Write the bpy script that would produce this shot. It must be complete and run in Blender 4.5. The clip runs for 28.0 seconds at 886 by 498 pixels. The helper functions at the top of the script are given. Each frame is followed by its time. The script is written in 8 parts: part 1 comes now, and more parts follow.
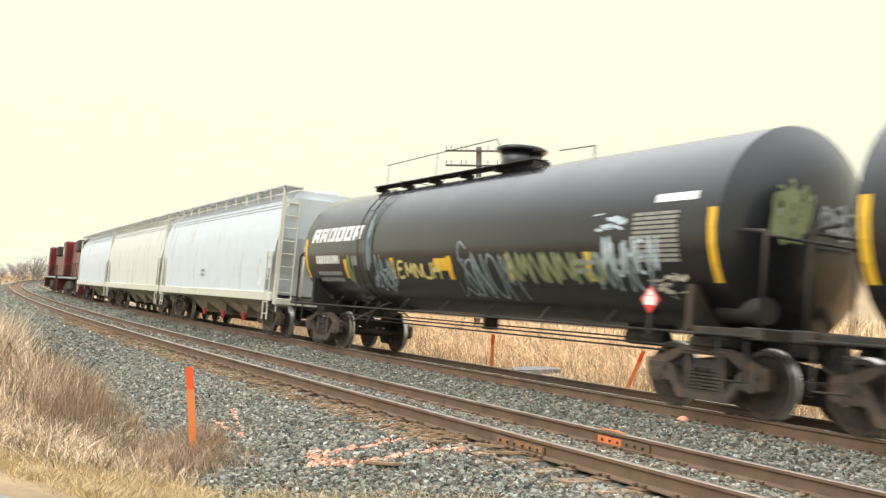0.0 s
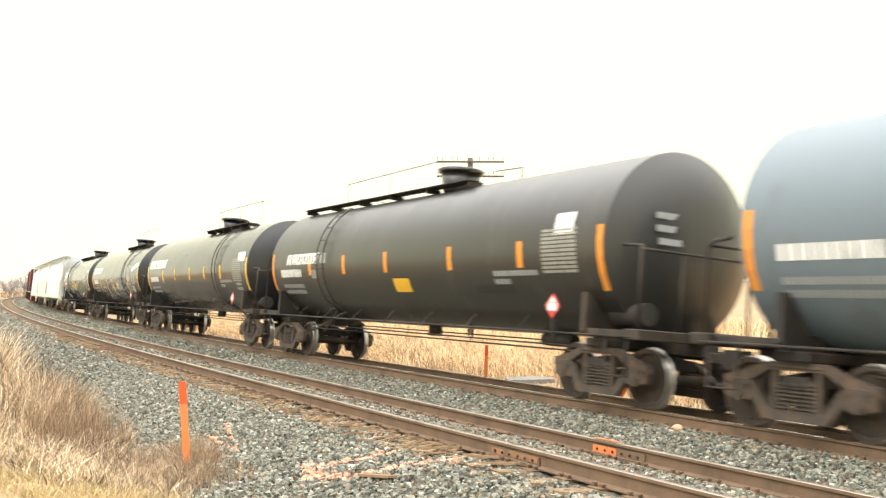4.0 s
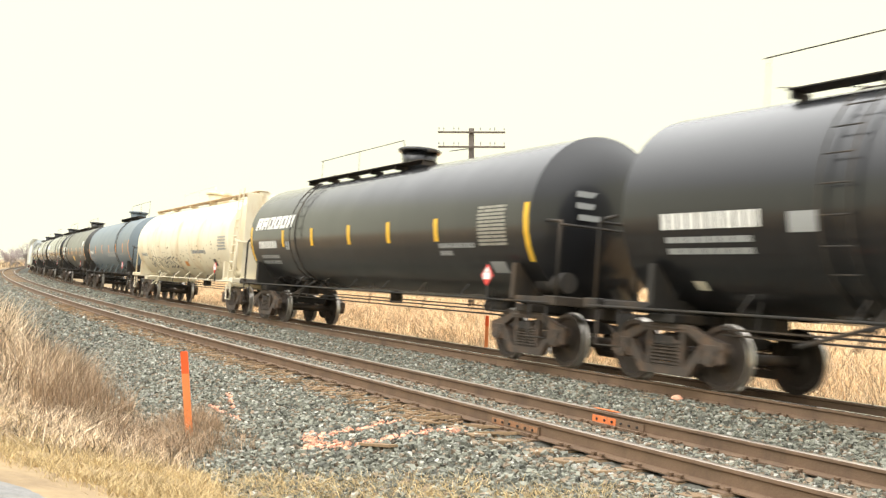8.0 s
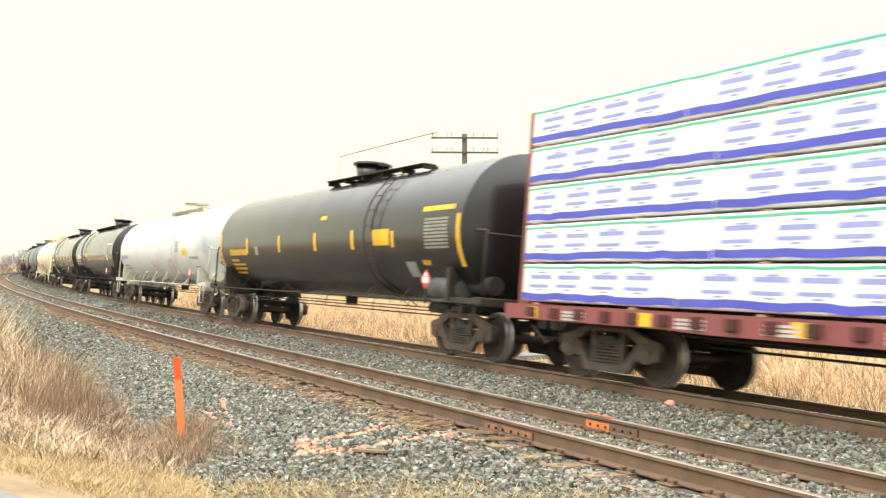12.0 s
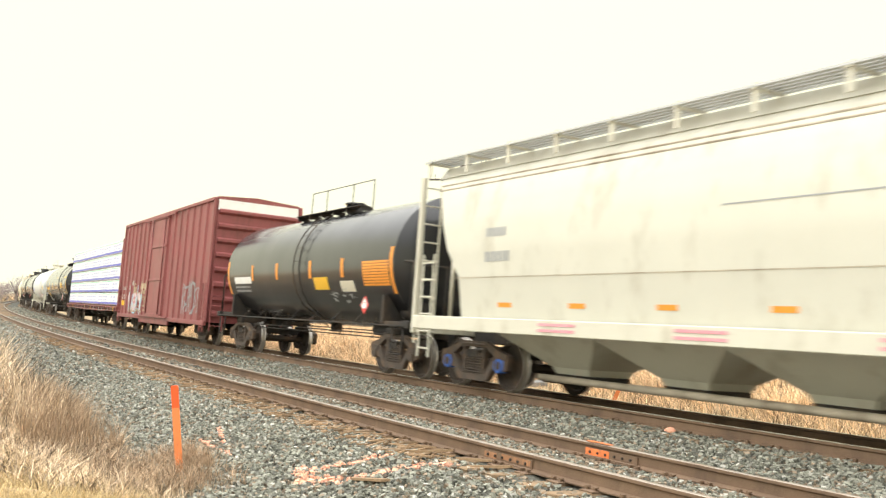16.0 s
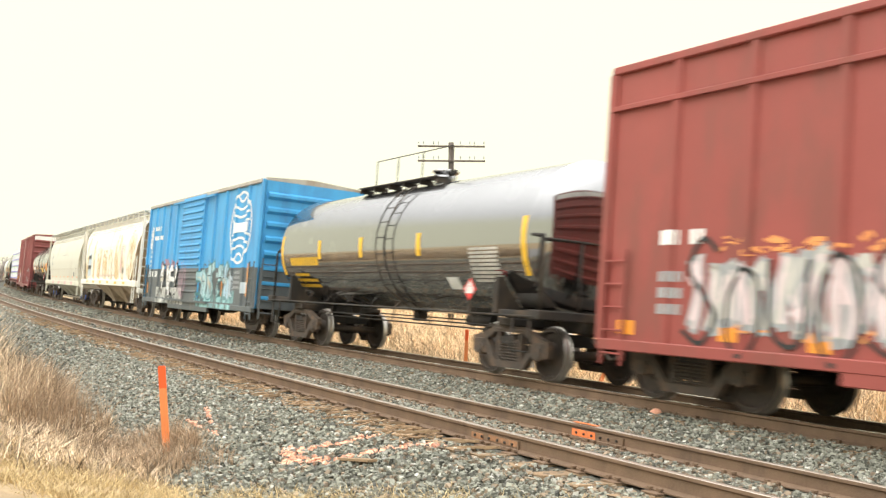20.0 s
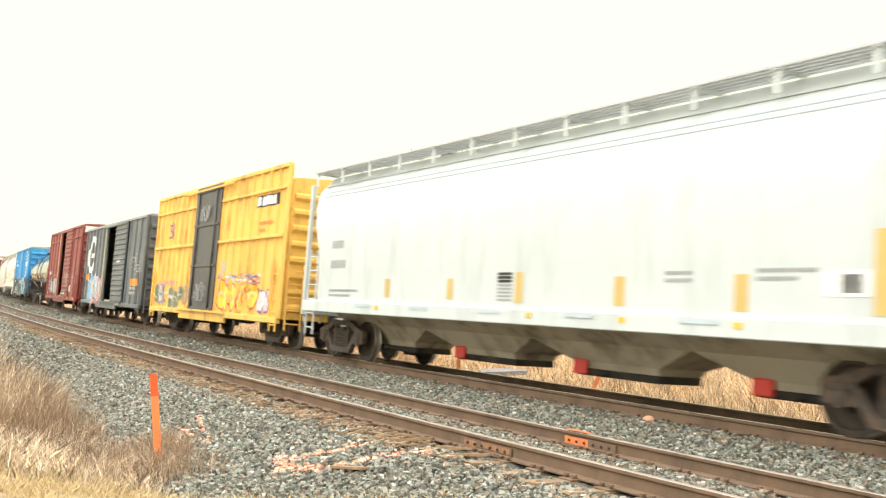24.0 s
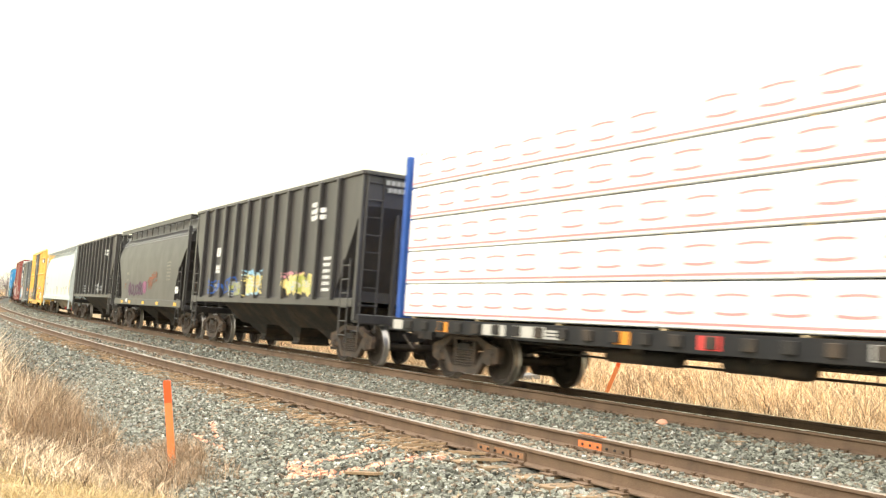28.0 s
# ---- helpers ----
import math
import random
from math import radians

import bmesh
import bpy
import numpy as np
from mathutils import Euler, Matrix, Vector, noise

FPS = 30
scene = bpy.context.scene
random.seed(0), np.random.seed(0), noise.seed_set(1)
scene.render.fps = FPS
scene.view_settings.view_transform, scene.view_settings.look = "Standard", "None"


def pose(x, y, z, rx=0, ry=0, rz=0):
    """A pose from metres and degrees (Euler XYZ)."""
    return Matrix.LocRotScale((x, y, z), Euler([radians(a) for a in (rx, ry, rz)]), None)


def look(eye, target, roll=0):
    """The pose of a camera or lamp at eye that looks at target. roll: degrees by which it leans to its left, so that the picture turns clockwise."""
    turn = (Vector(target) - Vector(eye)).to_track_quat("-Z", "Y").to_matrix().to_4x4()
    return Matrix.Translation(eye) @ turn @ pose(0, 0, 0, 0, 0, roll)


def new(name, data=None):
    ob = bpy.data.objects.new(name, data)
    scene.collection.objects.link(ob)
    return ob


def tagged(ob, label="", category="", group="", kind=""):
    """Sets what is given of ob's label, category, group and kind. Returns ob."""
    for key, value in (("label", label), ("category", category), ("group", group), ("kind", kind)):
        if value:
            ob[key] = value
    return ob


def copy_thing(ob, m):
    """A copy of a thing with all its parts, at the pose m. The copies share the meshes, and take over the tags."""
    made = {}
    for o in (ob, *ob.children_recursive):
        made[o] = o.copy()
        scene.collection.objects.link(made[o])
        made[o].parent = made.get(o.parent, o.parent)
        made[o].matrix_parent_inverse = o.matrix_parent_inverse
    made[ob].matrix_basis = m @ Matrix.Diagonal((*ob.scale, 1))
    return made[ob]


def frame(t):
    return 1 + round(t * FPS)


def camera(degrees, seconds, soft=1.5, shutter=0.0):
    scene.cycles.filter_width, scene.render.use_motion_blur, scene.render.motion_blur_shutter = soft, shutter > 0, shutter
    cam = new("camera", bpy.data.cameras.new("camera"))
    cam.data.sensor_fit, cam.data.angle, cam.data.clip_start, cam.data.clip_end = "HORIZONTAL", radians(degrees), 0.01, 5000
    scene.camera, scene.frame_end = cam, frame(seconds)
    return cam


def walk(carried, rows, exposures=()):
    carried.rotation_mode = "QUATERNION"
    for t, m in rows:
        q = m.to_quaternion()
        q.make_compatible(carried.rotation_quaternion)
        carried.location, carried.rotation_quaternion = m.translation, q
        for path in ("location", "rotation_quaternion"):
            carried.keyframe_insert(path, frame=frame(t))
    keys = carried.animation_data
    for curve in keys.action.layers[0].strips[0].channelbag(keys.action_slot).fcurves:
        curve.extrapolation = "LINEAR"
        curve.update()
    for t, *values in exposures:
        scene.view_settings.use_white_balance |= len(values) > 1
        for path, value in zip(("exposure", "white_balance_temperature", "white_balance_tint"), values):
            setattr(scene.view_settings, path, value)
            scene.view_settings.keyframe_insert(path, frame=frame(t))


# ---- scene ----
FOV = 49.2
EYE = (0.0, 0.0, 1.834)
# seconds, turn to the left, tilt up, roll (degrees)
TURNS = [
    (0, 0.42, 1.41, 0.04), (0.5, 0.60, 1.05, -0.22), (1, 0.36, 0.90, 0.15), (1.5, 0.36, 1.05, -0.35), (2, 0.44, 1.53, -0.78),
    (2.5, 0.16, 1.86, -0.66), (3, 0.21, 2.11, -0.70), (3.5, 0.14, 2.32, -0.71), (4, -0.03, 2.06, -0.66), (4.5, -0.15, 1.93, -0.71),
    (6.5, -0.02, 1.04, -0.55), (7, 0.00, 0.67, -0.43), (7.5, -0.01, 0.40, -0.50), (8, 0.04, 0.33, -0.54), (8.5, -0.06, 0.57, -0.58),
    (9, -0.09, 1.28, -0.75), (9.5, -0.11, 1.43, -0.74), (10, -0.16, 1.43, -0.74), (10.5, -0.12, 0.93, -0.75), (11, -0.00, 0.62, -1.01),
    (11.5, -0.05, 0.59, -0.93), (12, -0.36, 0.65, -0.60), (12.5, -0.51, 0.68, -0.46), (13, -0.49, 0.92, -0.71), (13.5, -0.53, 1.21, -0.77),
    (15.5, -0.31, 2.34, -0.91), (16, -0.47, 2.25, -0.74), (16.5, -0.77, 2.07, -0.70), (17, -0.84, 1.84, -0.59), (17.5, -0.88, 1.63, -0.53),
    (18, -0.96, 1.44, -0.17), (18.5, -0.98, 1.29, -0.14), (19, -1.07, 1.21, -0.13), (19.5, -1.01, 0.89, -0.18), (20, -1.17, 1.14, -0.51),
    (20.5, -1.19, 1.44, -0.48), (21, -1.35, 1.98, -0.41), (21.5, -1.27, 2.07, -0.53), (23.5, -1.64, 1.78, -0.65), (24, -1.61, 1.57, -0.55),
    (24.5, -1.64, 1.24, -0.42), (25, -1.60, 0.69, -0.42), (25.5, -1.60, 0.79, -0.42), (26, -1.64, 0.79, -0.42), (26.5, -1.66, 0.90, -0.51),
    (27, -1.49, 1.24, -0.79), (27.5, -1.28, 1.69, -0.82), (28, -0.93, 1.86, -1.01),
]


# seconds, stops: the clip's camera opens and closes as dark and pale wagons pass, and warms as it opens
STOPS = [(0.0, -0.07), (1.0, 0.2), (2.0, 0.32), (3.0, 0.32), (4.0, 0.36), (4.5, 0.42), (6.5, -0.04), (7.0, -0.1), (8.0, 0.2), (8.6, 0.5), (9.0, 0.45), (9.4, 0.45), (10.0, -0.02), (11.0, -0.15), (12.0, 0.22), (13.0, 0.02),
         (15.5, 0.5), (16.0, 0.24), (17.0, 0.1), (18.0, -0.03), (20.0, 0.22), (21.0, 0.62), (23.5, 0.55), (24.0, 0.3), (24.5, 0.12), (25.0, 0.36), (26.0, 0.8), (27.0, 1.15), (27.4, 1.15), (28.0, 0.46)]


def cam_pose(yaw, tilt, roll):
    return pose(*EYE, 0, 0, yaw) @ pose(0, 0, 0, 90 + tilt) @ pose(0, 0, 0, 0, 0, roll)


cam = camera(FOV, 28.0, soft=1.35, shutter=0.3)
walk(cam, [(t, cam_pose(y, p, r)) for t, y, p, r in TURNS],
     exposures=[(t, e, 6500 * (1 + 0.13 * e), 10) for t, e in STOPS])

# ---- light: thin bright overcast ----
SUN_EL, SUN_AZ = 48.0, 232.0   # azimuth clockwise from +y
world = bpy.data.worlds.new("overcast")
scene.world = world
world.use_nodes = True
wn, wl = world.node_tree.nodes, world.node_tree.links
wn.clear()
w_out = wn.new("ShaderNodeOutputWorld")
w_bg = wn.new("ShaderNodeBackground")
w_sky = wn.new("ShaderNodeTexSky")
w_sky.sky_type = "NISHITA"
w_sky.sun_disc = False
w_sky.sun_elevation, w_sky.sun_rotation = radians(SUN_EL), radians(SUN_AZ)
w_sky.air_density, w_sky.dust_density = 2.0, 6.0
w_dim = wn.new("ShaderNodeMix")
w_dim.data_type, w_dim.blend_type = "RGBA", "MULTIPLY"
w_dim.inputs["Factor"].default_value = 1.0
w_dim.inputs["B"].default_value = (0.1, 0.1, 0.1, 1)
w_mix = wn.new("ShaderNodeMix")
w_mix.data_type = "RGBA"
w_mix.inputs["Factor"].default_value = 0.97
w_mix.inputs["B"].default_value = (1.07, 1.07, 0.82, 1)
wl.new(w_sky.outputs["Color"], w_dim.inputs["A"])
wl.new(w_dim.outputs["Result"], w_mix.inputs["A"])
w_zen = wn.new("ShaderNodeMix")
w_zen.data_type = "RGBA"
w_zen.inputs["B"].default_value = (0.985, 1.0, 1.0, 1)
wl.new(w_mix.outputs["Result"], w_zen.inputs["A"])
wl.new(w_zen.outputs["Result"], w_bg.inputs["Color"])
# an overcast sky is about three times as bright overhead as at the horizon
w_co, w_sep, w_up = wn.new("ShaderNodeTexCoord"), wn.new("ShaderNodeSeparateXYZ"), wn.new("ShaderNodeMapRange")
w_up.interpolation_type = "SMOOTHSTEP"
w_up.inputs["From Min"].default_value, w_up.inputs["From Max"].default_value = 0.26, 1.0
w_up.inputs["To Min"].default_value, w_up.inputs["To Max"].default_value = 1.0, 3.4
wl.new(w_co.outputs["Generated"], w_sep.inputs["Vector"])
wl.new(w_sep.outputs["Z"], w_up.inputs["Value"])
w_tint = wn.new("ShaderNodeMapRange")
w_tint.interpolation_type = "SMOOTHSTEP"
w_tint.inputs["From Min"].default_value, w_tint.inputs["From Max"].default_value = 0.27, 0.44
wl.new(w_sep.outputs["Z"], w_tint.inputs["Value"])
wl.new(w_tint.outputs["Result"], w_zen.inputs["Factor"])
wl.new(w_up.outputs["Result"], w_bg.inputs["Strength"])
wl.new(w_bg.outputs["Background"], w_out.inputs["Surface"])

sun = new("sun", bpy.data.lights.new("sun", "SUN"))
sun.data.energy, sun.data.angle, sun.data.color = 1.0, radians(40), (1.0, 0.97, 0.92)
az = radians(SUN_AZ)
sun.matrix_world = look((math.sin(az) * 50, math.cos(az) * 50, 50 * math.tan(radians(SUN_EL))), (0, 0, 0))


# ---- materials ----
def material(name, color, rough=0.7, metal=0.0, vary=0.15, scale=1.5, bump=0.1, bump_scale=40.0, dirt=None, dirt_amt=0.0,
             dirt_scale=(0.6, 0.6, 0.25), spec=0.4, island=0.0, random_amt=0.0, coat=0.0, coat_ior=1.5, coat_rough=0.22):
    """Paint or mineral: base colour, broad and fine variation, dirt with its own shape, fine relief."""
    m = bpy.data.materials.new(name)
    m.use_nodes = True
    n, l = m.node_tree.nodes, m.node_tree.links
    b = n["Principled BSDF"]
    b.inputs["Metallic"].default_value = metal
    b.inputs["Specular IOR Level"].default_value = spec
    b.inputs["Coat Weight"].default_value, b.inputs["Coat Roughness"].default_value = coat, coat_rough
    b.inputs["Coat IOR"].default_value = coat_ior
    co = n.new("ShaderNodeTexCoord")
    big, fine = n.new("ShaderNodeTexNoise"), n.new("ShaderNodeTexNoise")
    for t, s in ((big, scale), (fine, bump_scale)):
        t.inputs["Scale"].default_value = s
        t.inputs["Detail"].default_value = 6
        l.new(co.outputs["Object"], t.inputs["Vector"])
    ramp = n.new("ShaderNodeMapRange")
    ramp.inputs["To Min"].default_value, ramp.inputs["To Max"].default_value = 1 - vary * 1.6, 1 + vary * 1.6
    add = n.new("ShaderNodeMath")
    add.operation = "MULTIPLY_ADD"
    add.inputs[1].default_value = 0.35
    l.new(fine.outputs["Fac"], add.inputs[0])
    half = n.new("ShaderNodeMath")
    half.operation = "MULTIPLY"
    half.inputs[1].default_value = 0.65
    l.new(big.outputs["Fac"], half.inputs[0])
    l.new(half.outputs[0], add.inputs[2])
    last = add.outputs[0]
    if island or random_amt:
        src = n.new("ShaderNodeNewGeometry") if island else n.new("ShaderNodeObjectInfo")
        rnd = n.new("ShaderNodeMath")
        rnd.operation = "MULTIPLY_ADD"
        rnd.inputs[1].default_value = island or random_amt
        l.new(src.outputs["Random Per Island" if island else "Random"], rnd.inputs[0])
        sub = n.new("ShaderNodeMath")
        sub.operation = "SUBTRACT"
        sub.inputs[1].default_value = (island or random_amt) / 2
        l.new(last, sub.inputs[0])
        l.new(sub.outputs[0], rnd.inputs[2])
        last = rnd.outputs[0]
    l.new(last, ramp.inputs["Value"])
    ramp.clamp = False
    mul = n.new("ShaderNodeMix")
    mul.data_type, mul.blend_type = "RGBA", "MULTIPLY"
    mul.inputs["Factor"].default_value = 1
    mul.inputs["A"].default_value = (*color, 1)
    l.new(ramp.outputs["Result"], mul.inputs["B"])
    out = mul.outputs["Result"]
    if dirt:
        mp = n.new("ShaderNodeMapping")
        mp.inputs["Scale"].default_value = dirt_scale
        l.new(co.outputs["Object"], mp.inputs["Vector"])
        dn = n.new("ShaderNodeTexNoise")
        dn.inputs["Scale"].default_value, dn.inputs["Detail"].default_value = 3.0, 8
        dn.inputs["Roughness"].default_value = 0.65
        l.new(mp.outputs["Vector"], dn.inputs["Vector"])
        dr = n.new("ShaderNodeMapRange")
        dr.inputs["From Min"].default_value, dr.inputs["From Max"].default_value = 0.62 - 0.35 * dirt_amt, 0.85 - 0.35 * dirt_amt
        l.new(dn.outputs["Fac"], dr.inputs["Value"])
        dm = n.new("ShaderNodeMix")
        dm.data_type = "RGBA"
        dm.inputs["B"].default_value = (*dirt, 1)
        l.new(dr.outputs["Result"], dm.inputs["Factor"])
        l.new(out, dm.inputs["A"])
        out = dm.outputs["Result"]
    l.new(out, b.inputs["Base Color"])
    rr = n.new("ShaderNodeMapRange")
    rr.inputs["To Min"].default_value, rr.inputs["To Max"].default_value = max(0.05, rough - 0.12), min(1, rough + 0.12)
    l.new(big.outputs["Fac"], rr.inputs["Value"])
    l.new(rr.outputs["Result"], b.inputs["Roughness"])
    bp = n.new("ShaderNodeBump")
    bp.inputs["Strength"].default_value, bp.inputs["Distance"].default_value = bump, 0.02
    l.new(fine.outputs["Fac"], bp.inputs["Height"])
    l.new(bp.outputs["Normal"], b.inputs["Normal"])
    return m


BLACK = material("tank_black_paint", (0.0095, 0.010, 0.012), 0.42, vary=0.2, scale=0.6, dirt=(0.028, 0.028, 0.028), dirt_amt=0.12, dirt_scale=(0.5, 0.5, 0.12), bump=0.012, spec=0.3, coat=1.0, coat_ior=1.42, coat_rough=0.14)
BLACK_B = material("tank_brown_black_paint", (0.026, 0.0255, 0.022), 0.42, vary=0.2, scale=0.6, dirt=(0.065, 0.056, 0.044), dirt_amt=0.2, dirt_scale=(0.5, 0.5, 0.12), bump=0.015, spec=0.5, coat=0.6, coat_ior=1.42, coat_rough=0.2)
BLACK_G = material("tank_gloss_black_paint", (0.006, 0.006, 0.007), 0.3, vary=0.15, scale=0.6, dirt=(0.02, 0.02, 0.019), dirt_amt=0.05, bump=0.004, spec=0.4, coat=1.0, coat_ior=3.8, coat_rough=0.05)
BLUEGREY = material("tank_blue_grey_paint", (0.15, 0.19, 0.22), 0.42, vary=0.1, scale=0.6, dirt=(0.12, 0.13, 0.13), dirt_amt=0.2, dirt_scale=(0.5, 0.5, 0.15), bump=0.015, spec=0.5)
CREAM = material("tank_cream_paint", (0.82, 0.74, 0.56), 0.5, vary=0.1, scale=0.6, dirt=(0.62, 0.45, 0.24), dirt_amt=0.3, dirt_scale=(0.4, 0.4, 0.12), bump=0.02)
WHITE = material("white_paint", (0.66, 0.685, 0.67), 0.4, vary=0.06, dirt=(0.55, 0.57, 0.545), dirt_amt=0.3, dirt_scale=(0.6, 0.6, 0.12), bump=0.03)
HOP_BLUE = material("pale_blue_grey_paint", (0.60, 0.65, 0.68), 0.5, vary=0.08, dirt=(0.45, 0.44, 0.40), dirt_amt=0.25, bump=0.03)
HOP_CREAM = material("pale_stone_paint", (0.62, 0.60, 0.50), 0.5, vary=0.08, dirt=(0.40, 0.36, 0.27), dirt_amt=0.25, bump=0.03)
HOP_GREY = material("warm_grey_paint", (0.60, 0.59, 0.505), 0.45, vary=0.06, dirt=(0.42, 0.39, 0.31), dirt_amt=0.25, bump=0.02)
HOP_RUST = material("rust_streaked_white_paint", (0.78, 0.75, 0.66), 0.55, vary=0.08, dirt=(0.72, 0.56, 0.32), dirt_amt=0.22, dirt_scale=(0.42, 0.42, 0.10), bump=0.05)
HOP_OFF = material("off_white_hopper_paint", (0.66, 0.655, 0.60), 0.5, vary=0.08, dirt=(0.48, 0.44, 0.36), dirt_amt=0.3, dirt_scale=(0.6, 0.6, 0.12), bump=0.03)
HOP_PALE = material("pale_blue_white_paint", (0.585, 0.635, 0.62), 0.5, vary=0.07, dirt=(0.49, 0.52, 0.51), dirt_amt=0.35, dirt_scale=(0.6, 0.6, 0.12), bump=0.03)
RUST_P = material("orange_rust_stain", (0.80, 0.61, 0.33), 0.65, vary=0.18, scale=1.2, dirt=(0.82, 0.72, 0.52), dirt_amt=0.4, dirt_scale=(0.8, 0.8, 0.5), bump=0.05)
ROOF_GREY = material("weathered_galvanised_roof", (0.42, 0.40, 0.36), 0.55, metal=0.2, vary=0.2, dirt=(0.30, 0.24, 0.18), dirt_amt=0.35, bump=0.05)
RUST_DARK = material("dark_rust_run", (0.30, 0.16, 0.08), 0.8, vary=0.3, scale=3, bump=0.1)
def frayed(m, scale, lo, hi):
    """Let a painted stain break up into soft, ragged edges."""
    n, l = m.node_tree.nodes, m.node_tree.links
    co, tx, mr = n.new("ShaderNodeTexCoord"), n.new("ShaderNodeTexNoise"), n.new("ShaderNodeMapRange")
    mp = n.new("ShaderNodeMapping")
    mp.inputs["Scale"].default_value = (scale, scale, scale * 0.35)
    tx.inputs["Scale"].default_value, tx.inputs["Detail"].default_value, tx.inputs["Roughness"].default_value = 1.0, 7, 0.65
    mr.inputs["From Min"].default_value, mr.inputs["From Max"].default_value = lo, hi
    l.new(co.outputs["Object"], mp.inputs["Vector"])
    l.new(mp.outputs["Vector"], tx.inputs["Vector"])
    l.new(tx.outputs["Fac"], mr.inputs["Value"])
    l.new(mr.outputs["Result"], n["Principled BSDF"].inputs["Alpha"])


RUST_BAY = material("rusty_hopper_bay_paint", (0.62, 0.51, 0.38), 0.7, vary=0.2, dirt=(0.36, 0.25, 0.15), dirt_amt=0.4, dirt_scale=(0.7, 0.7, 0.3), bump=0.08)
SPRAY_W = material("white_overspray", (0.62, 0.62, 0.57), 0.6, vary=0.2, scale=4, bump=0.03)
SPRAY_A = material("aqua_overspray", (0.34, 0.60, 0.60), 0.6, vary=0.2, scale=4, bump=0.03)
frayed(SPRAY_W, 2.2, 0.38, 0.62)
frayed(SPRAY_A, 2.2, 0.36, 0.6)
SPRAY_P = material("pink_overspray", (0.66, 0.40, 0.35), 0.6, vary=0.2, scale=4, bump=0.03)
SPRAY_B = material("sky_overspray", (0.32, 0.56, 0.70), 0.6, vary=0.2, scale=4, bump=0.03)
frayed(SPRAY_P, 2.2, 0.36, 0.6)
frayed(SPRAY_B, 2.2, 0.36, 0.6)
frayed(RUST_P, 3.1, 0.38, 0.78)
HOP_END = material("rust_brown_end_paint", (0.50, 0.37, 0.24), 0.7, vary=0.25, dirt=(0.33, 0.20, 0.10), dirt_amt=0.45, bump=0.1)
HOP_DUST = material("dusty_hopper_grey", (0.50, 0.44, 0.345), 0.7, vary=0.2, dirt=(0.20, 0.16, 0.11), dirt_amt=0.45, bump=0.1)
DARKCAR = material("charcoal_paint", (0.030, 0.0285, 0.030), 0.46, vary=0.2, dirt=(0.050, 0.045, 0.043), dirt_amt=0.3, dirt_scale=(0.7, 0.7, 0.12), bump=0.03, spec=0.6, coat=0.35, coat_rough=0.3)
FLATBLACK = material("flatcar_black_paint", (0.013, 0.013, 0.014), 0.6, vary=0.25, dirt=(0.035, 0.03, 0.027), dirt_amt=0.35, bump=0.05)
OPENCAR = material("faded_black_paint", (0.044, 0.041, 0.040), 0.5, vary=0.2, dirt=(0.075, 0.067, 0.060), dirt_amt=0.32, dirt_scale=(0.7, 0.7, 0.12), bump=0.04, spec=0.7, coat=0.2)
DARKGREEN = material("greenish_black_paint", (0.044, 0.041, 0.041), 0.42, vary=0.2, dirt=(0.070, 0.063, 0.057), dirt_amt=0.32, dirt_scale=(0.7, 0.7, 0.12), bump=0.04, spec=0.7, coat=0.2)
RED = material("boxcar_red_paint", (0.29, 0.070, 0.058), 0.5, vary=0.15, dirt=(0.21, 0.07, 0.055), dirt_amt=0.4, dirt_scale=(0.8, 0.8, 0.2), bump=0.04)
RED_K = material("oxide_red_paint", (0.26, 0.078, 0.075), 0.5, vary=0.15, dirt=(0.16, 0.06, 0.05), dirt_amt=0.35, bump=0.04)
BLUE = material("boxcar_blue_paint", (0.060, 0.335, 0.63), 0.5, vary=0.15, dirt=(0.06, 0.23, 0.47), dirt_amt=0.35, dirt_scale=(0.8, 0.8, 0.15), bump=0.04)
GREY = material("boxcar_grey_paint", (0.10, 0.115, 0.12), 0.5, vary=0.15, dirt=(0.17, 0.17, 0.16), dirt_amt=0.3, bump=0.04)
GREY_C = material("mid_grey_boxcar_paint", (0.115, 0.13, 0.137), 0.45, vary=0.15, dirt=(0.24, 0.24, 0.22), dirt_amt=0.3, dirt_scale=(0.8, 0.8, 0.2), bump=0.04, spec=0.6)
YELLOW = material("boxcar_yellow_paint", (0.86, 0.53, 0.125), 0.5, vary=0.12, dirt=(0.48, 0.25, 0.06), dirt_amt=0.35, bump=0.04)
# strap winches: a much darker red than the wagon
WINCH_RED = material("dark_red_casting", (0.085, 0.022, 0.02), 0.6, vary=0.25, dirt=(0.04, 0.025, 0.02), dirt_amt=0.4, bump=0.1)
LOCO_RED = material("locomotive_red_paint", (0.15, 0.020, 0.020), 0.4, vary=0.15, dirt=(0.05, 0.028, 0.025), dirt_amt=0.4, bump=0.03)
PLY = material("weathered_plywood", (0.54, 0.455, 0.30), 0.8, vary=0.2, dirt=(0.30, 0.25, 0.17), dirt_amt=0.35, dirt_scale=(0.8, 0.8, 0.5), bump=0.1)
GREASE = material("dull_grey_casting", (0.11, 0.115, 0.105), 0.55, vary=0.25, dirt=(0.07, 0.06, 0.05), dirt_amt=0.3, bump=0.05)
UNDER = material("underframe_grime", (0.030, 0.027, 0.024), 0.75, vary=0.3, dirt=(0.085, 0.06, 0.04), dirt_amt=0.45, bump=0.3)
TRUCK = material("cast_steel_grime", (0.078, 0.062, 0.050), 0.75, vary=0.35, dirt=(0.14, 0.088, 0.056), dirt_amt=0.5, bump=0.3, dirt_scale=(1.5, 1.5, 1.5))
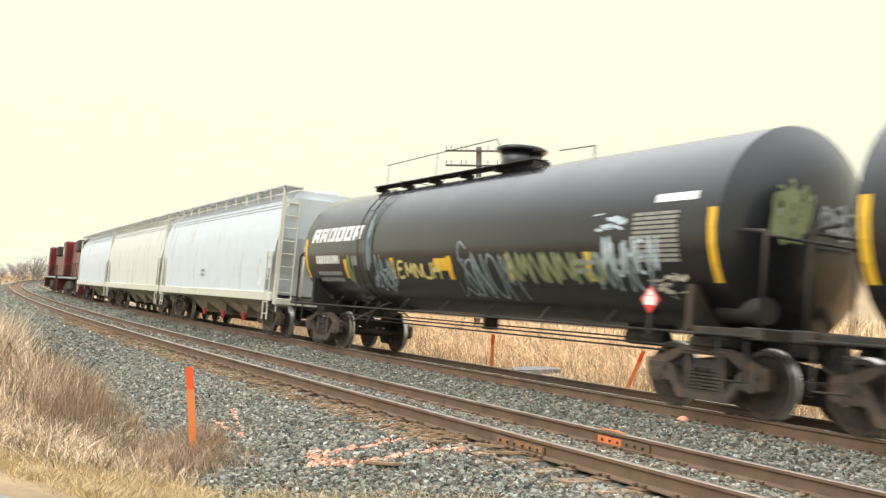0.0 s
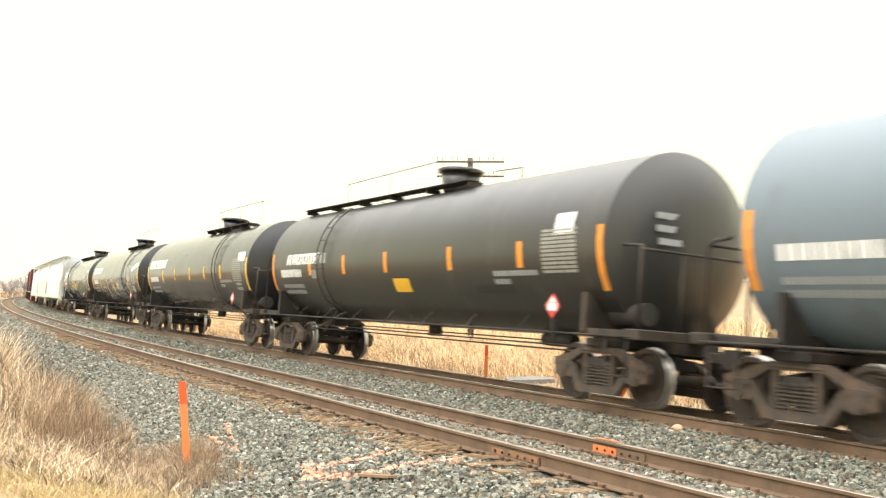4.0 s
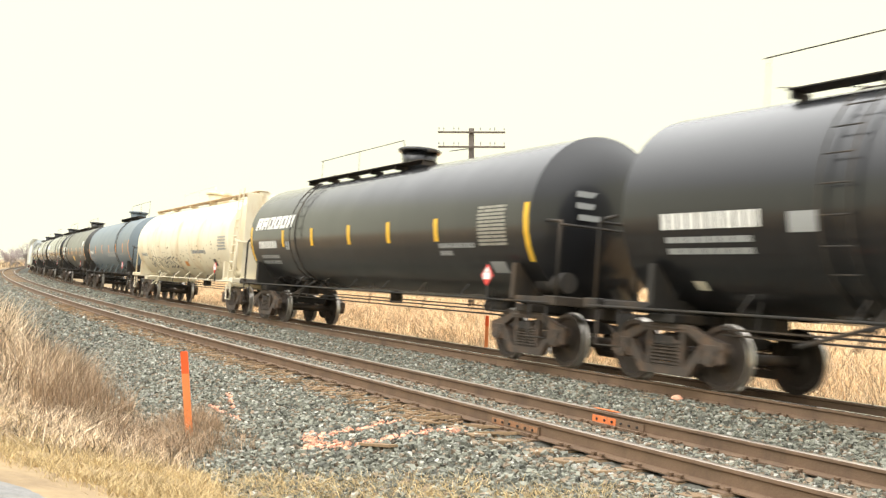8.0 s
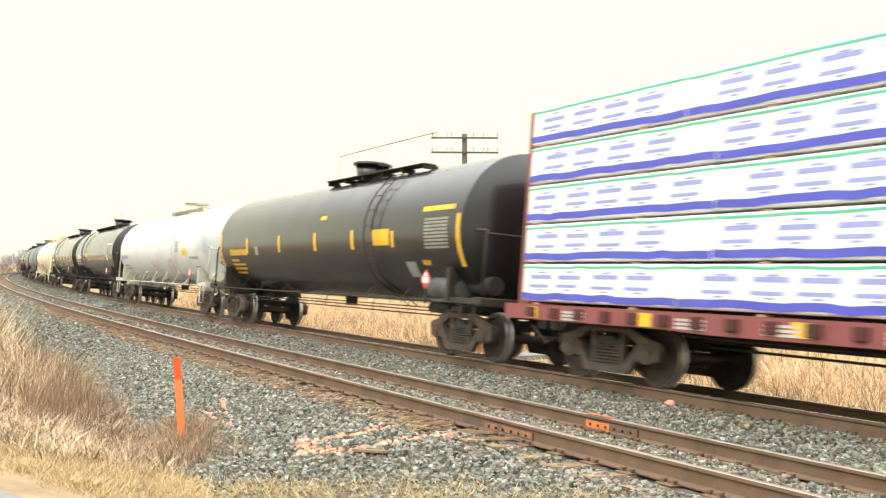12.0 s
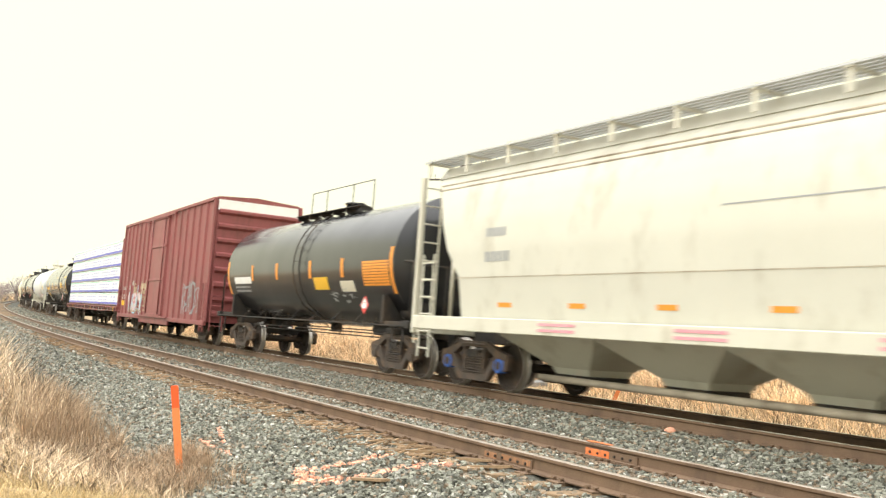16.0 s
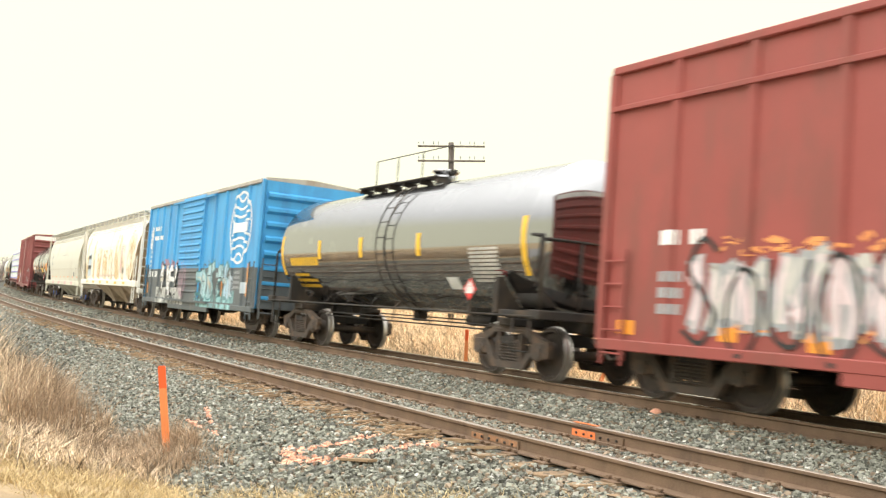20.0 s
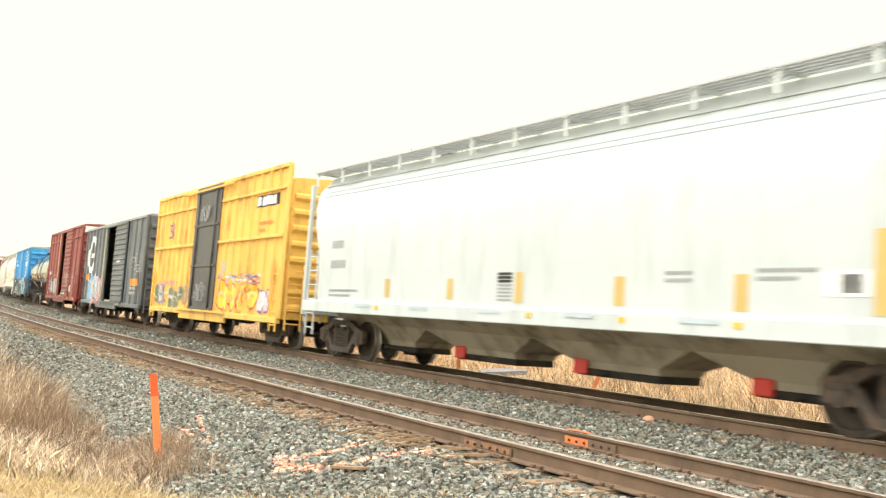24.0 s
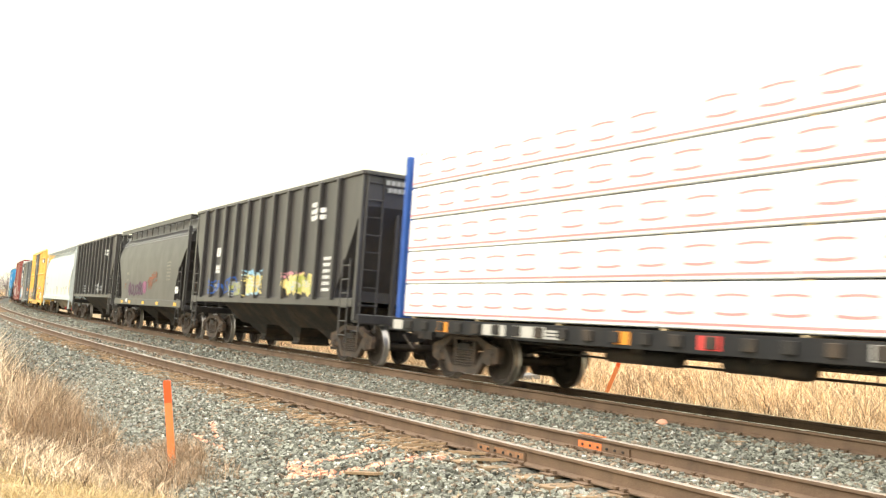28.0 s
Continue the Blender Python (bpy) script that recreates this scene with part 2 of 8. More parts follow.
WHEEL = material("wheel_steel", (0.055, 0.043, 0.035), 0.6, metal=0.3, vary=0.25, dirt=(0.11, 0.07, 0.045), dirt_amt=0.4, bump=0.15)
TREAD = material("polished_tread_steel", (0.50, 0.47, 0.43), 0.42, metal=0.9, vary=0.1, bump=0.05)
RAILSIDE = material("rail_rust", (0.185, 0.120, 0.076), 0.8, vary=0.25, scale=3, dirt=(0.12, 0.080, 0.055), dirt_amt=0.4, bump=0.3)
RAILTOP = material("rail_running_surface", (0.42, 0.36, 0.30), 0.35, metal=0.7, vary=0.15, scale=2, dirt=(0.30, 0.19, 0.11), dirt_amt=0.35, bump=0.05)
RAILTOP_B = material("rail_polished_surface", (0.62, 0.60, 0.56), 0.25, metal=0.9, vary=0.1, scale=2, bump=0.05)
TIE = material("old_tie_wood", (0.26, 0.175, 0.10), 0.9, vary=0.3, scale=4, dirt=(0.13, 0.09, 0.055), dirt_amt=0.4, bump=0.5, bump_scale=30, random_amt=0.3)
STAKE_ORANGE = material("faded_orange_paint", (0.82, 0.25, 0.08), 0.6, vary=0.15, scale=4, bump=0.1, dirt=(0.62, 0.28, 0.12), dirt_amt=0.25, dirt_scale=(3, 3, 1))
STONE = material("crushed_granite", (0.185, 0.186, 0.150), 0.85, vary=0.3, scale=14, bump=0.4, bump_scale=60, island=1.4)
# darker than the stones: shade in the gaps is put into the bed colour
BALLAST = material("ballast_bed", (0.105, 0.102, 0.082), 0.95, vary=0.6, scale=16, bump=0.9, bump_scale=34, dirt=(0.045, 0.042, 0.034), dirt_amt=0.5, dirt_scale=(7, 7, 7))
ORANGE = material("marker_orange_paint", (0.82, 0.22, 0.07), 0.65, vary=0.25, scale=6, bump=0.2, dirt=(0.40, 0.17, 0.08), dirt_amt=0.4, dirt_scale=(3, 3, 3))
ORANGE_OLD = material("worn_orange_paint", (0.34, 0.17, 0.085), 0.75, vary=0.35, scale=6, bump=0.3, dirt=(0.19, 0.12, 0.075), dirt_amt=0.5, dirt_scale=(3, 3, 3))
ORANGE_S = material("orange_sprayed_stone", (0.72, 0.37, 0.25), 0.8, vary=0.3, scale=14, bump=0.4, bump_scale=60, island=0.7)
STONE_B = material("rust_stained_stone", (0.215, 0.165, 0.115), 0.85, vary=0.3, scale=14, bump=0.4, bump_scale=60, island=1.2)
STONE_P = material("pale_limestone", (0.40, 0.39, 0.34), 0.85, vary=0.25, scale=14, bump=0.4, bump_scale=60, island=0.9)
SOIL = material("straw_covered_soil", (0.36, 0.26, 0.145), 0.95, vary=0.4, scale=0.8, bump=0.8, bump_scale=12, dirt=(0.24, 0.17, 0.10), dirt_amt=0.5, dirt_scale=(0.3, 0.3, 0.3))
ROADM = material("grey_gravel_road", (0.245, 0.238, 0.225), 0.9, vary=0.4, scale=9, bump=0.9, bump_scale=45, dirt=(0.29, 0.265, 0.225), dirt_amt=0.25, dirt_scale=(1.5, 1.5, 1.5))
STRAW = material("bleached_straw", (0.60, 0.48, 0.34), 0.85, vary=0.6, scale=1.7, bump=0.0, island=0.9, spec=0.2)
GRASS = material("dry_grass", (0.48, 0.365, 0.245), 0.85, vary=0.65, scale=1.7, bump=0.0, island=1.1, spec=0.2)
GRASS_F = material("dry_reed_grass", (0.71, 0.52, 0.32), 0.85, vary=0.55, scale=0.8, bump=0.0, island=0.9, spec=0.2)
VERGE = material("short_straw_grass", (0.52, 0.395, 0.21), 0.85, vary=0.3, scale=0.9, bump=0.0, island=0.9, spec=0.2)
SPLINTER = material("split_tie_wood", (0.285, 0.19, 0.11), 0.9, vary=0.3, scale=6, bump=0.3, island=1.0)
WEED_DARK = material("dark_brown_weed", (0.17, 0.115, 0.075), 0.9, vary=0.3, scale=2, bump=0.0, island=1.0, spec=0.2)
WEED = material("dead_brown_weed", (0.36, 0.255, 0.165), 0.9, vary=0.3, scale=2, bump=0.0, island=1.0, spec=0.2)
# bark and twigs paler than wood: distance haze is put into the colour
BARK = material("haze_pale_bark", (0.33, 0.285, 0.27), 0.9, vary=0.3, scale=2, bump=0.3)
TWIG = material("haze_pale_twigs", (0.44, 0.38, 0.365), 0.9, vary=0.3, scale=0.3, bump=0.0, island=0.6)
POLEWOOD = material("weathered_pole_wood", (0.12, 0.10, 0.085), 0.9, vary=0.3, scale=3, bump=0.4, bump_scale=20)
INSUL = material("glass_insulator", (0.35, 0.38, 0.36), 0.2, vary=0.1, bump=0.0)
M_WHITE = material("white_marking", (0.80, 0.80, 0.77), 0.55, vary=0.1, scale=3, dirt=(0.35, 0.34, 0.30), dirt_amt=0.2, bump=0.03)
M_YELLOW = material("yellow_reflective_marking", (0.85, 0.50, 0.04), 0.4, vary=0.1, scale=3, dirt=(0.40, 0.25, 0.05), dirt_amt=0.2, bump=0.03)
M_BLACK = material("black_marking", (0.03, 0.03, 0.03), 0.5, vary=0.1, bump=0.03)
M_RED = material("red_marking", (0.75, 0.07, 0.06), 0.5, vary=0.1, bump=0.03)
M_WORN = material("worn_white_marking", (0.52, 0.50, 0.45), 0.6, vary=0.2, scale=3, dirt=(0.30, 0.30, 0.28), dirt_amt=0.35, bump=0.03)
M_DATA = material("fine_print_panel", (0.30, 0.29, 0.25), 0.6, vary=0.35, scale=12, dirt=(0.10, 0.10, 0.09), dirt_amt=0.3, dirt_scale=(6, 6, 6), bump=0.03)
G_FADEWHITE = material("faded_white_paint", (0.52, 0.38, 0.35), 0.6, vary=0.25, scale=4, dirt=(0.35, 0.12, 0.10), dirt_amt=0.35, dirt_scale=(3, 3, 3), bump=0.03)
M_GREY = material("faded_grey_marking_and_sheen", (0.33, 0.34, 0.34), 0.6, vary=0.15, bump=0.03)
M_ORANGE = material("orange_reflective_marking", (0.80, 0.30, 0.04), 0.4, vary=0.1, scale=3, bump=0.03)
M_STRAWTAPE = material("faded_yellow_tape", (0.60, 0.43, 0.15), 0.5, vary=0.15, scale=3, bump=0.03)
M_PANEL = material("pale_blue_panel_paint", (0.50, 0.58, 0.62), 0.5, vary=0.1, scale=3, bump=0.03)
M_CREAMY = material("cream_spray", (0.66, 0.62, 0.50), 0.6, vary=0.2, scale=4, bump=0.03)
M_TAN = material("tan_spray", (0.46, 0.36, 0.24), 0.6, vary=0.25, scale=4, bump=0.03)
G_ROSE = material("rose_spray", (0.56, 0.25, 0.26), 0.6, vary=0.25, scale=4, bump=0.03)
G_PALEPINK = material("pale_pink_spray", (0.66, 0.54, 0.54), 0.6, vary=0.2, scale=4, bump=0.03)
G_SKY = material("sky_blue_spray", (0.30, 0.55, 0.72), 0.6, vary=0.2, scale=4, bump=0.03)
G_PALE = material("pale_blue_spray", (0.42, 0.60, 0.70), 0.6, vary=0.2, scale=4, bump=0.03)
G_PINK = material("pink_spray", (0.70, 0.32, 0.36), 0.6, vary=0.2, scale=4, bump=0.03)
G_GREEN = material("yellow_green_spray", (0.46, 0.48, 0.12), 0.6, vary=0.2, scale=4, bump=0.03)
G_DULL = material("dull_green_spray", (0.24, 0.27, 0.13), 0.6, vary=0.25, scale=4, bump=0.03)
G_FADE = material("faded_pale_blue_spray", (0.30, 0.36, 0.38), 0.6, vary=0.3, scale=4, dirt=(0.08, 0.09, 0.09), dirt_amt=0.35, dirt_scale=(2, 2, 2), bump=0.03)
G_DIM = material("dull_blue_spray", (0.20, 0.28, 0.35), 0.6, vary=0.3, scale=4, dirt=(0.06, 0.08, 0.10), dirt_amt=0.35, dirt_scale=(2, 2, 2), bump=0.03)
G_FADEPINK = material("faded_pink_spray", (0.40, 0.27, 0.32), 0.6, vary=0.3, scale=4, dirt=(0.10, 0.07, 0.08), dirt_amt=0.3, dirt_scale=(2, 2, 2), bump=0.03)
G_DIMVIOLET = material("dim_violet_spray", (0.125, 0.065, 0.115), 0.6, vary=0.3, scale=4, dirt=(0.04, 0.03, 0.04), dirt_amt=0.4, dirt_scale=(2, 2, 2), bump=0.03)
G_DIMPINK = material("dim_pink_spray", (0.33, 0.12, 0.22), 0.6, vary=0.3, scale=4, dirt=(0.10, 0.05, 0.08), dirt_amt=0.4, dirt_scale=(2, 2, 2), bump=0.03)
G_DIMORANGE = material("dim_orange_spray", (0.28, 0.105, 0.06), 0.6, vary=0.3, scale=4, dirt=(0.08, 0.04, 0.03), dirt_amt=0.4, dirt_scale=(2, 2, 2), bump=0.03)
G_MIST = material("misty_blue_spray", (0.42, 0.60, 0.62), 0.6, vary=0.25, scale=3, bump=0.03)
G_AQUADARK = material("dark_aqua_spray", (0.12, 0.26, 0.27), 0.6, vary=0.25, scale=3, bump=0.03)
G_LEMON = material("lemon_spray", (0.86, 0.66, 0.10), 0.6, vary=0.2, scale=4, bump=0.03)
M_ROSE_RED = material("red_spray", (0.62, 0.12, 0.10), 0.6, vary=0.25, scale=4, bump=0.03)
G_PURPLE = material("violet_spray", (0.30, 0.15, 0.32), 0.6, vary=0.2, scale=4, bump=0.03)
G_ORANGE = material("orange_spray", (0.75, 0.30, 0.10), 0.6, vary=0.2, scale=4, bump=0.03)
WRAP = material("white_lumber_wrap", (0.82, 0.83, 0.80), 0.35, vary=0.05, scale=2, bump=0.45, bump_scale=5)
WRAP_B = material("blue_wrap_print", (0.09, 0.10, 0.50), 0.4, vary=0.25, scale=1.5, bump=0.2, bump_scale=6)
WRAP_L = material("faded_blue_wrap_print", (0.30, 0.33, 0.64), 0.4, vary=0.2, scale=1.5, bump=0.2, bump_scale=6)
WRAP_G = material("green_wrap_edge", (0.10, 0.50, 0.33), 0.4, vary=0.2, scale=1.5, bump=0.2, bump_scale=6)
WRAP_R = material("red_wrap_print", (0.76, 0.30, 0.29), 0.4, vary=0.2, scale=1.5, bump=0.2, bump_scale=6)
WRAP_P = material("pale_blue_wrap_print", (0.60, 0.66, 0.74), 0.4, vary=0.1, scale=1.5, bump=0.2, bump_scale=6)
LUMBER = material("sawn_lumber_ends", (0.55, 0.42, 0.25), 0.8, vary=0.2, scale=8, bump=0.2)
GALV = material("galvanised_grating", (0.52, 0.53, 0.53), 0.5, metal=0.2, vary=0.15, bump=0.1)
GLASS = material("cab_glass", (0.02, 0.025, 0.03), 0.08, vary=0.05, bump=0.0, spec=0.6)


# ---- mesh helpers ----
def box(bm, c, s, bevel=0.0, rot=None, mat=0):
    m = Matrix.Translation(c) @ (rot or Matrix.Identity(4)) @ Matrix.Diagonal((*s, 1))
    r = bmesh.ops.create_cube(bm, size=1, matrix=m)
    faces = {f for v in r["verts"] for f in v.link_faces}
    for f in faces:
        f.material_index = mat
    if bevel:
        bmesh.ops.bevel(bm, geom=list({e for f in faces for e in f.edges}), offset=bevel, segments=1, affect="EDGES", clamp_overlap=True)


def tube(bm, p, q, r, n=8, r2=None, mat=0, cap=True):
    p, q = Vector(p), Vector(q)
    d = q - p
    m = Matrix.Translation((p + q) / 2) @ d.to_track_quat("Z", "Y").to_matrix().to_4x4()
    res = bmesh.ops.create_cone(bm, cap_ends=cap, segments=n, radius1=r, radius2=r if r2 is None else r2, depth=d.length, matrix=m)
    for f in {f for v in res["verts"] for f in v.link_faces}:
        f.material_index = mat
        f.smooth = len(f.verts) == 4 and n > 6


def pipe(bm, pts, r, n=6, mat=0):
    """One bent tube through the points."""
    pts = [Vector(p) for p in pts]
    rings = []
    for i, p in enumerate(pts):
        d = (pts[min(i + 1, len(pts) - 1)] - pts[max(i - 1, 0)]).normalized()
        u = d.orthogonal().normalized() if not rings else (u - d * u.dot(d)).normalized()
        w = d.cross(u)
        rings.append([bm.verts.new(p + (u * math.cos(6.28319 * k / n) + w * math.sin(6.28319 * k / n)) * r) for k in range(n)])
    for ra, rb in zip(rings, rings[1:]):
        for k in range(n):
            f = bm.faces.new((ra[k], ra[(k + 1) % n], rb[(k + 1) % n], rb[k]))
            f.material_index, f.smooth = mat, True
    bm.faces.new(rings[0][::-1]).material_index = mat
    bm.faces.new(rings[-1]).material_index = mat


def prism(bm, outline, y0, y1, axis="y", mat=0):
    """A flat outline (pairs) pushed from y0 to y1 along an axis: 'y' takes (x, z), 'x' takes (y, z), 'z' takes (x, y)."""
    put = {"y": lambda a, b, t: (a, t, b), "x": lambda a, b, t: (t, a, b), "z": lambda a, b, t: (a, b, t)}[axis]
    v0 = [bm.verts.new(put(a, b, y0)) for a, b in outline]
    v1 = [bm.verts.new(put(a, b, y1)) for a, b in outline]
    k = len(outline)
    fs = [bm.faces.new(v0), bm.faces.new(v1[::-1])]
    for i in range(k):
        fs.append(bm.faces.new((v0[i], v1[i], v1[(i + 1) % k], v0[(i + 1) % k])))
    for f in fs:
        f.material_index = mat
    bmesh.ops.recalc_face_normals(bm, faces=fs)


def lathe_x(bm, prof, n=48, zc=0.0, yc=0.0, smooth=True):
    """Revolve (x, r) round the x axis at height zc."""
    rings = []
    for x, r in prof:
        if r < 1e-4:
            rings.append([bm.verts.new((x, yc, zc))])
        else:
            rings.append([bm.verts.new((x, yc + r * math.cos(2 * math.pi * i / n), zc + r * math.sin(2 * math.pi * i / n))) for i in range(n)])
    fs = []
    for a, b in zip(rings, rings[1:]):
        for i in range(n):
            j = (i + 1) % n
            vs = [a[i % len(a)], a[j % len(a)], b[j % len(b)], b[i % len(b)]]
            vs = list(dict.fromkeys(vs))
            if len(vs) > 2:
                fs.append(bm.faces.new(vs))
    for f in fs:
        f.smooth = smooth
    bmesh.ops.recalc_face_normals(bm, faces=fs)


def mesh_of(name, bm, mats):
    me = bpy.data.meshes.new(name)
    bm.to_mesh(me)
    bm.free()
    for m in mats if isinstance(mats, (list, tuple)) else [mats]:
        me.materials.append(m)
    return me


def part(name, bm, mats, parent, label="", m=None):
    ob = new(name, mesh_of(name, bm, mats))
    ob.parent = parent
    if m is not None:
        ob.matrix_basis = m
    return tagged(ob, label)


def share(name, me, parent, m, label=""):
    ob = new(name, me)
    ob.parent = parent
    ob.matrix_basis = m
    return tagged(ob, label)


def raw_mesh(name, verts, faces, mats, index=None):
    me = bpy.data.meshes.new(name)
    me.from_pydata(verts if isinstance(verts, list) else verts.tolist(), [], faces if isinstance(faces, list) else faces.tolist())
    for m in mats if isinstance(mats, (list, tuple)) else [mats]:
        me.materials.append(m)
    if index is not None:
        me.polygons.foreach_set("material_index", index)
    me.update()
    return me


# ---- the line of the two tracks ----
S_LO, S_HI, DS = -480.0, 720.0, 0.5
BEND_AT = [-60, 0, 60, 120, 180, 250, 350, 500]
BEND = [1.359, 1.359, 0.709, 0.472, 0.817, 0.963, 1.021, 1.050]   # curvature per km
HEAD0, NEAR_D = 1.03589, 6.803      # heading and distance of the near track where it passes the eye
FAR_OFF, FAR_Z = 3.970, -0.166      # far track from near track
CANT_NEAR, CANT_FAR = 0.084, 0.098
SV = np.arange(S_LO, S_HI + DS / 2, DS)
I0 = int(round(-S_LO / DS))
kap = 1e-3 * np.interp(SV, BEND_AT, BEND)


def run(v):
    c = np.concatenate([[0], np.cumsum((v[1:] + v[:-1]) / 2 * DS)])
    return c - c[I0]


HEADV = HEAD0 + run(kap)
TXV, TYV = -np.cos(HEADV), np.sin(HEADV)
NXV, NYV = np.sin(HEADV), np.cos(HEADV)
LXV = run(TXV) + NEAR_D * math.sin(HEAD0)
LYV = run(TYV) + NEAR_D * math.cos(HEAD0)
STV = run(1 - FAR_OFF * kap)      # length along the far track


def at(s, l=0.0, z=0.0):
    """A point s metres along the near track, l metres to its far side."""
    g = lambda v: np.interp(s, SV, v)
    return Vector((g(LXV) + l * g(NXV), g(LYV) + l * g(NYV), z))


def far_at(st):
    return at(np.interp(st, STV, SV), FAR_OFF, FAR_Z)


def run_train(t):
    """How far the train has run at t, from its place at 14 s."""
    u = (t - 14) / 14
    return 14 * (13.967 * u + 0.464 * u ** 2 / 2 - 0.005 * u ** 3 / 3)


def car_pose(mid, half, t):
    """The pose of a wagon whose truck centres stand half before and behind mid on the far track."""
    s = mid + run_train(t)
    a, b = far_at(s + half), far_at(s - half)
    x = (a - b).normalized()
    y = Vector((0, 0, 1)).cross(x)
    z = x.cross(y)
    m = Matrix((x, y, z)).transposed().to_4x4()
    m.translation = (a + b) / 2
    return m @ Matrix.Rotation(CANT_FAR, 4, "X")


def sweep(prof, off, cant, z0, s0, s1, step, closed=True):
    """Sweep a section of (l, z) along the line; returns vertices and faces."""
    ss = np.arange(s0, s1 + step / 2, step)
    p = np.array(prof)
    l = off + p[:, 0] * math.cos(cant) + p[:, 1] * math.sin(cant)
    z = z0 + p[:, 1] * math.cos(cant) - p[:, 0] * math.sin(cant)
    g = [np.interp(ss, SV, v) for v in (LXV, LYV, NXV, NYV)]
    V = np.stack([g[0][:, None] + l * g[2][:, None], g[1][:, None] + l * g[3][:, None], np.broadcast_to(z, (len(ss), len(l)))], -1).reshape(-1, 3)
    k, n = len(prof), len(ss)
    i = np.arange(n - 1)[:, None] * k
    j = np.arange(k if closed else k - 1)[None]
    F = np.stack([i + j, i + (j + 1) % k, i + k + (j + 1) % k, i + k + j], -1).reshape(-1, 4)
    return V, F


# ---- tracks ----
def bed_z(l):
    """Height of the ballast across the line (l metres from the near track's centre)."""
    return np.interp(l, [-4.6, -3.7, -1.85, -1.55, -0.75, 0.75, 1.35, 2.0, 2.6, 3.2, 4.7, 5.35, 5.75, 7.4, 8.2],
                     [-0.62, -0.50, -0.15, -0.12, -0.150, -0.270, -0.32, -0.33, -0.27, -0.285, -0.455, -0.52, -0.54, -1.02, -1.2])


RAIL_PROF = [(-0.037, -0.006), (-0.030, 0.0), (0.030, 0.0), (0.037, -0.006), (0.036, -0.036), (0.010, -0.052), (0.009, -0.150),
             (0.075, -0.172), (0.075, -0.186), (-0.075, -0.186), (-0.075, -0.172), (-0.009, -0.150), (-0.010, -0.052), (-0.036, -0.036)]


def build_rail(track, side, off, cant, z0, top):
    V, F = sweep([(side * 0.7525 + a, b) for a, b in RAIL_PROF], off, cant, z0, -70, 420, 1.0)
    idx = np.zeros(len(F), int)
    k = len(RAIL_PROF)
    col = np.arange(len(F)) % k
    idx[(col <= 2)] = 1
    ob = new("rail", raw_mesh("rail", V, F, [RAILSIDE, top], idx))
    ob.parent = track
    return ob


track_near = tagged(new("track_near"), "rusty railway track on old wooden ties in grey ballast", "railway track", kind="structure")
track_far = tagged(new("track_far"), "polished railway track under the passing train", "railway track", kind="structure")
rails = {}
for nm, tr, off, cant, z0, top in (("near", track_near, 0, CANT_NEAR, 0, RAILTOP), ("far", track_far, FAR_OFF, CANT_FAR, FAR_Z, RAILTOP_B)):
    for side in (-1, 1):
        rails[nm, side] = build_rail(tr, side, off, cant, z0, top)


def on_track(s, l, z, off, cant, z0):
    """Pose at s on a canted track: x along the line, y to the near side."""
    a = at(s, off, z0)
    x = (at(s + 0.5, off) - at(s - 0.5, off)).normalized()
    y = Vector((0, 0, 1)).cross(x)
    m = Matrix((x, y, Vector((0, 0, 1)))).transposed().to_4x4()
    m.translation = a
    return m @ Matrix.Rotation(cant, 4, "X") @ Matrix.Translation((0, -l, z))


rng = random.Random(7)


def tie_mesh(seed):
    r = random.Random(seed)
    bm = bmesh.new()
    box(bm, (0, 0, -0.09), (0.22, 2.59, 0.18), 0.012)
    for v in bm.verts:
        v.co += Vector((r.uniform(-0.012, 0.012), r.uniform(-0.03, 0.03), r.uniform(-0.01, 0.006)))
    return mesh_of("tie", bm, TIE)


tie_meshes = [tie_mesh(i) for i in range(5)]
plate_bm = bmesh.new()
box(plate_bm, (0, 0, 0.008), (0.19, 0.33, 0.016), 0.003)
for sx in (-0.06, 0.06):
    for sy in (-0.095, 0.095):
        tube(plate_bm, (sx, sy, 0.01), (sx, sy, 0.042), 0.013, 6)
        box(plate_bm, (sx, sy, 0.045), (0.04, 0.045, 0.016))
plate_me = mesh_of("tie_plate", plate_bm, RAILSIDE)
for nm, tr, off, cant, z0, s0, s1 in (("near", track_near, 0, CANT_NEAR, 0, 1.0, 62.0), ("far", track_far, FAR_OFF, CANT_FAR, FAR_Z, 2.0, 40.0)):
    s = s0
    while s < s1:
        ob = share("tie", rng.choice(tie_meshes), tr, on_track(s, rng.uniform(-0.05, 0.05), -0.199, off, cant, z0) @ pose(0, 0, 0, 0, 0, rng.uniform(-1.5, 1.5)))
        if s < 34:
            for side in (-1, 1):
                share("tie_plate", plate_me, ob, ob.matrix_basis.inverted() @ on_track(s, side * 0.7525, -0.2, off, cant, z0))
        s += 0.53 + rng.uniform(-0.03, 0.03)
    # the rest of the ties, too far to tell apart
    bm = bmesh.new()
    s = s1
    while s < 200:
        box(bm, (0, 0, 0), (0.22, 2.59, 0.18), rot=on_track(s, 0, -0.289, off, cant, z0))
        s += 0.53
    tagged(part("distant_ties", bm, TIE, tr), kind="stuff")


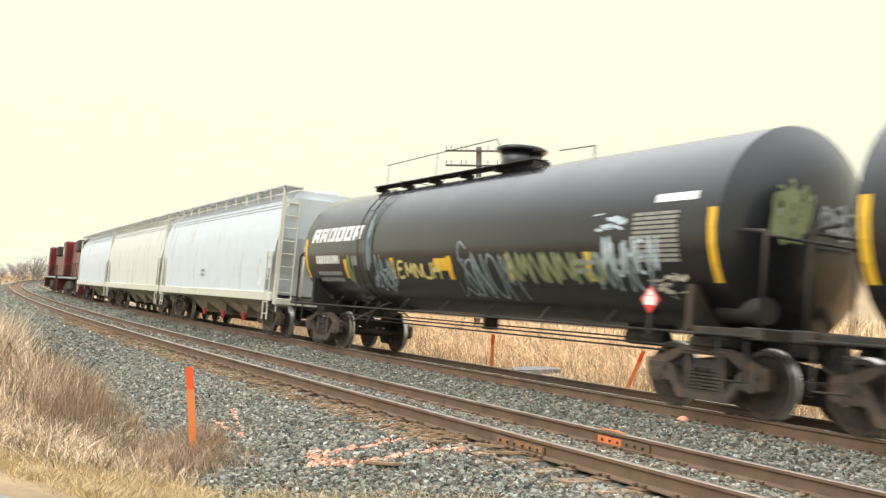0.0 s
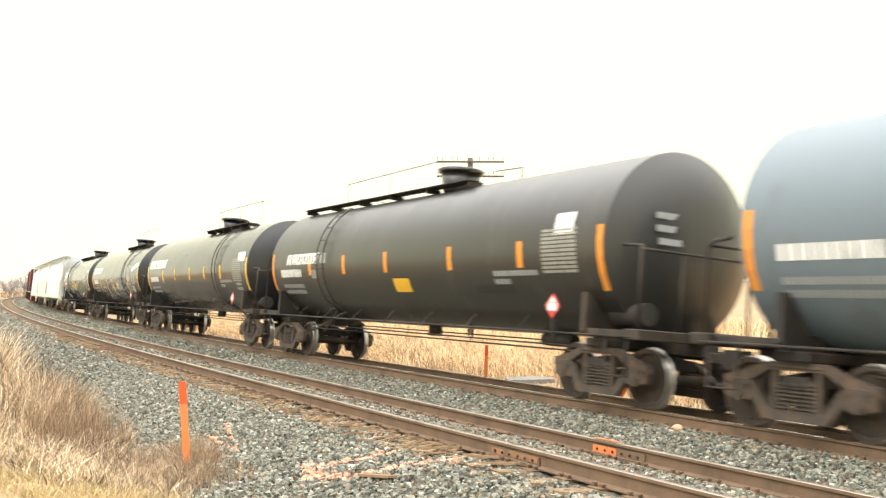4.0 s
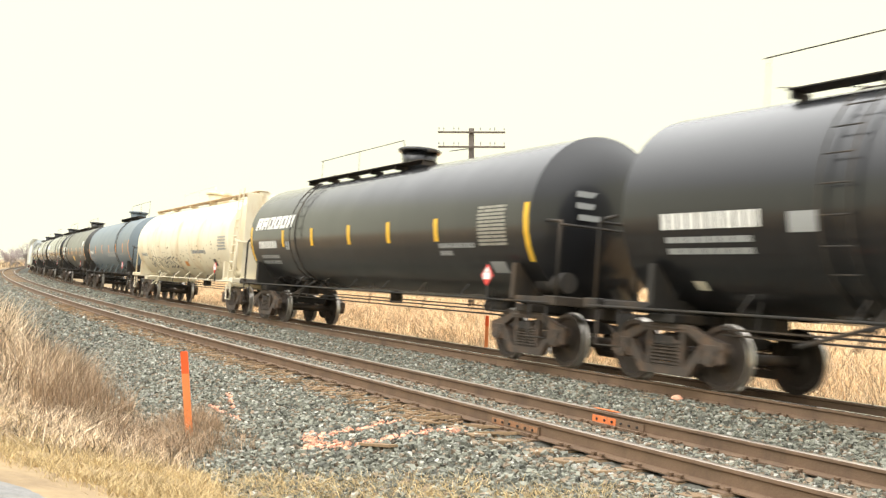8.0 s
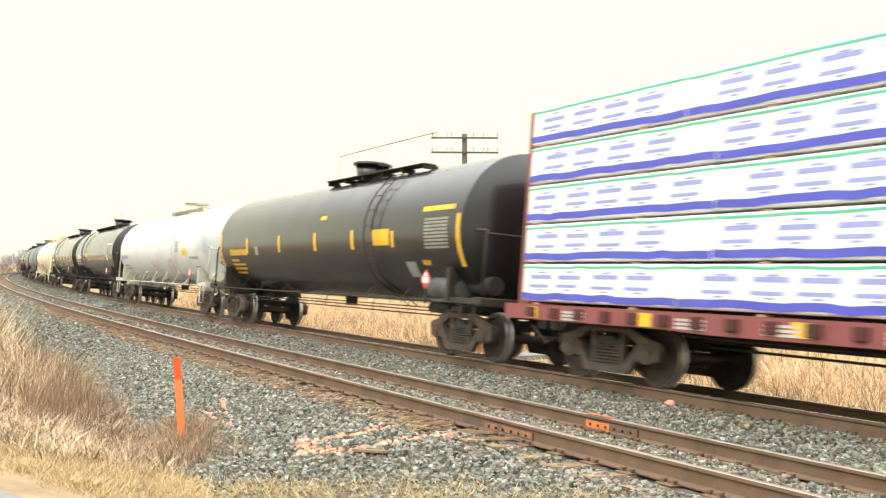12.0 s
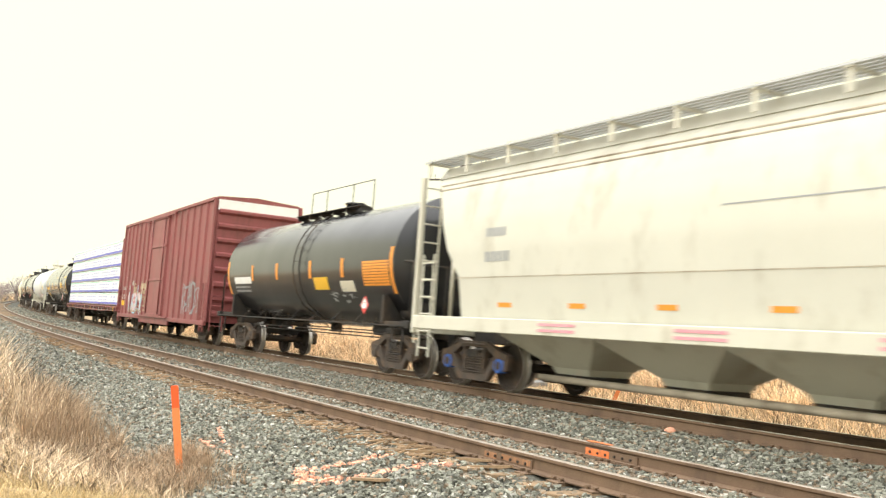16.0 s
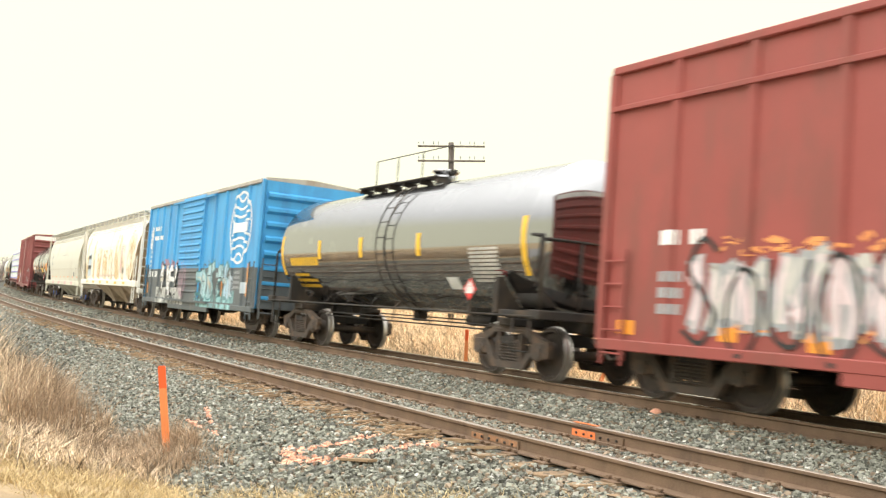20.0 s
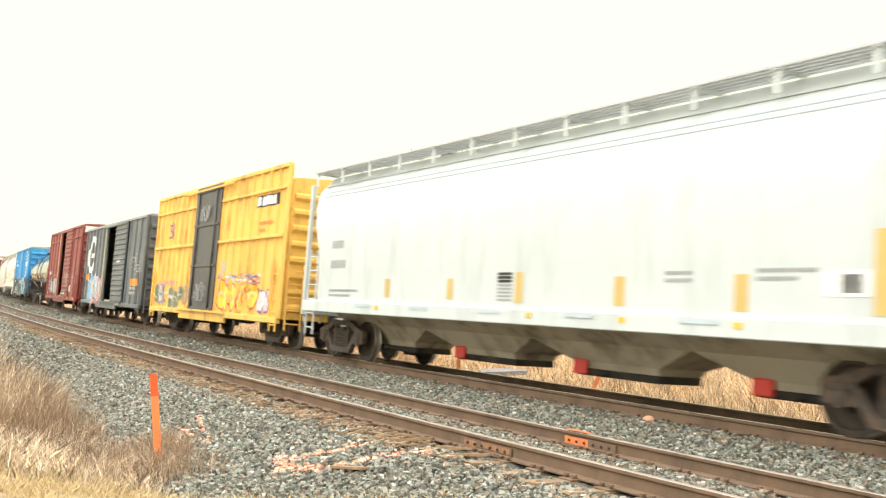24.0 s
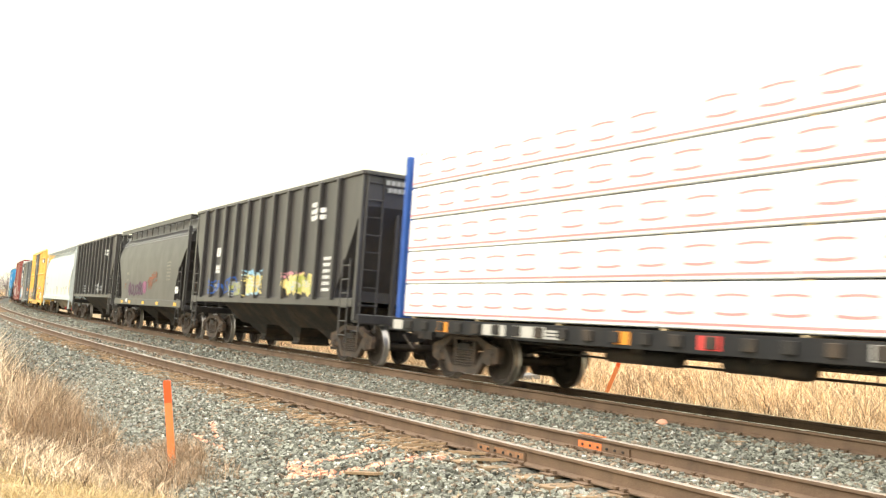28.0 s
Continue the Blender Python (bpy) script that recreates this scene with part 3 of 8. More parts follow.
def joint_bar(rail, s, side, off, cant, z0, painted):
    """A bolted fishplate on the near face of a rail."""
    bm = bmesh.new()
    m = on_track(s, side * 0.7525, -0.1, off, cant, z0)
    prism(bm, [(-0.46, -0.055), (0.46, -0.055), (0.46, 0.035), (-0.46, 0.035)], 0.012, 0.036)
    box(bm, (0, 0.045, -0.06), (0.92, 0.05, 0.02), 0.004)
    bar = part("joint_bar", bm, RAILSIDE, rail, "half orange-sprayed joint bar" if painted else "", m)
    for a, b, z0_, z1_ in ((0.02, 0.45, -0.048, 0.034),) if painted else ((-0.44, 0.10, -0.03, 0.03), (0.2, 0.44, -0.045, 0.02)):
        bb = bmesh.new()
        box(bb, ((a + b) / 2, 0.0385, (z0_ + z1_) / 2), (b - a, 0.004, z1_ - z0_))
        if painted and a > 0:
            box(bb, ((a + b) / 2, 0.0, 0.112), (b - a, 0.07, 0.004))
        part("paint_patch", bb, ORANGE if painted else ORANGE_OLD, bar, "sprayed orange paint")
    for x in (-0.36, -0.22, -0.08, 0.08, 0.22, 0.36):
        bb = bmesh.new()
        tube(bb, (x, 0.034, -0.01), (x, 0.055, -0.01), 0.015, 6)
        part("bolt", bb, UNDER, bar)


joint_bar(rails["near", -1], 8.74, -1, 0, CANT_NEAR, 0, False)
joint_bar(rails["near", 1], 8.8, 1, 0, CANT_NEAR, 0, True)


# ---- ballast ----
def surface(s0, s1, ds, l0, l1, dl, amp, fz):
    ss, ll = np.arange(s0, s1 + ds / 2, ds), np.arange(l0, l1 + dl / 2, dl)
    g = [np.interp(ss, SV, v) for v in (LXV, LYV, NXV, NYV)]
    V = np.stack([g[0][:, None] + ll * g[2][:, None], g[1][:, None] + ll * g[3][:, None], np.broadcast_to(fz(ll), (len(ss), len(ll)))], -1)
    r = np.random.RandomState(3)
    V = V + r.uniform(-1, 1, V.shape) * np.array([ds * 0.2, dl * 0.2, amp])
    n, k = len(ss), len(ll)
    i, j = np.meshgrid(np.arange(n - 1), np.arange(k - 1), indexing="ij")
    a = (i * k + j).ravel()
    F = np.stack([a, a + 1, a + k + 1, a + k], -1)
    return V.reshape(-1, 3), F


parts_v, parts_f, cnt = [], [], 0
for args in ((-70, 0, 1.0, -4.6, 8.2, 0.4, 0.02), (0, 34, 0.16, -4.6, 8.2, 0.16, 0.022), (34, 420, 1.0, -4.6, 8.2, 0.4, 0.02)):
    v, f = surface(*args, bed_z)
    parts_v.append(v), parts_f.append(f + cnt)
    cnt += len(v)
ballast = tagged(new("ballast", raw_mesh("ballast", np.concatenate(parts_v), np.concatenate(parts_f), BALLAST)),
                 "grey crushed-stone ballast bed under both tracks", "ballast", kind="structure")


def stones(n, s_rng, l_rng, size, seed, power=1.0):
    """Many broken stones lying on the bed, some sprayed orange."""
    r = np.random.RandomState(seed)
    s = s_rng[0] + (s_rng[1] - s_rng[0]) * r.rand(n) ** power
    l = r.uniform(*l_rng, n)
    g = [np.interp(s, SV, v) for v in (LXV, LYV, NXV, NYV)]
    # stones keep off the rails
    for off, c in ((-0.7525, 0), (0.7525, 0), (FAR_OFF - 0.7525, 0), (FAR_OFF + 0.7525, 0)):
        d = l - off
        l = np.where(np.abs(d) < 0.1, off + np.sign(d) * (0.1 + 0.1 * r.rand(n)), l)
    # fewer of them on the ends of the ties
    bare = (l < -0.9) & (l > -1.42) & (s > 7) & (r.rand(n) < 0.5)
    c = np.stack([g[0] + l * g[2], g[1] + l * g[3], bed_z(l) + size * r.uniform(0.1, 0.45, n) - 0.3 * bare], -1)
    base = np.array([[x, y, z] for x in (-1, 1) for y in (-1, 1) for z in (-1, 1)], float) * 0.62
    sc = size * r.uniform(0.5, 1.25, (n, 1, 1)) * np.stack([r.uniform(0.7, 1.3, n), r.uniform(0.7, 1.2, n), r.uniform(0.65, 1.05, n)], -1)[:, None]
    v = base[None] * (1 + r.uniform(-0.5, 0.3, (n, 8, 3))) * sc
    a, b = r.uniform(0, 6.28, n), r.uniform(-3.1, 3.1, n)
    ca, sa, cb, sb = np.cos(a), np.sin(a), np.cos(b), np.sin(b)
    R = np.zeros((n, 3, 3))
    R[:, 0, 0], R[:, 0, 1], R[:, 0, 2] = ca, -sa * cb, sa * sb
    R[:, 1, 0], R[:, 1, 1], R[:, 1, 2] = sa, ca * cb, -ca * sb
    R[:, 2, 1], R[:, 2, 2] = sb, cb
    v = np.einsum("nij,nkj->nki", R, v) + c[:, None]
    q = np.array([[0, 1, 3, 2], [4, 6, 7, 5], [0, 4, 5, 1], [2, 3, 7, 6], [0, 2, 6, 4], [1, 5, 7, 3]])
    F = (np.arange(n)[:, None, None] * 8 + q[None]).reshape(-1, 4)
    # sprayed lines on the shoulder
    spray = np.zeros(n, bool)
    for (sa_, la_), (sb_, lb_), w in (((10.45, -2.5), (9.95, -2.62), 0.06), ((10.0, -2.62), (9.55, -2.33), 0.07), ((10.3, -2.45), (10.05, -1.95), 0.05), ((10.05, -1.95), (10.0, -1.6), 0.05),
                                   ((9.5, -2.25), (9.3, -1.85), 0.05), ((9.3, -1.85), (9.12, -1.3), 0.05), ((13.0, -2.6), (14.2, -2.3), 0.014), ((13.9, -2.75), (12.2, -2.75), 0.012)):
        u = np.clip(((s - sa_) * (sb_ - sa_) + (l - la_) * (lb_ - la_)) / ((sb_ - sa_) ** 2 + (lb_ - la_) ** 2), 0, 1)
        d = np.hypot(s - sa_ - u * (sb_ - sa_), l - la_ - u * (lb_ - la_))
        spray |= (d < w * r.uniform(0.0, 2.4, n))
    kind = np.where(spray, 1, np.where(r.rand(n) < 0.06, 2, np.where(r.rand(n) < 0.16 + 0.25 * (np.abs(l) < 1.6), 3, 0)))
    return v.reshape(-1, 3), F, np.repeat(kind, 6)


sv, sf, si, cnt = [], [], [], 0
for args in ((52000, (-4, 24), (-3.9, -1.0), 0.036, 1, 1.15), (12000, (2, 24), (-0.65, 0.65), 0.034, 2, 1.2), (27000, (2, 26), (0.9, 3.1), 0.036, 3, 1.2),
             (6000, (24, 60), (-3.4, -1.0), 0.05, 4, 1.3), (1500, (2, 24), (3.3, 4.6), 0.04, 5, 1), (1500, (3, 26), (4.85, 7.0), 0.045, 6, 1),
             (5000, (24, 60), (0.9, 3.1), 0.05, 8, 1.3),
             (9000, (50, 150), (-3.6, -1.0), 0.09, 9, 1.3), (8000, (50, 150), (0.9, 3.1), 0.09, 10, 1.3), (3000, (24, 90), (-0.65, 0.65), 0.06, 11, 1.4)):
    v, f, i = stones(*args)
    sv.append(v), sf.append(f + cnt), si.append(i)
    cnt += len(v)
tagged(new("ballast_stones", raw_mesh("ballast_stones", np.concatenate(sv), np.concatenate(sf), [STONE, ORANGE_S, STONE_P, STONE_B], np.concatenate(si))),
       "loose grey broken stones, some sprayed with orange lines", "ballast stones", kind="stuff")

# splintered wood and a broken board lying by the joint
for k, (s, l, ang, ln, wd) in enumerate(((9.2, -2.25, 130, 0.62, 0.12), (9.2, -1.0, 120, 0.9, 0.05), (9.9, -1.25, 150, 0.9, 0.05), (14.0, -1.35, 118, 0.7, 0.04), (8.7, -1.1, 140, 0.7, 0.05), (10.3, -1.0, 110, 0.8, 0.04))):
    bm = bmesh.new()
    prism(bm, [(-ln / 2, -wd / 2), (-ln * 0.2, -wd * 0.55), (ln * 0.42, -wd * 0.35), (ln / 2, wd * 0.1), (ln * 0.3, wd / 2), (-ln * 0.48, wd * 0.4)], -0.012, 0.014, axis="z")
    ob = new("wood_splinter", mesh_of("wood_splinter", bm, TIE))
    p = at(s, l, float(bed_z(l)) + 0.045)
    ob.matrix_basis = Matrix.Translation(p) @ pose(0, 0, 0, 4, 6, ang)
    tagged(ob, "split piece of brown tie wood lying on ballast", "wood scrap", "wood scraps on the ballast")

# ---- ground ----
def spread(lo, hi, fine, grow):
    v, step, x = [0.0], fine, 0.0
    while x < hi:
        x += step
        v.append(x)
        if x > 40:
            step *= grow
    w, step, x = [], fine, 0.0
    while x > lo:
        x -= step
        w.append(x)
        if x < -40:
            step *= grow
    return np.array(w[::-1] + v)


def side_of(P):
    """(s, l) of points in plan, by the nearest place on the line."""
    cs = slice(None, None, 8)
    out_s, out_l = np.empty(len(P)), np.empty(len(P))
    for i in range(0, len(P), 4000):
        q = P[i:i + 4000]
        d = (q[:, :1] - LXV[cs]) ** 2 + (q[:, 1:2] - LYV[cs]) ** 2
        k = d.argmin(1) * 8
        out_s[i:i + 4000] = SV[k] + (q[:, 0] - LXV[k]) * TXV[k] + (q[:, 1] - LYV[k]) * TYV[k]
        out_l[i:i + 4000] = (q[:, 0] - LXV[k]) * NXV[k] + (q[:, 1] - LYV[k]) * NYV[k]
    return out_s, out_l


def ground_z(l):
    return np.interp(l, [-60, -9, -6.8, -5.4, -4.7, -4.0, -3.3, -2.6, 6.6, 7.2, 9, 60], [-0.6, 0.12, 0.17, -0.10, -0.30, -0.48, -0.60, -1.3, -1.4, -1.06, -0.95, -0.9])


gx, gy = spread(-2600, 2600, 0.5, 1.12), spread(-1500, 3200, 0.5, 1.12)
gx = gx[(gx < -30) | (gx > 30) | (np.arange(len(gx)) % 1 == 0)]
P = np.stack(np.meshgrid(gx, gy, indexing="ij"), -1).reshape(-1, 2)
gs, gl = side_of(P)
r0 = np.random.RandomState(5)
gz = ground_z(gl) + np.where((gl < -4) & (gl > -60), r0.uniform(-0.03, 0.03, len(P)), 0) * (np.abs(P).max(1) < 60)
kx, ky = len(gx), len(gy)
i, j = np.meshgrid(np.arange(kx - 1), np.arange(ky - 1), indexing="ij")
a = (i * ky + j).ravel()
ground = new("ground", raw_mesh("ground", np.column_stack([P, gz]), np.stack([a, a + ky, a + ky + 1, a + 1], -1), SOIL))
ground.data.polygons.foreach_set("use_smooth", [True] * len(ground.data.polygons))
tagged(ground, "flat field soil covered with dead straw", "ground", kind="structure")

# gravel lane that meets the verge at a slant
edge = [(-9.5, 12.3), (-6.8, 10.65), (-5.2, 9.7), (-4.2, 9.12), (-3.55, 8.72), (-3.1, 8.5), (-2.6, 8.22), (-1.9, 7.8), (-0.6, 7.0), (1.5, 5.6), (4.0, 3.9)]
re_ = random.Random(17)
fine = []
for (x0, y0), (x1, y1) in zip(edge, edge[1:]):
    for k in range(8):
        fine.append((x0 + (x1 - x0) * k / 8 + re_.uniform(-0.05, 0.05), y0 + (y1 - y0) * k / 8 + re_.uniform(-0.05, 0.05)))
EDGE_X, EDGE_Y = np.array([p[0] for p in fine]), np.array([p[1] for p in fine])
V, F = [], []
for k, (x, y) in enumerate(fine):
    for q in range(6):
        yy = y - 2.4 * q - (0.0 if q else 0.0)
        _, l = side_of(np.array([[x, yy]]))
        V.append((x, yy, float(ground_z(l)[0]) + (0.055 if q else -0.03)))
    if k:
        o = 6 * k
        F += [(o - 6 + q, o + q, o + q + 1, o - 6 + q + 1) for q in range(5)]
tagged(new("road", raw_mesh("road", V, F, ROADM)), "pale grey gravel lane beside the verge", "road", kind="structure")


# ---- grass ----
def blades(n, place, height, width, seed, lean=0.35, clump=0.0, mats=None):
    """n dry blades: place(r, n) gives (s, l) arrays."""
    r = np.random.RandomState(seed)
    s, l = place(r, n)
    g = [np.interp(s, SV, v) for v in (LXV, LYV, NXV, NYV)]
    z = np.where(l < 0, np.maximum(ground_z(l), np.where(l > -4.6, bed_z(l), -9)), ground_z(np.maximum(l, 7.2)))
    z = np.where((l > 5.3) & (l < 7.4), bed_z(l), z)
    c = np.stack([g[0] + l * g[2], g[1] + l * g[3], z - 0.03], -1)
    off_lane = c[:, 1] > np.interp(c[:, 0], EDGE_X, EDGE_Y) - 0.5 * r.rand(n) ** 2.5
    # bare patch round the broken slab
    off_lane &= ((c[:, 0] - 2.32) / 0.95) ** 2 + ((c[:, 1] - 26.6) / 1.5) ** 2 > 1
    s, l, c = s[off_lane], l[off_lane], c[off_lane]
    n = len(s)
    h = height(s, l, r) if callable(height) else height * r.uniform(0.5, 1.15, n)
    w = width(s, l, r) if callable(width) else width * r.uniform(0.6, 1.4, n)
    a = r.uniform(0, 6.283, n)
    t = r.uniform(0.05, lean, n) * h
    b = r.uniform(0, 6.283, n)
    side = np.stack([np.cos(a), np.sin(a), 0 * a], -1) * (w / 2)[:, None]
    tip = np.stack([np.cos(b) * t, np.sin(b) * t, h], -1)
    mid = np.stack([np.cos(b) * t * 0.35, np.sin(b) * t * 0.35, h * 0.55], -1)
    v = np.stack([c - side, c + side, c + mid + side * 0.8, c + mid - side * 0.8, c + tip], 1).reshape(-1, 3)
    o = np.arange(n)[:, None] * 5
    F = [tuple(x) for x in (o + np.array([0, 1, 2, 3])).tolist()] + [tuple(x) for x in (o + np.array([3, 2, 4])).tolist()]
    return v, F


def clumped(s0, s1, l0, l1, k, spread_s, spread_l, power=1.0):
    def place(r, n):
        cs, cl = s0 + (s1 - s0) * r.rand(k) ** power, r.uniform(l0, l1, k)
        i = r.randint(0, k, n)
        return cs[i] + r.normal(0, spread_s, n) * (0.4 + cs[i] / 60), np.clip(cl[i] + r.normal(0, spread_l, n), l0, l1)
    return place


def along_lane(w0, w1, k, sp):
    """Tufts in a band w0 to w1 metres beyond the lane's edge."""
    def place(r, n):
        x = r.uniform(-7.5, 1.5, k)
        y = np.interp(x, EDGE_X, EDGE_Y) + w0 + (w1 - w0) * r.rand(k) ** 1.1
        i = r.randint(0, k, n)
        ss, ll = side_of(np.stack([x[i] + r.normal(0, sp, n), y[i] + r.normal(0, sp, n)], -1))
        return ss, ll
    return place


def grass(name, label, mat, *args, **kw):
    v, F = blades(*args, **kw)
    tagged(new(name, raw_mesh(name, v, F, mat)), label, "grass", kind="stuff")


# tall straw at the foot of the bank, thinning along the line
grass("tall_grass", "tall bleached dead grass at the foot of the ballast", GRASS, 34000, clumped(15.6, 75, -8.5, -4.1, 380, 0.4, 0.3, 1.6),
      lambda s, l, r: r.uniform(0.25, 1.0, len(s)) ** 1.2 * np.interp(s, [10, 15, 18, 24, 60], [0.25, 0.5, 1.05, 1.25, 1.1]), lambda s, l, r: r.uniform(0.005, 0.013, len(s)) * (1 + s / 40), 11, lean=0.95)
grass("straw_stalks", "tall pale feathery straw among the dead grass", STRAW, 15000, clumped(14.6, 60, -8.5, -4.3, 240, 0.28, 0.2, 1.5),
      lambda s, l, r: r.uniform(0.35, 1.0, len(s)) * np.interp(s, [10, 15, 18, 24, 60], [0.3, 0.6, 1.25, 1.45, 1.2]), lambda s, l, r: r.uniform(0.008, 0.020, len(s)) * (1 + s / 60), 41, lean=0.8)
grass("field_edge_grass", "bleached dead grass along the curve of the line", GRASS, 16000, clumped(60, 330, -30, -4.0, 500, 1.5, 1.2, 1.3),
      lambda s, l, r: r.uniform(0.3, 0.9, len(s)), lambda s, l, r: r.uniform(0.03, 0.08, len(s)) * (1 + s / 100), 12, lean=0.5)
grass("verge_grass", "short flattened straw-yellow grass on the verge", VERGE, 76000, along_lane(-0.35, 2.15, 2700, 0.10),
      lambda s, l, r: r.uniform(0.03, 0.14, len(s)), lambda s, l, r: r.uniform(0.004, 0.010, len(s)), 13, lean=1.9)
grass("reed_grass", "dense golden dead reed grass in the field behind the tracks", GRASS_F, 150000, clumped(-16, 75, 7.2, 16, 4200, 0.7, 0.5),
      lambda s, l, r: r.uniform(0.2, 0.85, len(s)) * np.interp(l, [7.3, 10, 14], [0.5, 0.85, 1.1]), lambda s, l, r: r.uniform(0.005, 0.013, len(s)) * (1 + np.maximum(s, 0) / 50), 15, lean=1.7)
grass("field_grass", "golden dead grass deeper in the field", GRASS_F, 60000, clumped(-30, 150, 12, 34, 2200, 1.2, 1.2),
      lambda s, l, r: r.uniform(0.3, 1.0, len(s)), lambda s, l, r: r.uniform(0.02, 0.05, len(s)), 19, lean=1.0)
grass("brown_tufts", "brown dead weeds among the reed grass", WEED, 9000, clumped(-10, 60, 7.4, 14, 80, 0.5, 0.35),
      lambda s, l, r: r.uniform(0.2, 0.75, len(s)), lambda s, l, r: r.uniform(0.006, 0.014, len(s)), 27, lean=1.2)
grass("bank_grass", "pale matted grass on the far shoulder", GRASS, 14000, clumped(-10, 70, 6.3, 8.6, 600, 0.5, 0.3),
      lambda s, l, r: r.uniform(0.1, 0.35, len(s)), lambda s, l, r: r.uniform(0.01, 0.03, len(s)), 16, lean=1.2)


# chips and split ends of the old ties along the near rail
r1 = np.random.RandomState(21)
n = 1000
ss, ll = 9.5 + 34 * r1.rand(n) ** 1.2, r1.uniform(-1.55, -0.92, n)
g = [np.interp(ss, SV, v) for v in (LXV, LYV, NXV, NYV, TXV, TYV)]
ang = r1.normal(0, 0.6, n)
ln, wd = r1.uniform(0.08, 0.36, n), r1.uniform(0.010, 0.036, n)
dx = np.stack([g[2] * np.cos(ang) + g[4] * np.sin(ang), g[3] * np.cos(ang) + g[5] * np.sin(ang), 0.07 * r1.normal(0, 1, n)], -1)
dy = np.stack([-dx[:, 1], dx[:, 0], 0 * ang], -1)
c = np.stack([g[0] + ll * g[2], g[1] + ll * g[3], bed_z(ll) + r1.uniform(0.012, 0.05, n)], -1)
q = np.array([[-1, -1, -1], [1, -0.6, -1], [1, 0.5, -1], [-1, 1, -1], [-1, -1, 1], [1, -0.6, 1], [1, 0.5, 1], [-1, 1, 1]]) * 0.5
V = c[:, None] + q[None, :, :1] * ln[:, None, None] * dx[:, None] + q[None, :, 1:2] * wd[:, None, None] * dy[:, None] + q[None, :, 2:] * np.array([0, 0, 0.016])
F = (np.arange(n)[:, None, None] * 8 + np.array([[0, 3, 2, 1], [4, 5, 6, 7], [0, 1, 5, 4], [1, 2, 6, 5], [2, 3, 7, 6], [3, 0, 4, 7]])[None]).reshape(-1, 4)
tagged(new("tie_splinters", raw_mesh("tie_splinters", V.reshape(-1, 3), F, SPLINTER)), "orange-brown splinters of rotten tie wood along the rail", "wood splinters", kind="stuff")
# dead brown weeds round the stake
grass("dead_weeds", "dead brown weeds round the foot of the stake", WEED, 3400, clumped(10.5, 13.0, -4.3, -3.1, 30, 0.24, 0.18),
      lambda s, l, r: r.uniform(0.06, 0.38, len(s)), lambda s, l, r: r.uniform(0.004, 0.008, len(s)), 24, lean=1.3)
grass("dead_weeds", "dead brown weeds at the edge of the tall grass", WEED, 6000, clumped(13.4, 22, -5.0, -3.7, 70, 0.30, 0.2),
      lambda s, l, r: r.uniform(0.2, 0.85, len(s)), lambda s, l, r: r.uniform(0.005, 0.010, len(s)), 25, lean=0.8)
grass("rotten_weeds", "dark brown stems at the edge of the ballast", WEED_DARK, 2600, clumped(12.2, 17.5, -5.0, -3.7, 34, 0.26, 0.16),
      lambda s, l, r: r.uniform(0.04, 0.34, len(s)), lambda s, l, r: r.uniform(0.004, 0.009, len(s)), 28, lean=1.7)
grass("leaning_straw", "bleached stalks bent over at the toe of the bank", STRAW, 3600, clumped(10.2, 15.6, -6.8, -3.9, 110, 0.25, 0.16),
      lambda s, l, r: r.uniform(0.05, 0.32, len(s)), lambda s, l, r: r.uniform(0.006, 0.014, len(s)), 42, lean=1.8)
grass("matted_straw", "grey-brown matted dead stalks behind the verge", GRASS, 12500, clumped(10.5, 15.2, -6.5, -3.6, 230, 0.28, 0.16),
      lambda s, l, r: r.uniform(0.04, 0.27, len(s)), lambda s, l, r: r.uniform(0.004, 0.010, len(s)), 26, lean=2.0)


# ---- stakes, pole, slab, far trees ----
def stake(base, lean_x, lean_y, h, turn, label):
    bm = bmesh.new()
    prism(bm, [(-0.045, -0.25), (0.045, -0.25), (0.045, h - 0.01), (0.03, h), (-0.035, h), (-0.045, h - 0.015)], -0.011, 0.011)
    bmesh.ops.bisect_plane(bm, geom=bm.verts[:] + bm.edges[:] + bm.faces[:], plane_co=(0, 0, h - 0.28), plane_no=(0, 0, 1))
    for f in bm.faces:
        f.material_index = 1 if f.calc_center_median().z > h - 0.28 else 0
    ob = new("survey_stake", mesh_of("survey_stake", bm, [STAKE_ORANGE, STAKE_TOP]))
    ob.matrix_basis = Matrix.Translation(base) @ pose(0, 0, 0, lean_x, lean_y, turn)
    return tagged(ob, label, "survey stake", "orange survey stakes")


STAKE_TOP = material("bright_orange_paint", (0.85, 0.12, 0.03), 0.5, vary=0.1, bump=0.05)
stake((-3.22, 12.17, -0.42), 0, -3.0, 1.07, 0, "orange painted wooden stake at the toe of the ballast")
stake((3.9, 21.9, -0.98), 0, 24, 1.15, 0, "leaning orange wooden stake in reed grass")
stake((1.05, 25.0, -0.95), 0, 3, 1.2, 0, "upright orange wooden stake in reed grass")
bm = bmesh.new()
bmesh.ops.create_icosphere(bm, subdivisions=2, radius=0.066)
for v in bm.verts:
    v.co = Vector((v.co.x * 1.3, v.co.y, v.co.z * 0.8)) * (1 + 0.2 * noise.noise(v.co * 18))
ob = new("marker_block", mesh_of("marker_block", bm, ORANGE_S))
ob.matrix_basis = Matrix.Translation(at(10.2, 2.98, -0.24))
tagged(ob, "orange-sprayed stone beside the far rail", "marker", "")

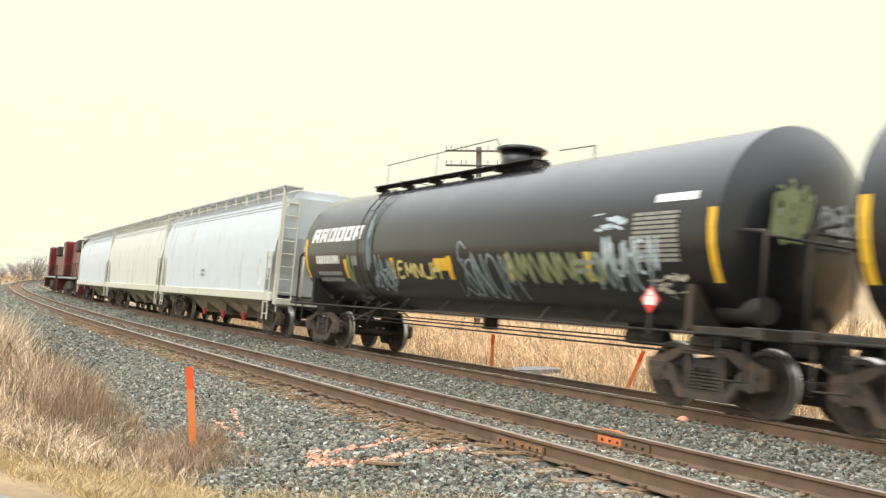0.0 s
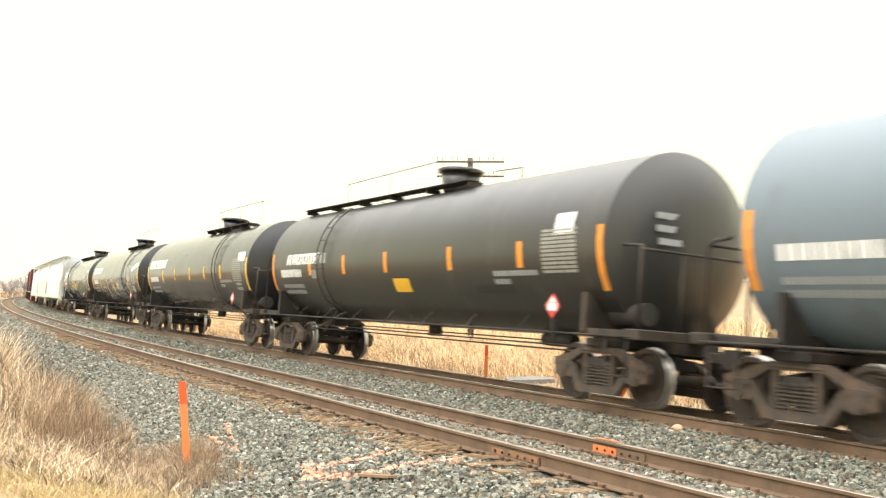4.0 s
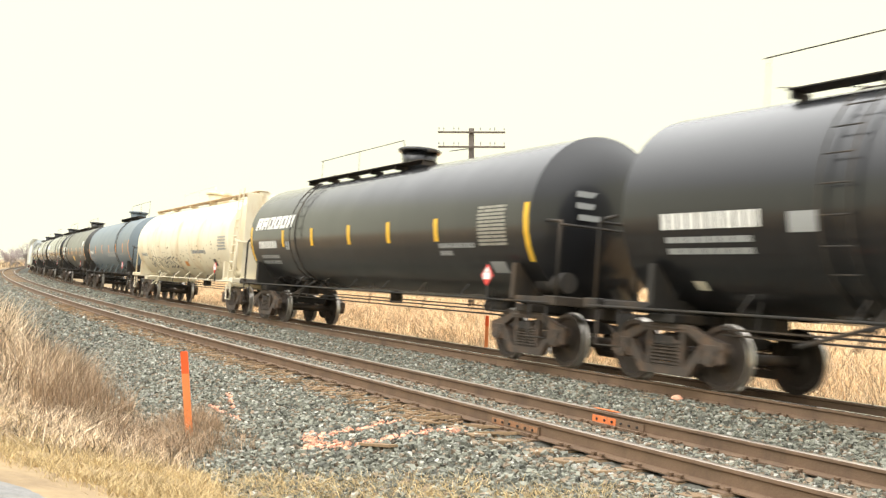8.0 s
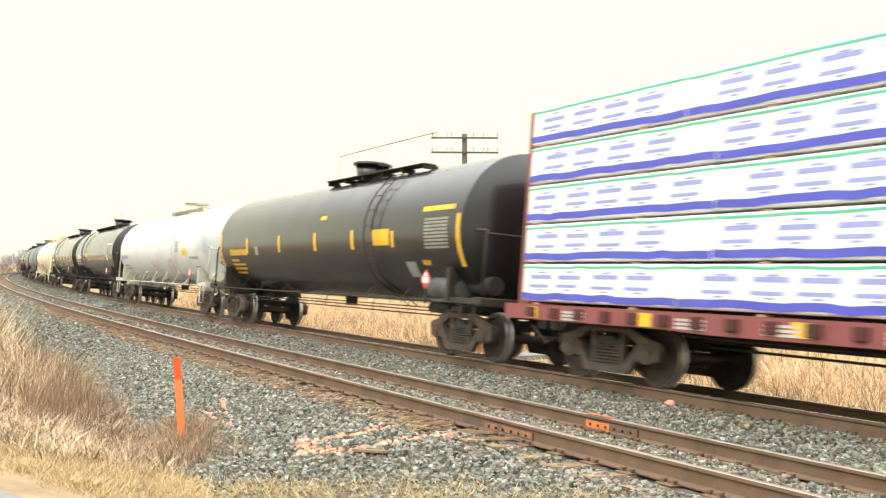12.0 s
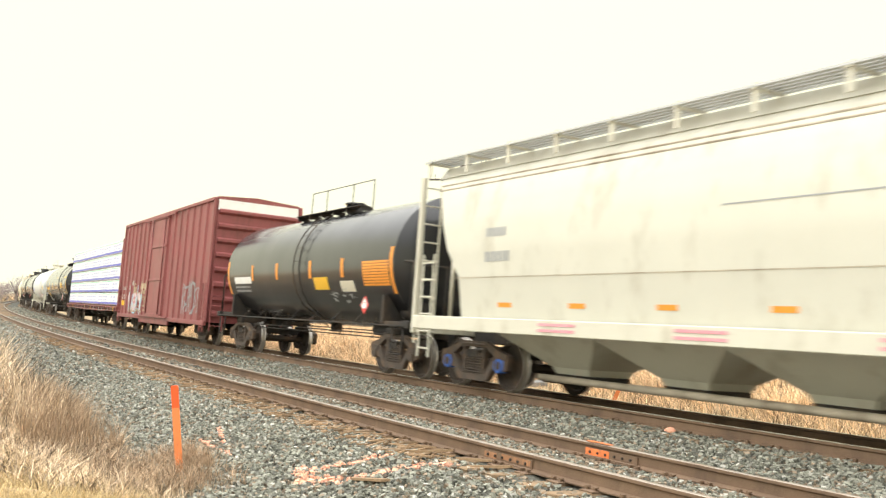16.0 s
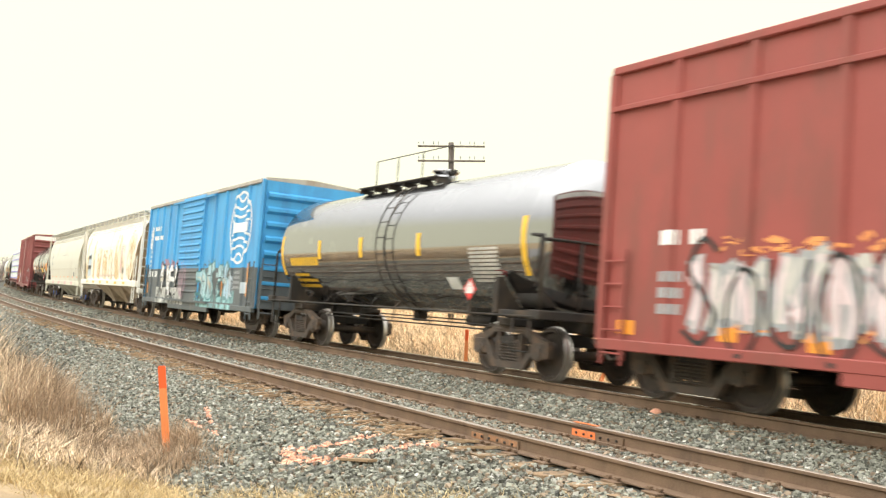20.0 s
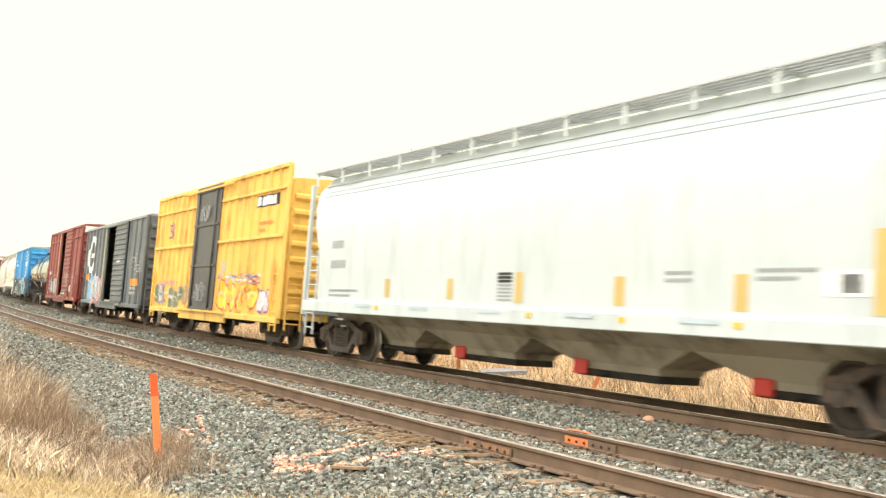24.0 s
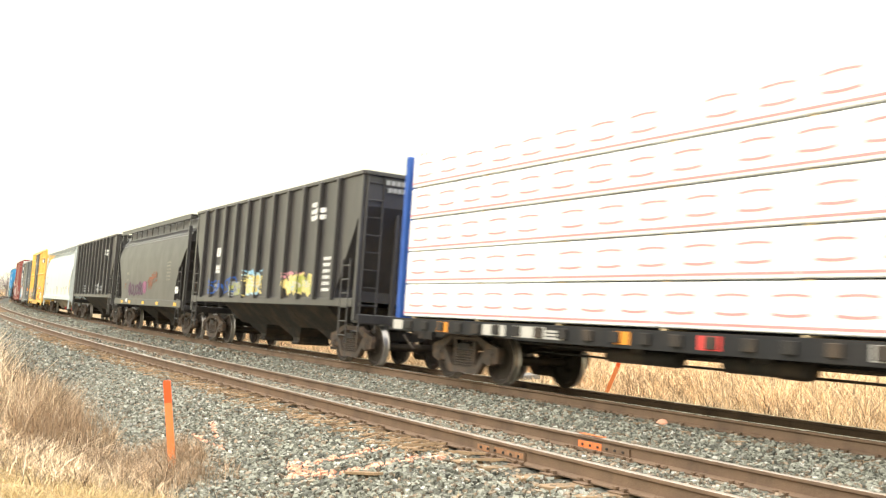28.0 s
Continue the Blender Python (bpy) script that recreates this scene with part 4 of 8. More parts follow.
bm = bmesh.new()
prism(bm, [(-0.7, -0.45), (0.6, -0.5), (0.75, 0.1), (0.2, 0.5), (-0.6, 0.35)], -0.12, 0.09, axis="z")
ob = new("concrete_slab", mesh_of("concrete_slab", bm, ROADM))
ob.matrix_basis = Matrix.Translation((2.38, 27.3, -0.93)) @ pose(0, 0, 0, 0, 0, 12)
tagged(ob, "broken pale concrete slab lying in the grass", "concrete slab")


def telegraph_pole(base, h, turn):
    ob = tagged(new("telegraph_pole"), "weathered wooden telegraph pole with two crossarms", "telegraph pole")
    ob.matrix_basis = Matrix.Translation(base) @ pose(0, 0, 0, 0, 0.6, turn)
    bm = bmesh.new()
    tube(bm, (0, 0, -0.5), (0, 0, h), 0.14, 12, r2=0.115)
    part("pole", bm, POLEWOOD, ob)
    for z in (h - 0.18, h - 0.80):
        bm = bmesh.new()
        box(bm, (0, -0.15, z), (2.85, 0.07, 0.075), 0.01)
        arm = part("crossarm", bm, POLEWOOD, ob)
        for x in (-1.38, -1.18, -0.75, -0.55, 0.38, 0.78, 0.98, 1.38):
            bm = bmesh.new()
            tube(bm, (x, -0.15, z + 0.05), (x, -0.15, z + 0.13), 0.012, 6)
            tube(bm, (x, -0.15, z + 0.12), (x, -0.15, z + 0.22), 0.026, 8, r2=0.018)
            part("insulator", bm, INSUL, arm)
    return ob


telegraph_pole((1.14, 41.0, -0.95), 8.12, 2)


def bare_tree(seed, h):
    r = random.Random(seed)
    tr = tagged(new("bare_tree"), "leafless grey-brown tree on the far field edge", "tree", "trees on the horizon")
    bm, tw = bmesh.new(), bmesh.new()
    tube(bm, (0, 0, -0.3), (0, 0, h * 0.35), h * 0.03, 6, r2=h * 0.02)
    for _ in range(9):
        a, up = r.uniform(0, 6.28), r.uniform(0.5, 0.95)
        p = Vector((0, 0, h * r.uniform(0.12, 0.35)))
        q = p + Vector((math.cos(a) * h * 0.3, math.sin(a) * h * 0.3, h * 0.5 * up))
        tube(bm, p, q, h * 0.012, 5, r2=h * 0.005)
        for _ in range(22):
            o = p.lerp(q, r.uniform(0.25, 1.0))
            d = Vector((r.gauss(0, 1), r.gauss(0, 1), r.uniform(0.1, 1.5))).normalized() * h * r.uniform(0.12, 0.3)
            s = Vector((r.gauss(0, 1), r.gauss(0, 1), 0)).normalized() * h * 0.006
            f = tw.faces.new([tw.verts.new(o - s), tw.verts.new(o + s), tw.verts.new(o + d)])
            for _ in range(3):
                o2 = o + d * r.uniform(0.3, 0.8)
                d2 = Vector((r.gauss(0, 1), r.gauss(0, 1), r.gauss(0.3, 1))).normalized() * h * r.uniform(0.05, 0.14)
                tw.faces.new([tw.verts.new(o2 - s * 0.8), tw.verts.new(o2 + s * 0.8), tw.verts.new(o2 + d2)])
    part("trunk", bm, BARK, tr)
    part("crown", tw, TWIG, tr)
    return tr


r = random.Random(4)
protos = [bare_tree(k, 1.0) for k in range(3)]
spots = []
for k in range(64):
    b = radians(r.uniform(-30, -16))
    d = r.uniform(230, 330)
    spots.append((math.sin(b) * d, math.cos(b) * d, r.uniform(4.5, 7.5)))
for k, (x, y, h) in enumerate(spots):
    src = protos[k % 3]
    m = Matrix.Translation((x, y, -0.9)) @ pose(0, 0, 0, 0, 0, r.uniform(0, 360))
    if k < 3:
        src.scale = (h, h, h)
        src.matrix_basis = m @ Matrix.Diagonal((h, h, h, 1))
    else:
        c = copy_thing(src, m)
        c.scale = (h, h, h)


# ---- railway wagons: x ahead, y to the side that faces the lane, z up from the rail ----
def tank_surf(r, zc):
    def f(x, z, off=0.0):
        d = max(-0.999, min(0.999, (z - zc) / r))
        c = math.sqrt(1 - d * d)
        return (x, (r + off) * c, zc + (r + off) * d)
    return f


def flat_surf(y0):
    return lambda x, z, off=0.0: (x, y0 + off, z)


RIBBED = {}


def ribbed_surf(y0, rib_x, doors, base=0.06):
    """A boxcar side: paint on it climbs over the ribs and the sliding door."""
    def f(x, z, off=0.0):
        return (x, y0 + off, z)
    RIBBED[f] = (rib_x, doors, base)
    return f


def settle(bm, surf):
    """Lay painted shapes over ribs and doors where the side has them."""
    if surf not in RIBBED or not bm.verts:
        return bm
    rib_x, doors, base = RIBBED[surf]
    xs = [v.co.x for v in bm.verts]
    lo, hi = min(xs), max(xs)
    cuts = [x + d for x in rib_x for d in (-0.085, -0.048, 0.048, 0.085)] + [x for ab in doors for x in (ab[0] - 0.004, ab[0], ab[1], ab[1] + 0.004)]
    for x in cuts:
        if lo < x < hi:
            bmesh.ops.bisect_plane(bm, geom=bm.verts[:] + bm.edges[:] + bm.faces[:], plane_co=(x, 0, 0), plane_no=(1, 0, 0))
    for v in bm.verts:
        d = min(abs(v.co.x - x) for x in rib_x)
        rise = base * min(1.0, max(0.0, (0.085 - d) / 0.037))
        if any(a - 0.001 < v.co.x < b + 0.001 for a, b in doors):
            rise = 0.15
        v.co.y += rise
    return bm


def rect(bm, surf, x0, x1, z0, z1, slant=0.0, off=0.006, nz=4, mat=0):
    rows = []
    for k in range(nz + 1):
        z = z0 + (z1 - z0) * k / nz
        sh = slant * k / nz
        rows.append((bm.verts.new(surf(x0 + sh, z, off)), bm.verts.new(surf(x1 + sh, z, off))))
    for (a, b), (c, d) in zip(rows, rows[1:]):
        f = bm.faces.new((a, b, d, c))
        f.normal_update()
        if f.normal.y < 0:
            f.normal_flip()
        f.material_index = mat


def ribbon(bm, surf, pts, w, off=0.008, mat=0):
    """A painted stroke through (x, z) points."""
    pts = [Vector((a, b)) for a, b in pts]
    last = None
    for i, p in enumerate(pts):
        d = (pts[min(i + 1, len(pts) - 1)] - pts[max(i - 1, 0)])
        n = Vector((-d.y, d.x)).normalized() * w / 2
        cur = (bm.verts.new(surf(p.x + n.x, p.y + n.y, off)), bm.verts.new(surf(p.x - n.x, p.y - n.y, off)))
        if last:
            f = bm.faces.new((last[0], last[1], cur[1], cur[0]))
            f.normal_update()
            if f.normal.y < 0:
                f.normal_flip()
            f.material_index = mat
        last = cur


def curve_pts(ctrl, n=5):
    """Smooth polyline through control points."""
    out = []
    c = [ctrl[0]] + list(ctrl) + [ctrl[-1]]
    for i in range(1, len(c) - 2):
        for k in range(n):
            t = k / n
            out.append(tuple(0.5 * ((2 * c[i][j]) + (-c[i - 1][j] + c[i + 1][j]) * t + (2 * c[i - 1][j] - 5 * c[i][j] + 4 * c[i + 1][j] - c[i + 2][j]) * t * t
                                    + (-c[i - 1][j] + 3 * c[i][j] - 3 * c[i + 1][j] + c[i + 2][j]) * t ** 3) for j in (0, 1)))
    out.append(tuple(ctrl[-1]))
    return out


def stripe(car, surf, x, z0, z1, w=0.16, mat=None, name="reflector_stripe"):
    bm = bmesh.new()
    rect(bm, surf, x - w / 2, x + w / 2, z0, z1)
    part(name, settle(bm, surf), mat or M_YELLOW, car)


def lettering(car, surf, x0, z0, rows, h, gap, mat, seed=0, label="", width=(0.055, 0.09), space=0.024):
    """Unreadable lettering as plain bars: rows of (length, solid)."""
    r = random.Random(seed)
    bm = bmesh.new()
    for k, ln in enumerate(rows):
        z = z0 - k * (h + gap)
        x, end = x0, x0 - ln
        while x > end + 0.02:
            w = min(r.uniform(*width) * h / 0.12, x - end)
            rect(bm, surf, x - w, x, z, z + h, nz=1)
            x -= w + space * h / 0.12
    tagged(part("lettering", settle(bm, surf), mat, car, label), kind="stuff")


def logo_blocks(car, surf, x0, x1, z0, z1, n=6, mat=None, slant=0.10):
    """A slanted white word mark as plain blocks with small counters."""
    w = (x0 - x1) / n
    h = z1 - z0
    for k in range(n):
        a = x0 - k * w
        bm = bmesh.new()
        ww = w * 0.86
        rows = [0.0, 0.25, 0.4, 0.62, 0.78, 1.0]
        cols = [0.0, 0.36, 0.64, 1.0]
        hole = {(2, 1), (1, 1), (3, 1)} if k in (2, 3, 4) else {(3, 1), (0, 1)}
        vs = {}
        for i, u in enumerate(rows):
            for j, c in enumerate(cols):
                vs[i, j] = bm.verts.new(surf(a - ww * c - slant * u, z0 + h * u, 0.006))
        for i in range(5):
            for j in range(3):
                if (i, j) not in hole:
                    bm.faces.new((vs[i, j], vs[i + 1, j], vs[i + 1, j + 1], vs[i, j + 1]))
        bmesh.ops.recalc_face_normals(bm, faces=bm.faces[:])
        part("word_mark_block", bm, mat or M_WHITE, car)


def scrawl(car, surf, x0, x1, z0, z1, mats, seed, n=7, w=0.07, label="spray-painted scrawl", base=0.009):
    """Thin-line spray graffiti: loops and strokes, one part for each colour."""
    r = random.Random(seed)
    for j, mat in enumerate(mats):
        bm = bmesh.new()
        m, h = n + 2, z1 - z0
        for k in range(m):
            cx = x0 + (x1 - x0) * (k + r.uniform(0.3, 0.7)) / m
            sw = abs(x1 - x0) / m * 0.55
            u0, u1 = z0 + h * r.uniform(0, 0.2), z1 - h * r.uniform(0, 0.25)
            zm = (u0 + u1) / 2
            style = r.randrange(4)
            if style == 0:      # loop
                strokes = [[(cx + sw * math.cos(a) * r.uniform(0.8, 1.1), zm + (u1 - u0) / 2 * math.sin(a)) for a in np.linspace(0.5, 6.2, 9)]]
            elif style == 1:    # stem with bowl
                strokes = [[(cx + sw, u0), (cx + sw * 0.9, u1)], [(cx + sw, u1), (cx - sw, (u1 + zm) / 2), (cx + sw * 0.6, zm), (cx - sw, u0)]]
            elif style == 2:    # peak with a bar
                strokes = [[(cx + sw, u0), (cx, u1), (cx - sw, u0)], [(cx + sw * 0.6, zm - 0.05), (cx - sw * 0.6, zm)]]
            else:               # snake
                strokes = [[(cx - sw, u1), (cx + sw, (u1 + zm) / 2), (cx - sw * 0.8, (u0 + zm) / 2), (cx + sw, u0)]]
            for st in strokes:
                pts = [(a + r.uniform(-0.1, 0.1) * sw, b) for a, b in st]
                ribbon(bm, surf, curve_pts(pts, 4), w * r.uniform(0.45, 0.8), base + 0.003 * j + 0.0004 * (k % 5))
        tagged(part("graffiti", settle(bm, surf), mat, car, label), kind="stuff")


GLYPHS = {
    "P": [[(0.1, 0), (0.2, 1)], [(0.0, 0.95), (0.7, 1.0), (0.85, 0.75), (0.6, 0.5), (0.15, 0.48)]],
    "E": [[(0.8, 1), (0.15, 0.95), (0.05, 0.05), (0.75, 0)], [(0.1, 0.5), (0.65, 0.52)]],
    "R": [[(0.05, 0), (0.2, 1)], [(0.0, 0.98), (0.75, 1.0), (0.8, 0.7), (0.2, 0.5), (0.9, -0.05)]],
    "I": [[(0.45, 0), (0.55, 1)]],
    "A": [[(0.0, -0.05), (0.5, 1.05), (0.95, 0)], [(0.15, 0.35), (0.85, 0.4)]],
    "S": [[(0.9, 0.9), (0.4, 1.05), (0.05, 0.75), (0.5, 0.5), (0.9, 0.25), (0.5, -0.05), (-0.05, 0.1)]],
    "+": [[(0.5, 0.15), (0.5, 0.85)], [(0.1, 0.5), (0.9, 0.5)]],
    "M": [[(0, 0), (0.15, 1), (0.5, 0.3), (0.8, 1), (1, 0)]],
    "N": [[(0, 0), (0.15, 1), (0.8, 0.05), (0.95, 1)]],
    "O": [[(0.5, 1), (0.05, 0.7), (0.1, 0.15), (0.55, -0.02), (0.95, 0.35), (0.85, 0.85), (0.45, 1.0)]],
    "J": [[(0.2, 1.0), (0.8, 0.95), (0.7, 0.2), (0.3, -0.05), (0.0, 0.25)]],
    "H": [[(0.05, 0), (0.15, 1)], [(0.85, 0), (0.95, 1.1)], [(0.1, 0.5), (0.9, 0.55)]],
    "F": [[(0.1, 0), (0.15, 1), (0.9, 1.05)], [(0.12, 0.55), (0.75, 0.6)]],
    "U": [[(0, 1), (0.05, 0.2), (0.5, -0.02), (0.85, 0.2), (0.95, 1)]],
}


def tag(car, surf, marks, x0, x1, z0, z1, mat, w=0.08, seed=1, slant=0.0, label="hand-sprayed letters", base=0.009, glow=None):
    """Hand-sprayed capital strokes from x0 to x1, each with a soft uneven width; glow lays a wider halo below."""
    r = random.Random(seed)
    bm, halo = bmesh.new(), bmesh.new()
    step, h = (x1 - x0) / len(marks), z1 - z0
    for k, ch in enumerate(marks):
        a, up, tall = x0 + step * (k + 0.06), z0 + h * r.uniform(-0.1, 0.1), h * r.uniform(0.85, 1.1)
        for j, st in enumerate(GLYPHS.get(ch, [])):
            pts = [(a + step * 0.86 * u + slant * v * math.copysign(1, x1 - x0) * -1 + r.uniform(-0.02, 0.02), up + tall * v + r.uniform(-0.02, 0.02)) for u, v in st]
            pts = curve_pts(pts, 4)
            ribbon(bm, surf, pts, w * r.uniform(0.75, 1.15), base + 0.0005 * ((3 * k + j) % 6))
            if glow:
                ribbon(halo, surf, pts, w * 2.2, base - 0.004 + 0.0005 * ((3 * k + j) % 6))
    tagged(part("graffiti", settle(bm, surf), mat, car, label), kind="stuff")
    if glow:
        tagged(part("graffiti_halo", settle(halo, surf), glow, car, label), kind="stuff")


def swirl(car, surf, x, z, rx, rz, turns, mat, w=0.05, seed=1, label="looping sprayed scribble"):
    """A scribble of many loops filling an oval."""
    r = random.Random(seed)
    bm = bmesh.new()
    for k in range(int(turns)):
        u = -0.8 + 1.6 * (k + 0.5) / int(turns) + r.uniform(-0.12, 0.12)
        tall = rz * math.sqrt(max(0.15, 1 - u * u)) * r.uniform(0.7, 1.05)
        cz, lean, wide = z + rz * r.uniform(-0.15, 0.15), rx * r.uniform(-0.25, 0.25), rx * r.uniform(0.12, 0.32)
        pts = [(x + rx * u + lean * math.sin(a) + wide * math.cos(a * r.uniform(0.96, 1.04)), cz + tall * math.sin(a)) for a in np.linspace(r.uniform(0, 2), r.uniform(6, 8), 9)]
        ribbon(bm, surf, curve_pts(pts, 3), w * r.uniform(0.5, 0.9), 0.009 + 0.0005 * (k % 8))
    tagged(part("graffiti", settle(bm, surf), mat, car, label), kind="stuff")


def smear(car, surf, x0, x1, z0, z1, mat, seed=1, n=26, label="ragged patch of faded white paint"):
    """A ragged, broken patch of old paint."""
    r = random.Random(seed)
    bm = bmesh.new()
    for k in range(n):
        cx, cz = r.uniform(x0, x1), z0 + (z1 - z0) * r.betavariate(2, 1.4)
        ln, hh = r.uniform(0.05, 0.26), r.uniform(0.012, 0.06)
        ribbon(bm, surf, [(cx + ln / 2, cz + r.uniform(-0.04, 0.04)), (cx, cz + r.uniform(-0.03, 0.03)), (cx - ln / 2, cz + r.uniform(-0.04, 0.04))], hh, 0.006 + 0.0004 * (k % 8))
    tagged(part("faded_paint", settle(bm, surf), mat, car, label), kind="stuff")


def burst(car, surf, x, z, rad, mats, seed, label="spiky pale blue sprayed star"):
    """A spiky sprayed star of tapering strokes."""
    r = random.Random(seed)
    for j, mat in enumerate(mats):
        bm = bmesh.new()
        for k in range(13):
            a = r.uniform(-0.5, 3.6)
            q = rad * r.uniform(0.4, 1.0)
            pts = [(x + r.uniform(-0.2, 0.2), z + r.uniform(-0.25, 0.1)), (x + q * 0.6 * math.cos(a) + r.uniform(-0.1, 0.1), z + q * 0.5 * math.sin(a)), (x + 1.2 * q * math.cos(a), z + 0.85 * q * math.sin(a))]
            ribbon(bm, surf, curve_pts(pts, 4), r.uniform(0.04, 0.11), 0.009 + 0.003 * j + 0.0004 * (k % 5))
        tagged(part("graffiti", settle(bm, surf), mat, car, label), kind="stuff")


def piece(car, surf, x0, x1, z0, z1, fills, line, glow, seed, n=6, label="large spray-painted letters"):
    """Fat filled graffiti letters with outline and highlights, crowded and uneven."""
    r = random.Random(seed)
    fills = fills if isinstance(fills, (list, tuple)) else [fills]
    back, shine = bmesh.new(), bmesh.new()
    tops = [bmesh.new() for _ in fills]
    w, hh = (x1 - x0) / n, z1 - z0
    aw = abs(w)
    for k in range(n):
        a = x0 + w * (k + 0.5)
        zt, zb = z1 - r.uniform(0, 0.3) * hh, z0 + r.uniform(0, 0.18) * hh
        for q in range(r.choice((2, 3))):
            bx = a + aw * r.uniform(-0.38, 0.38)
            pts = curve_pts([(bx + r.uniform(-0.3, 0.3) * aw, zb + r.uniform(0, 0.1) * hh), (bx + r.uniform(-0.45, 0.45) * aw, zb + r.uniform(0.25, 0.5) * hh),
                             (bx + r.uniform(-0.45, 0.45) * aw, zb + r.uniform(0.5, 0.75) * hh), (bx + r.uniform(-0.3, 0.3) * aw, zt)], 4)
            wd = aw * r.uniform(0.24, 0.42)
            lay = 0.0008 * ((3 * k + q) % 4)
            ribbon(back, surf, pts, wd + 0.09, 0.007 + lay)
            j = r.randrange(len(fills))
            ribbon(tops[j], surf, pts[1:-1], wd, 0.011 + lay)
            ribbon(shine, surf, [(p + wd * 0.25, z) for p, z in pts[3:8]], 0.035, 0.0155)
        if r.random() < 0.6:
            zz = zb + hh * r.uniform(0.3, 0.7)
            ribbon(tops[r.randrange(len(fills))], surf, [(a - aw * 0.35, zz), (a, zz + r.uniform(-0.1, 0.1)), (a + aw * 0.35, zz)], hh * 0.12, 0.0148)
    tagged(part("graffiti_outline", settle(back, surf), line, car, label), kind="stuff")
    for bm, m in zip(tops, fills):
        if not bm.verts:
            bm.free()
            continue
        tagged(part("graffiti_fill", settle(bm, surf), m, car, label), kind="stuff")
    tagged(part("graffiti_highlight", settle(shine, surf), glow, car, label), kind="stuff")


def wheel_mesh():
    bm = bmesh.new()
    prof = [(-1.09, 0.0), (-1.09, 0.085), (-1.02, 0.085), (-1.02, 0.075), (-0.86, 0.075), (-0.86, 0.13), (-0.82, 0.14), (-0.78, 0.20), (-0.785, 0.36), (-0.825, 0.385),
            (-0.825, 0.449), (-0.815, 0.455), (-0.720, 0.459), (-0.705, 0.482), (-0.69, 0.482), (-0.685, 0.40), (-0.735, 0.36), (-0.735, 0.2), (-0.68, 0.14), (-0.66, 0.085), (-0.5, 0.08)]
    prof = prof + [(-a, b) for a, b in prof[::-1]]
    lathe_x(bm, prof, 28)
    for v in bm.verts:
        v.co = Vector((v.co.z, v.co.x, v.co.y))
    for f in bm.faces:
        c = f.calc_center_median()
        rad = math.hypot(c.x, c.z)
        f.material_index = 1 if rad > 0.448 and 0.70 < abs(c.y) < 0.824 else 0
        f.smooth = False
    return mesh_of("wheelset", bm, [WHEEL, TREAD])


def side_frame_mesh():
    bm = bmesh.new()
    y0, y1 = -0.06, 0.06
    prism(bm, [(-1.16, 0.54), (-1.14, 0.66), (-0.80, 0.74), (-0.42, 0.88), (0.42, 0.88), (0.80, 0.74), (1.14, 0.66), (1.16, 0.54), (0.74, 0.60), (0.42, 0.77), (-0.42, 0.77), (-0.74, 0.60)], y0, y1)
    prism(bm, [(-0.84, 0.60), (-0.70, 0.63), (-0.39, 0.27), (0.39, 0.27), (0.70, 0.63), (0.84, 0.60), (0.48, 0.15), (-0.48, 0.15)], y0, y1)
    box(bm, (0, 0.05, 0.82), (0.8, 0.06, 0.04), 0.01)
    for s in (-1, 1):
        prism(bm, [(s * 0.29, 0.26), (s * 0.37, 0.26), (s * 0.37, 0.80), (s * 0.29, 0.80)], y0 + 0.01, y1 - 0.01)
        prism(bm, [(s * 0.70, 0.36), (s * 0.78, 0.36), (s * 0.78, 0.58), (s * 0.70, 0.58)], y0, y1)
        prism(bm, [(s * 1.03, 0.36), (s * 1.13, 0.40), (s * 1.14, 0.58), (s * 1.03, 0.58)], y0, y1)
    return mesh_of("side_frame", bm, TRUCK)


def spring_mesh():
    bm = bmesh.new()
    prof = [(0.27, 0.0), (0.27, 0.085)]
    for k in range(7):
        z = 0.29 + k * 0.05
        prof += [(z, 0.06), (z + 0.012, 0.088), (z + 0.028, 0.088), (z + 0.04, 0.06)]
    prof += [(0.66, 0.06), (0.66, 0.0)]
    lathe_x(bm, prof, 12, smooth=False)
    for v in bm.verts:
        v.co = Vector((v.co.y, v.co.z, v.co.x))
    return mesh_of("spring", bm, TRUCK)


def bolster_mesh():
    bm = bmesh.new()
    prism(bm, [(-1.08, 0.58), (1.08, 0.58), (1.08, 0.70), (0.4, 0.80), (-0.4, 0.80), (-1.08, 0.70), ], -0.2, 0.2, axis="x")
    tube(bm, (0, 0, 0.78), (0, 0, 0.87), 0.2, 12)
    for s in (-1, 1):
        box(bm, (s * 0.42, 0, 0.42), (0.10, 1.5, 0.14), 0.01)
        tube(bm, (s * 0.42, 0, 0.42), (0, 0.15, 0.62), 0.03, 6)
    return mesh_of("truck_bolster", bm, UNDER)


def bearing_mesh():
    bm = bmesh.new()
    tube(bm, (0, -0.09, 0), (0, 0.085, 0), 0.125, 14)
    tube(bm, (0, 0.085, 0), (0, 0.105, 0), 0.085, 12)
    box(bm, (0, 0, 0.13), (0.26, 0.15, 0.09), 0.01)
    return mesh_of("bearing_box", bm, TRUCK)


WHEEL_ME, FRAME_ME, SPRING_ME, BOLSTER_ME, BEARING_ME = wheel_mesh(), side_frame_mesh(), spring_mesh(), bolster_mesh(), bearing_mesh()
spinning = []      # every wheelset, with its place on the truck
CAP_BLUE = material("blue_bearing_paint", (0.04, 0.12, 0.42), 0.6, vary=0.15, bump=0.1)
bm = bmesh.new()
tube(bm, (0, -0.09, 0), (0, 0.085, 0), 0.128, 14)
BEARING_BLUE = mesh_of("bearing_box", bm, CAP_BLUE)


